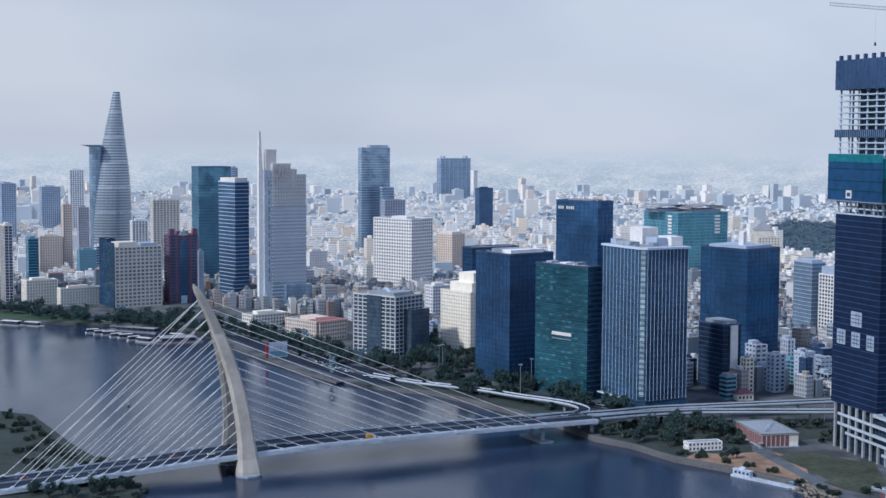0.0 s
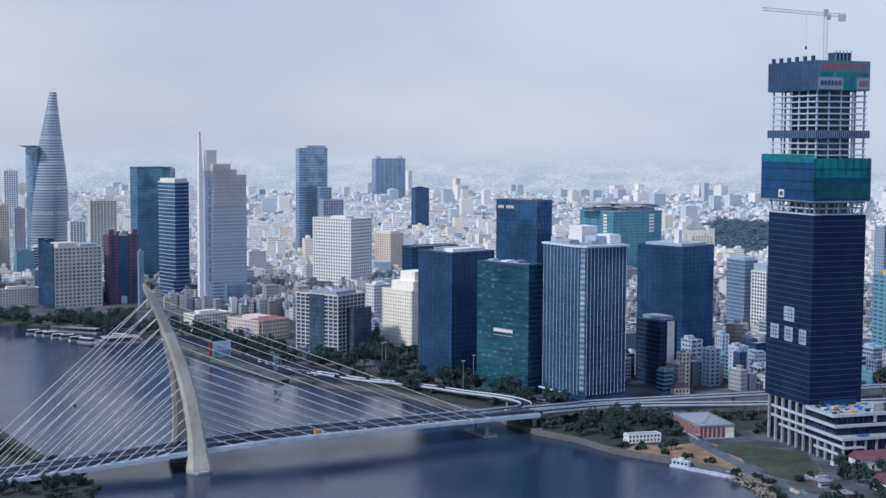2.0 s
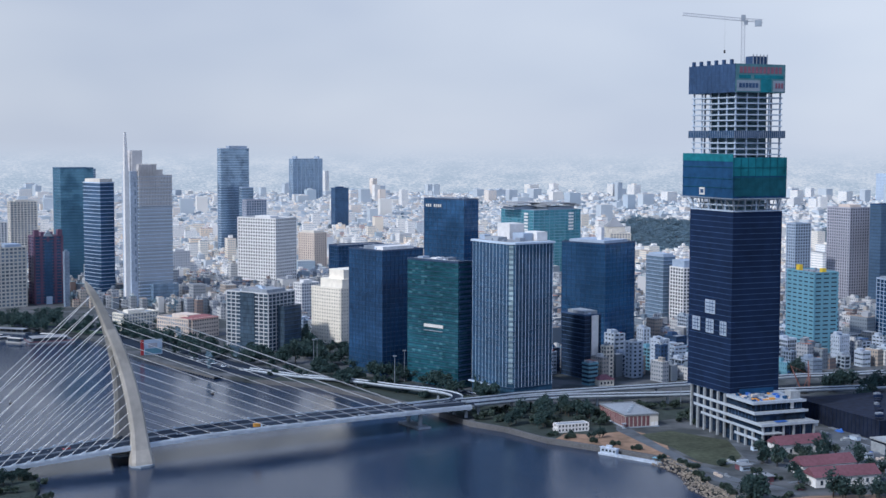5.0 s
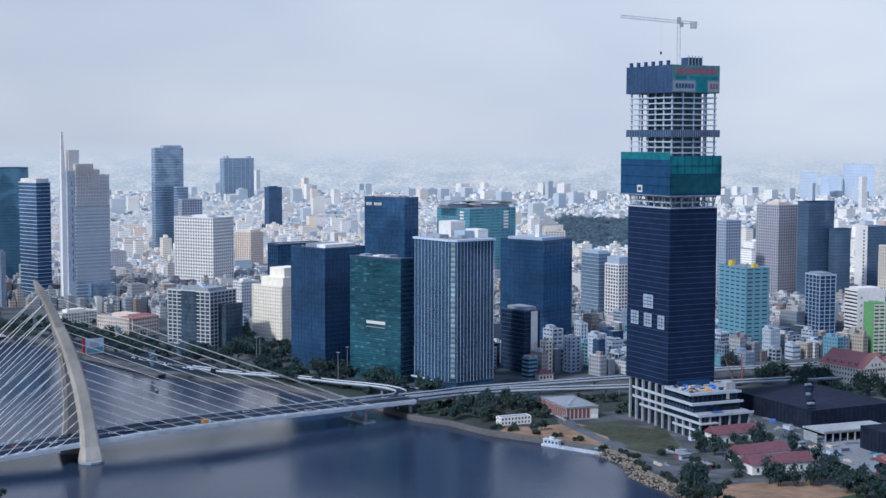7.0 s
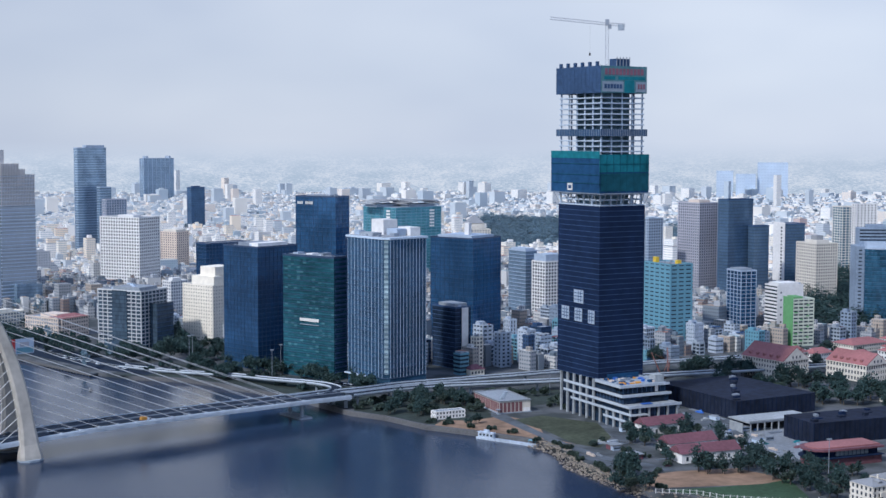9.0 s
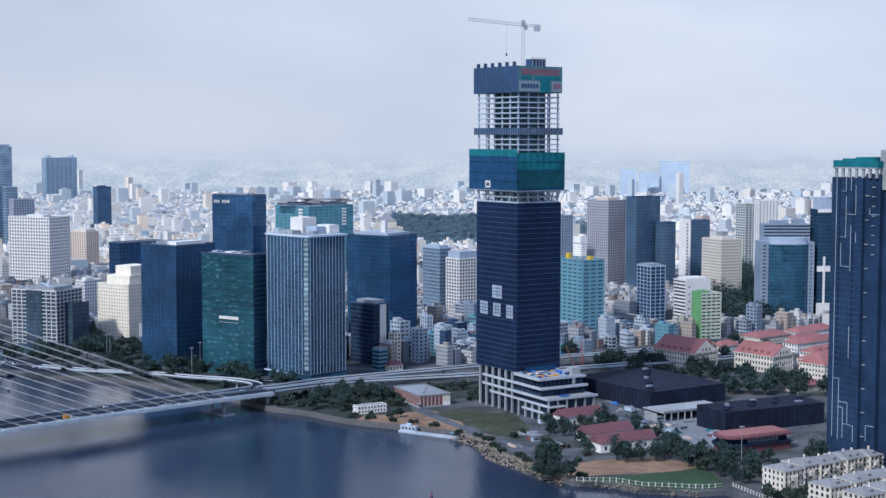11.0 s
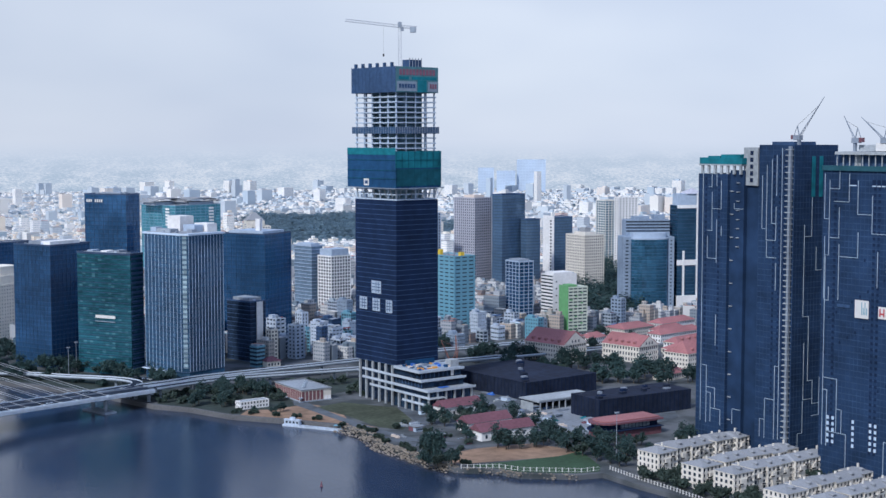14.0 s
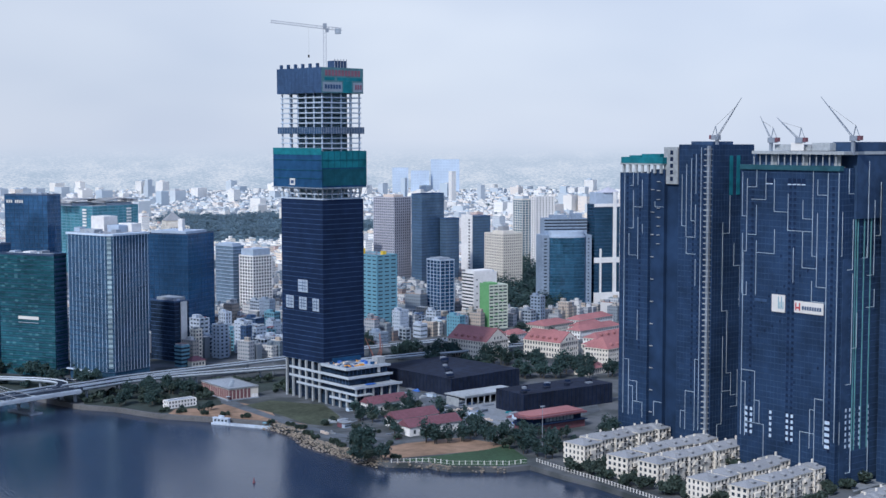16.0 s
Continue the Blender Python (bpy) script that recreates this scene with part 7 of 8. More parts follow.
LAND_POLY = CITY_BANK + [(3500, -1800), (4900, 300), (4700, 4700), (0, 4950), (-2600, 4900)]
QUAY = [(-560, 1600), (-396, 1500), (-330, 1560), (-200, 1420), (-110, 1330), (0, 1300), (60, 1150), (110, 1040), (200, 1010), (300, 1060), (390, 1090), (520, 1150), (700, 1180), (760, 1000), (560, 700), (560, 300), (300, 300), (300, 600), (200, 780), (90, 930), (-60, 1090), (-200, 1350), (-470, 1480)]
PARKS = [[(540, 2270), (730, 2240), (860, 2600), (1000, 3000), (1060, 3250), (900, 3180), (800, 3330), (690, 2980)], [(660, 1330), (770, 1380), (1000, 1780), (930, 1800), (760, 1540)], [(900, 2350), (1060, 2480), (1150, 2800), (980, 2800)], [(610, 1215), (680, 1210), (760, 1330), (770, 1400), (690, 1400), (640, 1300)]]

def house_mat(name, tones, pane):
    """House walls: a colour for each house and a grid of window openings."""
    m, n, l, b = node_mat(name)
    geo = n.new("ShaderNodeNewGeometry")
    crp = n.new("ShaderNodeValToRGB")
    crp.color_ramp.interpolation = "CONSTANT"
    while len(crp.color_ramp.elements) < len(tones):
        crp.color_ramp.elements.new(0.5)
    for e, (p, c) in zip(crp.color_ramp.elements, tones):
        e.position, e.color = p, (*c, 1)
    l.new(geo.outputs["Random Per Island"], crp.inputs["Fac"])
    # windows: a grid of openings along each wall
    sn, sp = n.new("ShaderNodeSeparateXYZ"), n.new("ShaderNodeSeparateXYZ")
    l.new(geo.outputs["Normal"], sn.inputs[0])
    l.new(geo.outputs["Position"], sp.inputs[0])


    def op(kind, a, b_=None, c=None):
        mth = n.new("ShaderNodeMath")
        mth.operation = kind
        for k, v in enumerate((a, b_, c)):
            if v is None:
                continue
            if isinstance(v, (int, float)):
                mth.inputs[k].default_value = v
            else:
                l.new(v, mth.inputs[k])
        return mth.outputs[0]


    along = op("SUBTRACT", op("MULTIPLY", sn.outputs["X"], sp.outputs["Y"]), op("MULTIPLY", sn.outputs["Y"], sp.outputs["X"]))
    shift = op("MULTIPLY", geo.outputs["Random Per Island"], 17.0)
    fu = op("FRACT", op("ADD", op("DIVIDE", along, 2.7), shift))
    fz = op("FRACT", op("DIVIDE", op("SUBTRACT", sp.outputs["Z"], 3.0), 3.4))
    win = op("MULTIPLY", op("MULTIPLY", op("GREATER_THAN", fu, 0.30), op("LESS_THAN", fu, 0.78)), op("MULTIPLY", op("GREATER_THAN", fz, 0.30), op("LESS_THAN", fz, 0.74)))
    win = op("MULTIPLY", win, op("LESS_THAN", op("ABSOLUTE", sn.outputs["Z"]), 0.5))
    blank = op("GREATER_THAN", op("FRACT", op("MULTIPLY", geo.outputs["Random Per Island"], 37.0)), 0.22)
    win = op("MULTIPLY", win, blank)
    mx = n.new("ShaderNodeMix")
    mx.data_type = "RGBA"
    l.new(win, mx.inputs["Factor"])
    l.new(crp.outputs["Color"], mx.inputs["A"])
    mx.inputs["B"].default_value = (*pane, 1)
    l.new(mx.outputs["Result"], b.inputs["Base Color"])
    b.inputs["Roughness"].default_value = 0.8
    return m


# nearest walls darkened, the shade they stand in put into their tones
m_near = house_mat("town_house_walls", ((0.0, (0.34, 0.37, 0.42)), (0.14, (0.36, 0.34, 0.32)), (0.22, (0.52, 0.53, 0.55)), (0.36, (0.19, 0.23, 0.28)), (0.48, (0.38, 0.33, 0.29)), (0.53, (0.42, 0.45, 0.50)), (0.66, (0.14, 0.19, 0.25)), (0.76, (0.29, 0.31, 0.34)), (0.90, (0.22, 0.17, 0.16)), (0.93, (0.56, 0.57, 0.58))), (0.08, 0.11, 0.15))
# farther walls and panes get paler and flatter: haze put into their tones
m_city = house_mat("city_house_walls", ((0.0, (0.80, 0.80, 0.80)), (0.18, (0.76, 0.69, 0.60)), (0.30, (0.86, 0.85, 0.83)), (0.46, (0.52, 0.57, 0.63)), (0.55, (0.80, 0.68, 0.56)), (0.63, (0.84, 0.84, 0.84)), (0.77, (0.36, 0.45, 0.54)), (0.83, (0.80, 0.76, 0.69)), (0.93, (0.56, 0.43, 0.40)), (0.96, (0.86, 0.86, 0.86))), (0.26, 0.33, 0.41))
m_hazed = house_mat("hazed_house_walls", ((0.0, (0.50, 0.56, 0.62)), (0.16, (0.70, 0.69, 0.67)), (0.36, (0.76, 0.75, 0.73)), (0.50, (0.42, 0.50, 0.58)), (0.62, (0.72, 0.65, 0.59)), (0.72, (0.78, 0.77, 0.75)), (0.86, (0.46, 0.52, 0.58))), (0.42, 0.48, 0.56))


def roof_mat(name, tones):
    m, n, l, b = node_mat(name)
    geo = n.new("ShaderNodeNewGeometry")
    crp = n.new("ShaderNodeValToRGB")
    crp.color_ramp.interpolation = "CONSTANT"
    while len(crp.color_ramp.elements) < len(tones):
        crp.color_ramp.elements.new(0.5)
    for e, (p, c) in zip(crp.color_ramp.elements, tones):
        e.position, e.color = p, (*c, 1)
    l.new(geo.outputs["Random Per Island"], crp.inputs["Fac"])
    l.new(crp.outputs["Color"], b.inputs["Base Color"])
    b.inputs["Roughness"].default_value = 0.85
    return m


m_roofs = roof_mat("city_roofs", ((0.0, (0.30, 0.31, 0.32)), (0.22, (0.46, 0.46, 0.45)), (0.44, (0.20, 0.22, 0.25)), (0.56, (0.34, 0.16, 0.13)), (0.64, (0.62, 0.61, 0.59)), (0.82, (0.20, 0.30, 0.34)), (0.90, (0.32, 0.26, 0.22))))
# far roofs with the same haze mixed into their colours
m_hazed_roofs = roof_mat("hazed_roofs", ((0.0, (0.48, 0.53, 0.58)), (0.25, (0.64, 0.64, 0.63)), (0.5, (0.42, 0.48, 0.54)), (0.66, (0.58, 0.48, 0.44)), (0.74, (0.70, 0.69, 0.67))))


def boxes_mesh(name, mat, cx, cy, w, d, z0, z1, ang, roof=False):
    """Many upright boxes, or their flat tops alone, as one mesh."""
    ca, sa = np.cos(ang), np.sin(ang)
    cs = np.array([(-1, -1), (1, -1), (1, 1), (-1, 1)]) / 2
    xs = cx[:, None] + cs[:, 0] * w[:, None] * ca[:, None] - cs[:, 1] * d[:, None] * sa[:, None]
    ys = cy[:, None] + cs[:, 0] * w[:, None] * sa[:, None] + cs[:, 1] * d[:, None] * ca[:, None]
    N = len(cx)
    if roof:
        v = np.stack([xs, ys, np.repeat(z1[:, None], 4, 1)], -1).reshape(-1, 3)
        f = np.arange(4 * N).reshape(N, 4)
    else:
        lo = np.stack([xs, ys, np.repeat(z0[:, None], 4, 1)], -1)
        hi = np.stack([xs, ys, np.repeat(z1[:, None], 4, 1)], -1)
        v = np.concatenate([lo, hi], 1).reshape(-1, 3)
        q = np.array([(0, 1, 5, 4), (1, 2, 6, 5), (2, 3, 7, 6), (3, 0, 4, 7), (4, 5, 6, 7)])
        f = (np.arange(N)[:, None, None] * 8 + q).reshape(-1, 4)
    me = bpy.data.meshes.new(name)
    me.vertices.add(len(v))
    me.vertices.foreach_set("co", v.astype(np.float32).ravel())
    me.loops.add(f.size)
    me.loops.foreach_set("vertex_index", f.astype(np.int32).ravel())
    me.polygons.add(len(f))
    me.polygons.foreach_set("loop_start", np.arange(0, f.size, 4, dtype=np.int32))
    me.polygons.foreach_set("use_smooth", np.zeros(len(f), dtype=bool))
    me.update(calc_edges=True)
    me.materials.append(mat)
    return me


def infill(mat, roof_mat, name, label, r0, r1, gx, gy, seed, low, high, mid_share, mid_high, street):
    rs = np.random.RandomState(seed)
    th = radians(22)
    n_ = int(2 * r1 / min(gx, gy)) + 2
    iu, iv = np.meshgrid(np.arange(-n_, n_), np.arange(0, n_))
    iu, iv = iu.ravel(), iv.ravel()
    u, v = iu * gx, iv * gy
    u = u + np.floor(iu / street) * gx * 0.8
    v = v + np.floor(iv / 2) * gy * 0.45
    # the grain of the streets drifts from quarter to quarter
    a = th + 0.25 * np.sin(u / 700.0) * np.cos(v / 900.0)
    x = -50 + u * math.cos(th) - v * math.sin(th) + 30 * np.sin(v / 260.0)
    y = -50 + u * math.sin(th) + v * math.cos(th) + 30 * np.sin(u / 310.0)
    x, y = x + rs.uniform(-1.2, 1.2, len(x)), y + rs.uniform(-1.2, 1.2, len(x))
    d, hd = np.hypot(x + 50, y + 50), np.degrees(np.arctan2(y + 50, x + 50))
    ok = (d > r0) & (d < r1) & (hd > 38) & (hd < 116) & inside(x, y, LAND_POLY) & ~inside(x, y, QUAY)
    for p in PARKS:
        ok &= ~inside(x, y, p)
    for (x0, y0), (x1, y1) in zip(CITY_BANK[1:16], CITY_BANK[2:17]):
        t = np.clip(((x - x0) * (x1 - x0) + (y - y0) * (y1 - y0)) / ((x1 - x0) ** 2 + (y1 - y0) ** 2), 0, 1)
        ok &= np.hypot(x - x0 - t * (x1 - x0), y - y0 - t * (y1 - y0)) > 175
    for fx, fy, fr in FOOT:
        ok &= np.hypot(x - fx, y - fy) > fr + 7
    ok &= rs.uniform(size=len(x)) > 0.06
    x, y, a = x[ok], y[ok], a[ok]
    N = len(x)
    w = gx * rs.uniform(0.72, 0.99, N)
    dp = gy * rs.uniform(0.65, 0.98, N)
    h = low + (high - low) * rs.beta(1.6, 2.6, N)
    mid = rs.uniform(size=N) < mid_share
    h[mid] = rs.uniform(high, mid_high, mid.sum())
    w[mid] *= rs.uniform(1.2, 2.4, mid.sum())
    dp[mid] *= rs.uniform(1.0, 1.6, mid.sum())
    z0 = np.full(N, 3.0)
    solo(name, boxes_mesh(name, mat, x, y, w, dp, z0, z0 + h, a), None, label, "houses", kind="stuff")
    solo("house_roofs", boxes_mesh("house_roofs", roof_mat, x, y, w - 0.5, dp - 0.5, z0, z0 + h + 0.06, a, True), None, "flat grey, white and rust-red house roofs", "roofs", kind="stuff")
    k = rs.uniform(size=N) < 0.7
    o = rs.uniform(-0.22, 0.22, (N, 2))
    xs, ys = x + o[:, 0] * w * np.cos(a) - o[:, 1] * dp * np.sin(a), y + o[:, 0] * w * np.sin(a) + o[:, 1] * dp * np.cos(a)
    hs = rs.uniform(2.2, 4.5, N)
    solo("roof_huts", boxes_mesh("roof_huts", mat, xs[k], ys[k], w[k] * 0.42, dp[k] * 0.38, (z0 + h)[k], (z0 + h + hs)[k], a[k]), None, "stair heads and water tanks on the house roofs", "roof huts", kind="stuff")
    return N


def front_houses():
    """Town houses between the towers, each with its own storeys, windows and roof hut."""
    rr = random.Random(15)
    spots = []
    for x0, y0, x1, y1, count in ((150, 1085, 420, 1130, 26), (250, 1120, 420, 1180, 16), (-20, 1345, 60, 1420, 8), (430, 1100, 640, 1180, 14), (330, 1180, 560, 1300, 18)):
        for _ in range(count * 3):
            x, y = rr.uniform(x0, x1), rr.uniform(y0, y1)
            if any(math.hypot(x - a, y - b) < 13 for a, b in spots) or any(math.hypot(x - fx, y - fy) < fr + 9 for fx, fy, fr in FOOT):
                continue
            spots.append((x, y))
            if count <= 0:
                break
    for k, (x, y) in enumerate(spots[:88]):
        wall, word = rr.choice((("dim_white", "dim mottled white"), ("grey_wall", "grey"), ("dim_white", "dim mottled white"), ("dusky_wall", "blue-grey"), ("dusky_wall", "blue-grey"), ("net_sheet", "dark blue"), ("concrete", "bare concrete"), ("dim_white", "dim mottled white"), ("teal_wall", "pale teal"), ("dusky_wall", "blue-grey")))
        r, d, h = rr.uniform(4.5, 12), rr.uniform(9, 17), rr.choice((9, 12, 15, 19, 23, 29)) + rr.uniform(-1, 2)
        ob = tower_block("town_house", word + " narrow town house with a flat roof", x, y, 112 + rr.uniform(-6, 6), r, d, 3 + h, G["window"], M[wall], rr.choice((3.3, 3.6)), rr.choice((0.9, 1.3, 1.8)), rr.choice((2.4, 3.2, 4.4, 6.0)), rr.choice((0.5, 1.0, 1.6)), rr.choice((0.2, 0.45)), rr.choice((0.2, 0.5, 0.9)), parapet=rr.choice((0.3, 0.9, 1.4)), category="house", group="town houses",
                         plant=((0.1, 0.5, 0.7, 0.9, 3.0, wall),))
        if k % 3 == 0:
            part("water_tank", Build().bar((r * 0.3, d * 0.25, h + 0.1), (r * 0.3, d * 0.25, h + 2.2), 0.7, 10), M["steel_grey"], ob, "steel water tank")
        for j in range(rr.randint(1, 3)):
            u, v = rr.uniform(0.1, 0.8) * r, rr.uniform(0.05, 0.45) * d
            part("roof_clutter", Build().box(u, v, h, u + rr.uniform(0.6, 2.2), v + rr.uniform(0.6, 2.0), h + rr.uniform(0.5, 2.4)), M[rr.choice(("steel_grey", "roof_dullred", "net_blue", "concrete", "black"))], ob)
        if k % 5 == 2:
            part("roof_sheet", Build().hip(0.3, d * 0.1, r - 0.3, d * 0.5, h + 2.2, h + 3.2, 0.2, 0.0), M[rr.choice(("roof_dullred", "net_sheet", "roof_grey"))], ob, "sheet roof over a terrace")
        if k % 4 == 1:
            part("awning", Build().box(0, -1.6, 3.0, r, -0.3, 3.25), M[rr.choice(("roof_red", "blue_tarp", "net_green"))], ob)


front_houses()
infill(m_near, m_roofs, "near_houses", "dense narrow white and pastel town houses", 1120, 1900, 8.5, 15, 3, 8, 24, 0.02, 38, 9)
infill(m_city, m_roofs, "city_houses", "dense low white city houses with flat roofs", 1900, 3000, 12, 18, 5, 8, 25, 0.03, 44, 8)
infill(m_hazed, m_hazed_roofs, "far_houses", "far sprawl of houses, haze in their colours", 3000, 4880, 20, 26, 7, 7, 22, 0.02, 52, 7)


# glass and wall of the farthest towers, with distance haze put into the colour
M["hazed_glass"] = surface("far_haze_glass", (0.50, 0.55, 0.60), 0.5, vary=0.1)
M["hazed_wall"] = surface("far_haze_wall", (0.56, 0.60, 0.64), 0.8, vary=0.1)


def far_towers():
    rs = np.random.RandomState(12)
    N = 95
    d = 2300 + 2550 * rs.uniform(size=N) ** 0.7
    hd = np.radians(rs.uniform(42, 112, N))
    x, y = -50 + d * np.cos(hd), -50 + d * np.sin(hd)
    ok = inside(x, y, LAND_POLY)
    for p in PARKS:
        ok &= ~inside(x, y, p)
    x, y, d = x[ok], y[ok], d[ok]
    N = len(x)
    w, dp = rs.uniform(14, 28, N), rs.uniform(12, 22, N)
    top = 22 + 42 * rs.beta(1.5, 2.2, N) * (0.7 + 0.5 * (d > 3600))
    high = rs.uniform(size=N) < 0.22
    top[high & (d > 3300)] += rs.uniform(15, 50, (high & (d > 3300)).sum())
    a = np.full(N, radians(25)) + rs.uniform(-0.3, 0.3, N)
    solo("far_towers", boxes_mesh("far_towers", m_hazed, x, y, w, dp, np.full(N, 3.0), top, a), None, "apartment towers scattered over the far city, haze in their colours", "towers", kind="stuff")


far_towers()
for x, y, r, top, lb in ((1923, 4161, 94, 123, "broad blue-grey tower block far off, haze in its colour"), (1758, 4105, 50, 98, "grey apartment tower far off, haze in its colour"), (1815, 4085, 26, 88, "grey apartment tower far off, haze in its colour"), (1880, 4160, 32, 86, "apartment tower far off, paled by haze in its colour")):
    tower_block("far_tower", lb, x, y, 65, r, 24, top, M["hazed_glass"], M["hazed_wall"], 9.0, 3.5, 9.0, 2.0, 0.4, category="tower", group="far towers")

# ---- trees ----
def leaf_cloud(rs, count, clumps, rx, rz, size):
    """Leaf cards gathered in clumps over a lumpy crown."""
    c = rs.normal(size=(clumps, 3))
    c /= np.linalg.norm(c, axis=1)[:, None]
    c *= np.array([rx, rx, rz]) * rs.uniform(0.45, 0.95, (clumps, 1))
    pick = rs.randint(0, clumps, count)
    o = rs.normal(size=(count, 3)) * np.array([rx, rx, rz]) * 0.22
    p = c[pick] + o
    a = rs.normal(size=(count, 3))
    a /= np.linalg.norm(a, axis=1)[:, None]
    t = np.cross(a, rs.normal(size=(count, 3)))
    t /= np.linalg.norm(t, axis=1)[:, None] + 1e-9
    s = size * rs.uniform(0.6, 1.3, (count, 1))
    return np.stack([p - a * s - t * s * 0.6, p + a * s - t * s * 0.6, p + a * s + t * s * 0.6, p - a * s + t * s * 0.6], 1)


def tree_mesh(seed, h, rx):
    rs = np.random.RandomState(seed)
    q = leaf_cloud(rs, 420, 16, rx, h * 0.33, 0.62) + np.array([0, 0, h * 0.66])
    crown = mesh_of("crown", q.reshape(-1, 3).tolist(), np.arange(len(q) * 4).reshape(-1, 4).tolist(), M["leaf"] if seed % 3 else M["leaf_olive"])
    b = Build().bar((0, 0, 0), (0.2, 0.1, h * 0.55), 0.38, 7, 0.2)
    for k in range(5):
        w = k * 1.256 + seed
        b.bar((0.15, 0.1, h * (0.35 + 0.04 * k)), (rx * 0.6 * math.cos(w), rx * 0.6 * math.sin(w), h * 0.7), 0.14, 5, 0.05)
    return crown, b.mesh("trunk", M["bark"])


TREES = [tree_mesh(s, h, r) for s, h, r in ((1, 11, 4.2), (2, 13, 4.8), (3, 9, 3.8), (4, 15, 5.2), (5, 10, 4.6))]
t_rnd = random.Random(77)


def tree(x, y, scale=1.0, z=LAND_Z, group="riverside trees"):
    crown, trunk = TREES[t_rnd.randrange(len(TREES))]
    s = scale * t_rnd.uniform(0.8, 1.2)
    ob = thing("tree", pose(x, y, z, 0, 0, t_rnd.uniform(0, 360)), t_rnd.choice(("dark green broadleaf tree with an uneven crown",)), "tree", group)
    ob.scale = (s, s, s)
    part("crown", crown, None, ob)
    part("trunk", trunk, None, ob)


def thicket(name, label, points, extra, spread, h, seed, mat, z=LAND_Z):
    """A belt of trees whose crowns run together."""
    rs = np.random.RandomState(seed)
    out = []
    for x, y in points:
        for k in range(extra + 1):
            s = rs.uniform(0.7, 1.2)
            dx, dy = (rs.uniform(-spread, spread, 2) if k else (0, 0))
            out.append(leaf_cloud(rs, 230, 12, 0.42 * h * s, h * 0.33 * s, 0.75) + np.array([x + dx, y + dy, z + h * 0.6 * s]))
    q = np.concatenate(out)
    solo(name, mesh_of(name, q.reshape(-1, 3).tolist(), np.arange(len(q) * 4).reshape(-1, 4).tolist(), M[mat]), None, label, "trees", kind="stuff")


def grove(points, extra, spread, scale, z=LAND_Z, group="riverside trees"):
    for x, y in points:
        tree(x, y, scale, z, group)
        for _ in range(extra):
            tree(x + t_rnd.uniform(-spread, spread), y + t_rnd.uniform(-spread, spread), scale * t_rnd.uniform(0.7, 1.0), z, group)


thicket("bridgehead_trees", "dense dark trees round the ramps at the foot of the glass towers", [(-50, 1217), (-18, 1252), (-4, 1251), (-7, 1307), (4, 1251), (17, 1183), (28, 1215), (39, 1198), (27, 1262), (32, 1151), (20, 1080), (25, 1093), (7, 1183), (51, 1110), (60, 1106), (69, 1092), (80, 1090), (90, 1070), (40, 1165), (94, 1060), (125, 1005), (121, 1020), (-12, 1216), (-56, 1235), (46, 1128), (12, 1130), (0, 1150), (100, 1030)], 3, 8, 12, 44, "leaf")
thicket("bank_shrubs", "low shrubs and weeds along the river bank", [(206, 798), (213, 784), (217, 770), (214, 752), (214, 738), (219, 722), (222, 708), (226, 696), (230, 676), (236, 664), (150, 872), (160, 864), (172, 850), (184, 840), (196, 826), (250, 700), (244, 690), (256, 740), (250, 755), (238, 778), (246, 786), (262, 716), (288, 704), (310, 706), (330, 690)], 3, 3.5, 2.6, 46, "leaf_olive")
thicket("shore_scrub", "low dark scrub along the near river shore", [(-168, 760), (-176, 780), (-184, 800), (-196, 822), (-206, 838), (-190, 790), (-200, 806), (-214, 830), (-160, 700), (-158, 660), (-172, 720), (-180, 750), (-210, 790), (-226, 850), (-240, 870), (-222, 806), (-236, 830), (-160, 730)], 3, 6, 4.0, 47, "leaf_olive", 2.6)
thicket("ramp_garden", "dark garden trees inside the loop ramp", [(-40, 1130), (-10, 1118), (14, 1096), (40, 1068), (60, 1040), (78, 1014), (92, 985), (108, 975), (30, 1100), (60, 1076), (0, 1140), (84, 1040), (100, 1012), (50, 1088), (-26, 1150)], 2, 7, 5.5, 48, "leaf")
thicket("underbridge_scrub", "dark scrub and low trees under the bridge approach", [(112, 930), (124, 925), (135, 945), (148, 915), (160, 905), (172, 905), (186, 905), (196, 925), (210, 960), (225, 955), (240, 960), (255, 955), (262, 930), (250, 915), (262, 905), (276, 925), (180, 960), (150, 960), (128, 950), (290, 940), (305, 950), (320, 930), (330, 915)], 3, 8, 6, 45, "leaf_olive")
grove([(-11, 1283), (1, 1258), (29, 1215), (39, 1172), (51, 1169), (68, 1165), (13, 1247), (-27, 1188), (93, 1127), (104, 1100), (120, 1090), (128, 1046), (139, 1040), (5, 1181), (-15, 1325), (-26, 1322), (85, 1115)], 2, 9, 1.1)
grove([(139, 931), (150, 936), (157, 924), (170, 949), (173, 934), (182, 937), (160, 955), (128, 908), (149, 901), (182, 927)], 2, 7, 1.0)
grove([(172, 858), (161, 866), (179, 860)], 1, 4, 0.5)
grove([(226, 694), (227, 684), (229, 700)], 2, 4, 1.25)
grove([(268, 803), (266, 782), (275, 788), (292, 793), (293, 785), (304, 791), (314, 794), (212, 667), (218, 664), (224, 668), (227, 659), (274, 696), (278, 689), (286, 689), (296, 689), (303, 690), (312, 700), (311, 686), (308, 668), (316, 673), (313, 656)], 1, 4, 0.85, group="site trees")
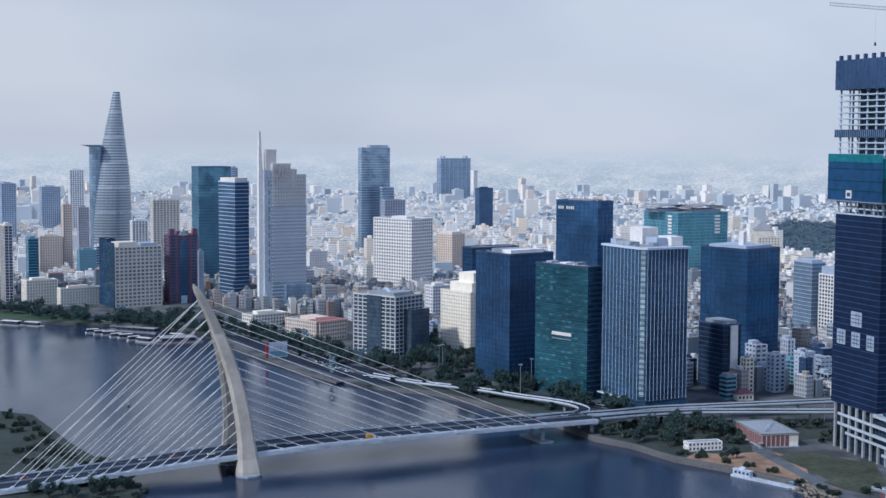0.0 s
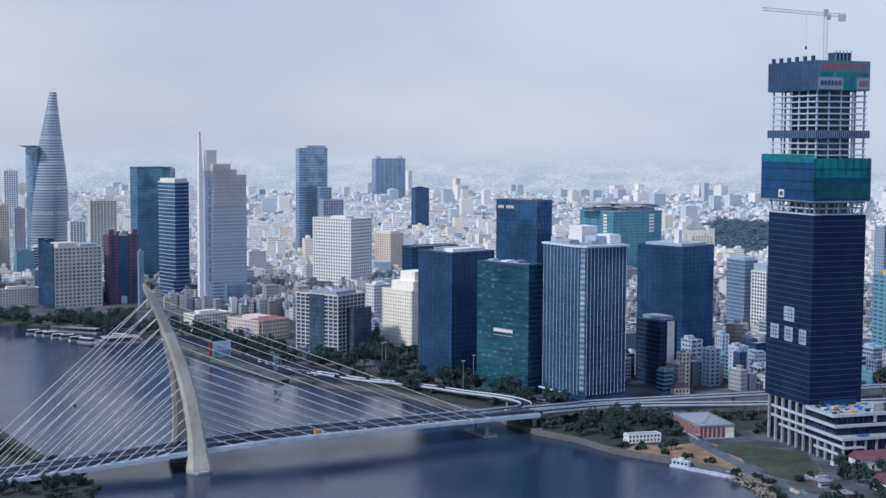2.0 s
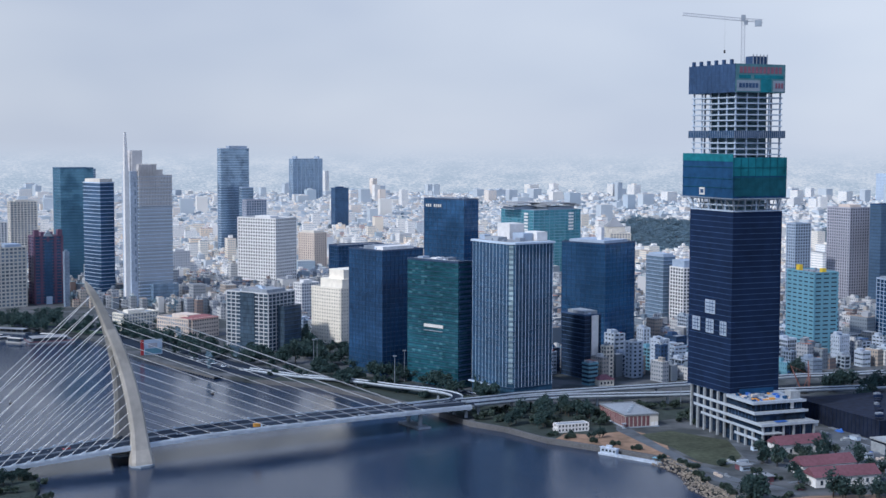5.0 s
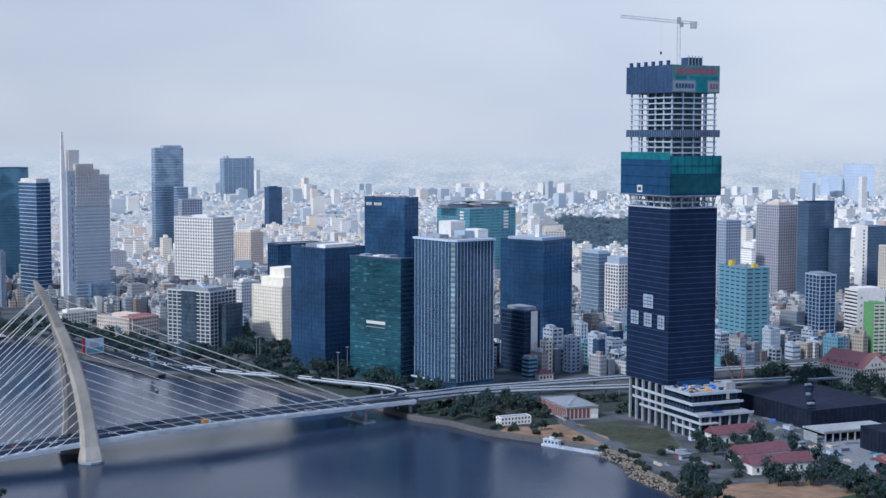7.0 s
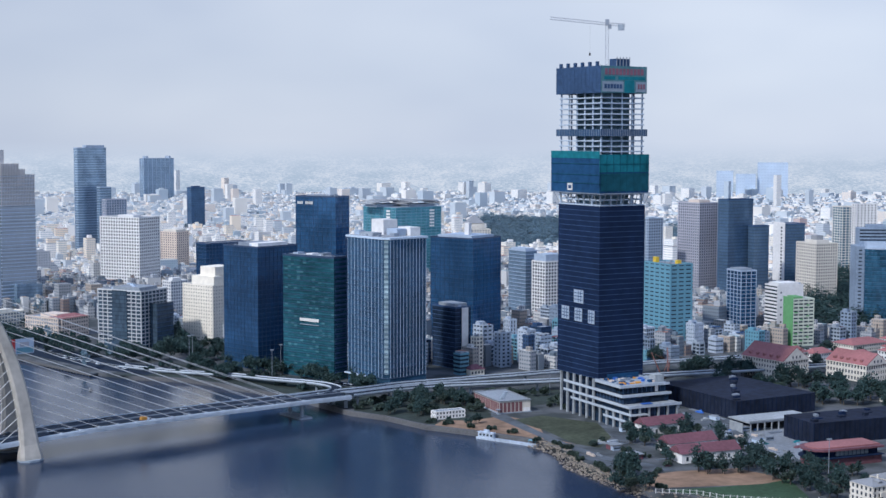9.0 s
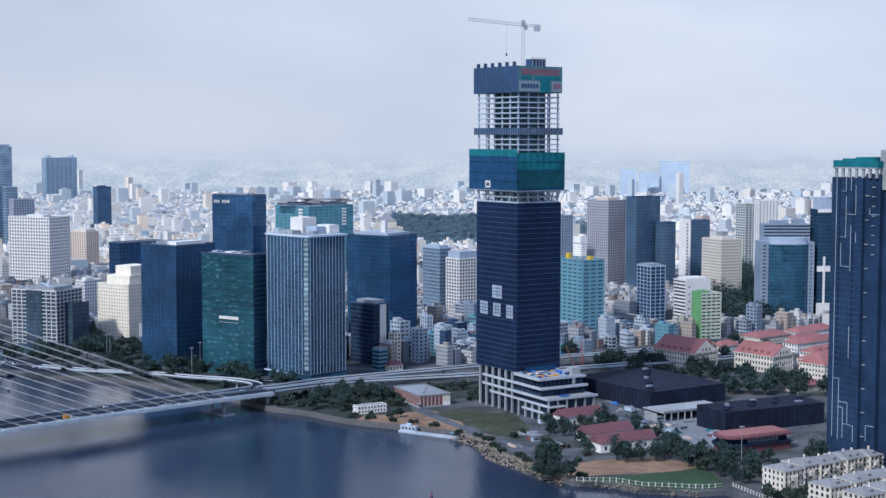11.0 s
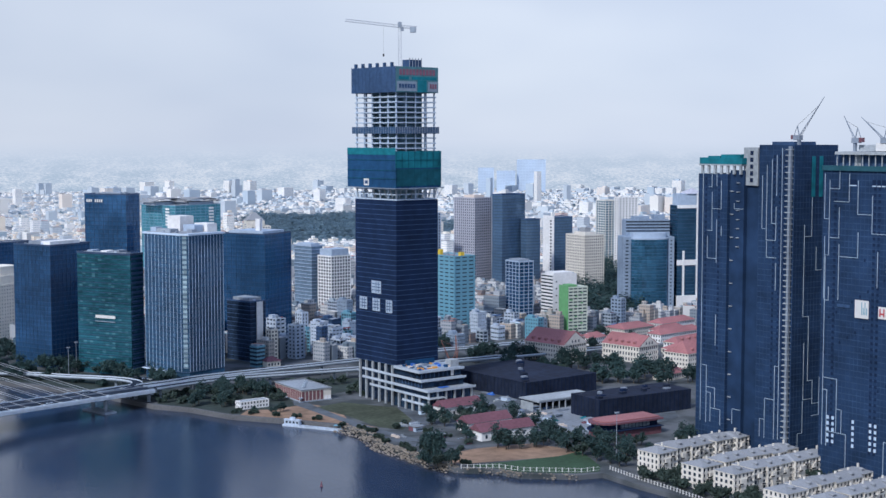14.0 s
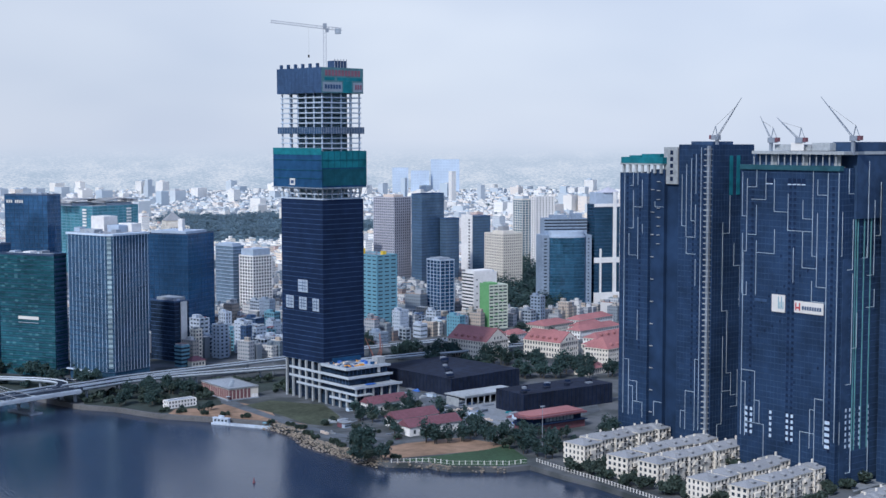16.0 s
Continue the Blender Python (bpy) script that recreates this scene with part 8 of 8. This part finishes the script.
grove([(328, 676), (323, 741), (322, 721), (266, 728), (269, 743), (314, 640), (318, 630), (335, 636), (324, 622), (319, 653), (262, 779), (268, 770), (280, 776), (290, 772), (300, 778), (318, 768), (320, 755), (322, 730), (330, 700), (342, 690), (345, 660), (358, 668)], 1, 5, 0.8, group="site trees")
grove([(340, 648), (352, 640), (366, 645), (380, 650), (390, 662), (330, 660), (338, 672), (316, 712), (322, 706), (400, 672)], 2, 6, 0.85, group="site trees")
thicket("villa_gardens", "green garden shrubs and trees between the villas", [(330, 585), (338, 582), (318, 588), (344, 552), (330, 535), (338, 520), (349, 528), (350, 486), (362, 470), (375, 464), (385, 462), (398, 466), (418, 480), (433, 484), (451, 490), (471, 505), (340, 560), (404, 548), (420, 546), (446, 530), (452, 548), (430, 640), (420, 650), (436, 655), (412, 640), (448, 640), (392, 590), (405, 594), (400, 530), (412, 532), (322, 576), (326, 560), (328, 545), (336, 516), (342, 506), (344, 488), (354, 480), (360, 472), (372, 440), (366, 456)], 3, 4, 7, 41, "leaf_olive")
grove([(410, 1042), (412, 1028), (419, 1024), (432, 1017), (434, 1005), (445, 1004), (453, 955), (459, 952), (471, 948), (480, 945), (494, 940), (485, 921), (452, 891), (462, 872), (471, 868), (491, 885), (496, 875), (475, 894), (449, 880)], 2, 8, 1.15, group="school garden trees")
grove([(486, 850), (411, 1121), (421, 1126), (502, 905), (510, 880), (520, 860), (535, 870), (545, 850), (440, 930), (430, 950), (420, 990), (395, 1010), (405, 960), (500, 1020), (520, 1030), (470, 1010), (560, 1090), (530, 1080), (575, 1060), (400, 1090)], 2, 9, 1.1, group="school garden trees")
thicket("shore_thicket", "dense scrub and trees on the far shore", [(-302, 978), (-293, 968), (-282, 953), (-271, 935), (-261, 917), (-250, 896), (-240, 880), (-228, 857), (-283, 931), (-270, 905), (-258, 880), (-246, 862), (-290, 950), (-310, 990), (-262, 870), (-250, 840), (-300, 940), (-318, 960), (-330, 985)], 3, 4, 2.8, 42, "leaf_olive", 2.6)
grove([(-186, 770), (-192, 766), (-202, 762), (-180, 782), (-214, 762), (-224, 770)], 3, 6, 0.62, 2.6, "far shore trees")
thicket("quay_trees", "dark green belt of trees along the quay", [(-477, 1557), (-446, 1540), (-425, 1527), (-402, 1503), (-378, 1489), (-348, 1466), (-322, 1453), (-300, 1446), (-275, 1440), (-255, 1421), (-236, 1398), (-139, 1307), (-113, 1256), (-91, 1225), (-70, 1209), (-50, 1195), (-30, 1180), (-22, 1240), (-7, 1240), (-160, 1330), (-180, 1370), (-500, 1580), (-460, 1570), (-390, 1540), (-340, 1510), (-300, 1500), (-270, 1470), (-230, 1450), (-334, 1492), (-305, 1491), (-285, 1515), (-176, 1470), (-165, 1440), (-148, 1335), (-108, 1297), (-93, 1278), (-184, 1397), (-201, 1419)], 5, 16, 13, 43, "leaf")


def woods(name, label, polys, spacing, h, seed, size, mat):
    """Park trees and street trees too far off to count."""
    rs = np.random.RandomState(seed)
    out = []
    for poly in polys:
        xs, ys = [p[0] for p in poly], [p[1] for p in poly]
        n_ = int((max(xs) - min(xs)) * (max(ys) - min(ys)) / spacing ** 2)
        x, y = rs.uniform(min(xs), max(xs), n_), rs.uniform(min(ys), max(ys), n_)
        k = inside(x, y, poly)
        for px_, py_ in zip(x[k], y[k]):
            s = rs.choice((0.55, 0.75, 0.9, 1.0, 1.15, 1.5)) * rs.uniform(0.85, 1.15)
            # crowns flattened so the leaf cards catch more light from above
            out.append(leaf_cloud(rs, 34, 6, 5.5 * s, h * 0.5 * s, size) * np.array([1, 1, 0.4]) + np.array([px_, py_, 3 + h * 0.62 * s]))
    q = np.concatenate(out)
    me = mesh_of(name, q.reshape(-1, 3).tolist(), np.arange(len(q) * 4).reshape(-1, 4).tolist(), M[mat])
    solo(name, me, None, label, "trees", kind="stuff")


# blue-grey leaves: green with the haze of the distance put into it
M["leaf_hazed"] = surface("hazed_leaves", (0.21, 0.28, 0.30), 0.8, vary=0.4, grain=0.02, stain=0.008)
leafy(M["leaf_hazed"], 0.5)
woods("park_trees", "broad green park of old trees, haze in the leaf colour", PARKS[0::2], 10.5, 12, 31, 2.0, "leaf_hazed")
woods("garden_trees", "dense dark green garden of tall trees behind the school", PARKS[1::2], 8.0, 22, 33, 1.5, "leaf")
rs = np.random.RandomState(5)
pts = [(x, y) for x, y in zip(rs.uniform(-700, 2600, 900), rs.uniform(1150, 4200, 900)) if math.degrees(math.atan2(y, x)) > 40]
out = [leaf_cloud(rs, 30, 6, 5.5, 5.5, 1.8) + np.array([x, y, 15.0]) for x, y in pts if inside(np.array([x]), np.array([y]), LAND_POLY)[0]]
q = np.concatenate(out)
solo("street_trees", mesh_of("street_trees", q.reshape(-1, 3).tolist(), np.arange(len(q) * 4).reshape(-1, 4).tolist(), M["leaf_hazed"]), None, "scattered green street trees between the houses", "trees", kind="stuff")

# ---- the far plain: a glowing shell kilometres off, with haze painted in ----
m_far, n, l, b = node_mat("painted_far_plain")
n.remove(b)
outn = [k for k in n if k.type == "OUTPUT_MATERIAL"][0]
geo = n.new("ShaderNodeNewGeometry")
sp = n.new("ShaderNodeSeparateXYZ")
l.new(geo.outputs["Position"], sp.inputs[0])
mp = n.new("ShaderNodeMapping")
mp.inputs["Scale"].default_value = (0.07, 0.07, 0.24)
l.new(geo.outputs["Position"], mp.inputs["Vector"])
nz, nz2 = n.new("ShaderNodeTexNoise"), n.new("ShaderNodeTexNoise")
nz.inputs["Scale"].default_value, nz.inputs["Detail"].default_value, nz.inputs["Roughness"].default_value = 1.3, 6, 0.75
nz2.inputs["Scale"].default_value, nz2.inputs["Detail"].default_value = 0.12, 3
l.new(mp.outputs["Vector"], nz.inputs["Vector"])
l.new(mp.outputs["Vector"], nz2.inputs["Vector"])
ad = n.new("ShaderNodeMath")
ad.operation = "MULTIPLY_ADD"
ad.inputs[1].default_value = 0.5
l.new(nz2.outputs["Fac"], ad.inputs[0])
l.new(nz.outputs["Fac"], ad.inputs[2])
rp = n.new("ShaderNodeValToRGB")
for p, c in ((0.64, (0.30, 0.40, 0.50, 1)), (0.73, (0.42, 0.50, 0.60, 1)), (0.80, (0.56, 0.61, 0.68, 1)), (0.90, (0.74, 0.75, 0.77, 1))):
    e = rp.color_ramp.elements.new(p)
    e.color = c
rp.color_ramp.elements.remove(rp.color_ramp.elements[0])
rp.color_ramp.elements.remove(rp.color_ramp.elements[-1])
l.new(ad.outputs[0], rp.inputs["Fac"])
# haze painted into the glow, thicker with height
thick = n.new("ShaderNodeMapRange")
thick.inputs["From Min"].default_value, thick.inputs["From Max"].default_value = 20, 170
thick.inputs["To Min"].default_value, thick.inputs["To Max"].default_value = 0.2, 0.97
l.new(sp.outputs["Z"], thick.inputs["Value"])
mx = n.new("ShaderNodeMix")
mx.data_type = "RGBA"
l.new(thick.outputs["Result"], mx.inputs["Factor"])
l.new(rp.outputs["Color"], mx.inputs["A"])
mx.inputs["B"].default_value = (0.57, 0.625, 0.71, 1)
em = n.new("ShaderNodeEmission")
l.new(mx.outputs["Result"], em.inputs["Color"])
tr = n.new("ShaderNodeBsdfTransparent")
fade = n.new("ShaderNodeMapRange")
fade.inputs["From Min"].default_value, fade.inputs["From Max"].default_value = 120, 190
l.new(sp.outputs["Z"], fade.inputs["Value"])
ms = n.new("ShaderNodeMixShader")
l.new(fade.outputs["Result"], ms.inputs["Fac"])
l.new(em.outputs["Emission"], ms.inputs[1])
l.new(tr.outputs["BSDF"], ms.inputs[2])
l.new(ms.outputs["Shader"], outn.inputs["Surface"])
# the shell at 4.8 km stands in for all land beyond it
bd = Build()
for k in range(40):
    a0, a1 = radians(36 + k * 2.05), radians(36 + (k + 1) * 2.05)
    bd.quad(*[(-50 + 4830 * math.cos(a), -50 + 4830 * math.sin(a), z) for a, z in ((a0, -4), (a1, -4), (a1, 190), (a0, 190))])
solo("backdrop", bd, m_far, "glowing backdrop of far suburbs and plain with painted haze", "backdrop", kind="structure")

# ---- ramps, masts, boats and traffic ----
def road_ribbon(name, pts, width, z0, z1, label, barrier=True):
    """A raised road along a smooth line of plan points, with edge barriers and piers."""
    ob = thing(name, Matrix(), label, "road", kind="structure")
    line = []
    for i in range(len(pts) - 1):
        p0, p1, p2, p3 = (Vector(pts[max(0, min(len(pts) - 1, i + k))]) for k in (-1, 0, 1, 2))
        for k in range(6):
            t = k / 6
            line.append(0.5 * ((2 * p1) + (p2 - p0) * t + (2 * p0 - 5 * p1 + 4 * p2 - p3) * t * t + (3 * p1 - p0 - 3 * p2 + p3) * t ** 3))
    line.append(Vector(pts[-1]))
    n_ = len(line)

    def sweep(section):
        b = Build()
        m = len(section)
        for i, p in enumerate(line):
            d = (line[min(i + 1, n_ - 1)] - line[max(i - 1, 0)]).normalized()
            nn = Vector((-d.y, d.x))
            z = z0 + (z1 - z0) * i / (n_ - 1)
            b.v += [(p.x + nn.x * o, p.y + nn.y * o, z + h) for o, h in section]
        for i in range(n_ - 1):
            for j in range(m):
                a, c = i * m + j, i * m + (j + 1) % m
                b.f.append((a, c, c + m, a + m))
        return b

    w = width / 2
    part("slab", sweep([(-w + 0.9, -1.5), (w - 0.9, -1.5), (w, -0.5), (w, 0), (-w, 0), (-w, -0.5)]), M["concrete"], ob)
    part("surface", sweep([(-w + 0.5, 0.02), (w - 0.5, 0.02), (w - 0.5, 0.06), (-w + 0.5, 0.06)]), M["asphalt"], ob)
    for o in (-w + 0.2, w - 0.2):
        high = 0.9 if barrier else 0.2
        part("barrier" if barrier else "kerb", sweep([(o - 0.15, 0), (o + 0.15, 0), (o + 0.12, high), (o - 0.12, high)]), M["bridge_white"] if barrier else M["yard"], ob)
    for i in range(3, n_, 8):
        p = line[i]
        z = z0 + (z1 - z0) * i / (n_ - 1)
        if z > 4.5:
            part("pier", Build().box(p.x - 0.8, p.y - 0.8, 2, p.x + 0.8, p.y + 0.8, z - 1.2), M["concrete"], ob)


road_ribbon("loop_ramp", [(60, 934), (78, 946), (92, 960), (99, 979), (94, 1001), (80, 1022), (56, 1046), (32, 1074), (14, 1092), (-22, 1120), (-60, 1160)], 8, 13.5, 4.0, "curved concrete loop ramp joining the bridge")
road_ribbon("quay_road", [(160, 1000), (110, 1040), (60, 1078), (10, 1112), (-30, 1145), (-70, 1190), (-120, 1270), (-180, 1400), (-300, 1470), (-420, 1550), (-560, 1640)], 16, 3.25, 3.25, "wide riverside avenue along the quay", False)
road_ribbon("viaduct", [(103, 938), (118.5, 946.5), (139, 957), (161, 965.3), (183, 971), (224, 974.5), (265, 977.5), (330, 984), (420, 996), (540, 1010)], 10.5, 12.7, 9.4, "low concrete viaduct leaving the bridge towards the old town")
road_ribbon("viaduct", [(96, 951), (125, 963), (147, 975), (190, 987), (233, 998), (278, 1010), (330, 1025), (375, 1040), (412, 1046), (480, 1060), (560, 1085)], 9.5, 12.7, 11.0, "second concrete viaduct running on from the bridge")
mast = Build().bar((0, 0, 0), (0, 0, 25), 0.3, 6, 0.16).box(-1.5, -0.4, 25, 1.5, 0.4, 25.8).mesh("mast", M["steel_grey"])
for x, y in ((69, 1091), (101, 1070), (0, 1165), (59, 1063), (-3, 1160), (336, 655), (262, 960), (330, 990)):
    solo("lamp_mast", mast, None, "tall grey steel lighting mast beside the road", "lamp post", "lighting masts", m=pose(x, y, LAND_Z))


def boat(x, y, deg, length, wide, high, label, roof="sign_white"):
    ob = thing("river_boat", pose(x, y, 0, 0, 0, deg), label, "boat", "moored boats")
    hull = Build().prism([(-length / 2, -wide / 2 * 0.7), (length * 0.3, -wide / 2 * 0.7), (length * 0.5, 0), (length * 0.3, wide / 2 * 0.7), (-length / 2, wide / 2 * 0.7)], -0.3, 1.4,
                         [(-length / 2, -wide / 2), (length * 0.34, -wide / 2), (length * 0.56, 0), (length * 0.34, wide / 2), (-length / 2, wide / 2)])
    part("hull", hull, M["sign_white"], ob)
    part("cabin", Build().box(-length * 0.4, -wide * 0.4, 1.4, length * 0.25, wide * 0.4, high), G["window"], ob)
    part("cabin_roof", Build().box(-length * 0.44, -wide * 0.46, high, length * 0.3, wide * 0.46, high + 0.5), M[roof], ob)


for x, y, d, ln, lb in ((-452, 1480, -22, 30, "white river cruise boat at its mooring"), (-428, 1474, -22, 24, "white river cruise boat at its mooring"), (-354, 1426, 24, 16, "small white river boat at the pontoon"),
                        (-344, 1416, 30, 15, "small white river boat at the pontoon"), (-334, 1410, 20, 17, "small white river boat at the pontoon"), (-323, 1396, 28, 15, "small white river boat at the pontoon"), (-312, 1390, 22, 18, "small white river boat at the pontoon"),
                        (-301, 1376, 34, 16, "small white river boat at the pontoon"), (-288, 1362, -30, 22, "white speedboat at the pontoon"), (-262, 1392, -25, 20, "white river boat lying behind the ferry pontoon")):
    boat(x, y, d, ln, ln * 0.24, 3.4 + ln * 0.05, lb)
for x, y, d in ((-233, 1040, 102), (-84, 1067, 96)):
    ob = thing("sampan", pose(x, y, 0, 0, 0, d), "small dark wooden sampan out on the river", "boat", "sampans")
    part("hull", Build().prism([(-5, -0.8), (3, -0.8), (5, 0), (3, 0.8), (-5, 0.8)], -0.2, 0.9, [(-5.4, -1.1), (3.2, -1.1), (6, 0), (3.2, 1.1), (-5.4, 1.1)]), M["bark"], ob)
    part("canopy", Build().hip(-3, -0.9, 1.5, 0.9, 0.9, 2.2, 0.1, 0.0), M["roof_slate"], ob)
ob = thing("channel_buoy", pose(145, 655, 0) @ Matrix.Scale(0.6, 4), "red channel buoy standing in the river", "buoy")
part("float", Build().bar((0, 0, -0.5), (0, 0, 1.0), 1.6, 12, 1.4), M["roof_dullred"], ob)
part("tower", Build().bar((0, 0, 1.0), (0, 0, 5.0), 0.9, 8, 0.3), M["roof_dullred"], ob)
# pontoons and the promenade terrace
ob = thing("pontoon", pose(-316, 1441, 0, 0, 0, -24), "long ferry jetty with a flat pale canopy", "pontoon")
part("float", Build().box(-30, -6, -0.4, 30, 4, 1.0), M["paving"], ob)
part("canopy", Build().box(-27, -5, 4.4, 28, 4, 5.0), M["roof_grey"], ob)
for k in range(9):
    part("canopy_post", Build().box(-26 + k * 6.5, -4.4, 1, -25.7 + k * 6.5, -4.1, 4.4), M["steel_grey"], ob)
ob = thing("ferry_pontoon", pose(-258, 1372, 0, 0, 0, 20), "broad ferry pontoon with a low grey roof", "pontoon")
part("float", Build().box(-22, -14, -0.4, 22, 14, 1.2), M["paving"], ob)
part("shed_roof", Build().hip(-18, -10, 16, 10, 4.8, 6.4, 0.5, 0.6), M["roof_slate"], ob)
part("shed_wall", Build().box(-17, -9, 1.2, 15, 9, 4.8), G["window"], ob)
part("rail", Build().box(-22, -14, 1.2, 22, -13.8, 2.3).box(-22, -13.8, 1.2, -21.8, 14, 2.3), M["roof_dullred"], ob)
ob = thing("river_terrace", pose(-151, 1242, 0, 0, 0, -57), "low riverside terrace on piles with a pale edge", "terrace")
part("deck", Build().box(0, -5, 1.2, 128, 9, 2.4), M["yard"], ob)
part("edge", Build().box(0, -5.4, 0.6, 128, -5, 2.7), M["quay"], ob)
for k in range(26):
    part("pile", Build().box(1 + k * 4.9, -4.6, -2, 2 + k * 4.9, -3.8, 1.2), M["concrete"], ob)
ob = thing("billboard", pose(-146, 1246, 3.0, 0, 0, 30) @ Matrix.Scale(0.8, 4), "large red and pale blue advertising board by the quay", "billboard")
part("board", Build().box(-11, -0.4, 2, 11, 0.4, 19), M["fin"], ob)
part("red_panel", Build().box(-15, -0.6, 2, -11.5, 0.3, 19), M["red"], ob, "red side panel")
part("print", Build().box(-10, -0.5, 3, 10, -0.4, 9), M["teal_wall"], ob)
part("print", Build().box(-6, -0.55, 10, 5, -0.45, 15), M["pink_wall"], ob)
for k in (-9, 0, 9):
    part("post", Build().box(k - 0.3, 0.4, 0, k + 0.3, 1.0, 18), M["steel_grey"], ob)


# vehicles
def vehicle_meshes():
    body = Build().prism([(-2.2, -0.85), (2.2, -0.85), (2.2, 0.85), (-2.2, 0.85)], 0.35, 0.95)
    cabin = Build().prism([(-1.6, -0.78), (1.2, -0.78), (1.2, 0.78), (-1.6, 0.78)], 0.95, 1.5, [(-1.1, -0.62), (0.6, -0.62), (0.6, 0.62), (-1.1, 0.62)])
    wheel = Build().bar((0, -0.9, 0.33), (0, -0.65, 0.33), 0.33, 10)
    return body, cabin, wheel


b_, c_, w_ = vehicle_meshes()
WHEEL = w_.mesh("wheel", M["black"])
CAB = c_.mesh("cabin", G["window"])
BODIES = [b_.mesh("body", M[k]) for k in ("car_white", "car_dark", "steel_grey", "red")]


def car(m, k, label):
    ob = thing("car", m, label, "car", "cars on the road")
    part("body", BODIES[k], None, ob)
    part("cabin", CAB, None, ob)
    for x in (-1.35, 1.35):
        for y in (0.0, 1.55):
            part("wheel", WHEEL, None, ob, at=(x, y, 0))


v_rnd = random.Random(9)
LB = ("white car on the asphalt carriageway", "dark car on the asphalt carriageway", "grey car on the asphalt carriageway", "red car on the asphalt carriageway")
for k in range(24):
    s = -215 + k * 19 + v_rnd.uniform(-8, 8)
    o = v_rnd.choice((-10.5, -7.2, -3.9, 3.9, 7.2, 10.5))
    p = on_bridge(s, o, deck_z(s) + 0.1)
    kind = v_rnd.choice((0, 0, 1, 1, 2, 3))
    car(pose(p.x, p.y, p.z, 0, 0, BDEG + (180 if o > 0 else 0)), kind, LB[kind])
p = on_bridge(80, -12.8, deck_z(80) + 0.1)
ob = thing("truck", pose(p.x, p.y, p.z, 0, 0, BDEG) @ Matrix.Scale(0.85, 4), "orange and white delivery truck on the bridge", "truck")
part("box_body", Build().box(-3.6, -1.15, 0.9, 1.6, 1.15, 3.4), M["orange"], ob)
part("cab", Build().prism([(1.7, -1.05), (3.5, -1.05), (3.5, 1.05), (1.7, 1.05)], 0.7, 2.6, [(1.7, -1.0), (3.1, -1.0), (3.1, 1.0), (1.7, 1.0)]), M["car_white"], ob)
for x in (-2.4, 2.6):
    for y in (-0.15, 1.9):
        part("wheel", WHEEL, None, ob, at=(x, y, 0.1))
for k in range(46):
    t = v_rnd.random()
    x, y = (10 - 190 * t, 1112 + 290 * t * t + 0 * t) if t > 0.35 else (150 - 400 * t, 1008 + 300 * t)
    kind = v_rnd.choice((0, 0, 1, 2))
    car(pose(x + v_rnd.uniform(-5, 5), y + v_rnd.uniform(-3, 3), 3.35, 0, 0, 140), kind, ("white", "dark", "grey")[kind] + " car on the riverside avenue")
# roof signs and the small lit sign on the green tower
ob = thing("facade_sign", plan(108.1, 1052.3, 130, 3.0), "pale horizontal sign band on the green glass tower", "sign")
part("board", Build().box(-0.8, 16, 46.5, -0.4, 37, 49.0), M["sign_white"], ob)
part("shade", Build().box(-0.8, 16, 43.5, -0.4, 37, 44.2), M["steel_grey"], ob)
ob = thing("roof_sign", plan(131.1, 1200.4, 135, 3.0), "pale sign bars high on a dark glass tower", "sign")
for k in range(8):
    if k != 4:
        part("sign_bar", Build().box(-0.6, 26 + k * 2.3, 135.6, -0.3, 27.5 + k * 2.3, 138.2), M["sign_white"], ob)
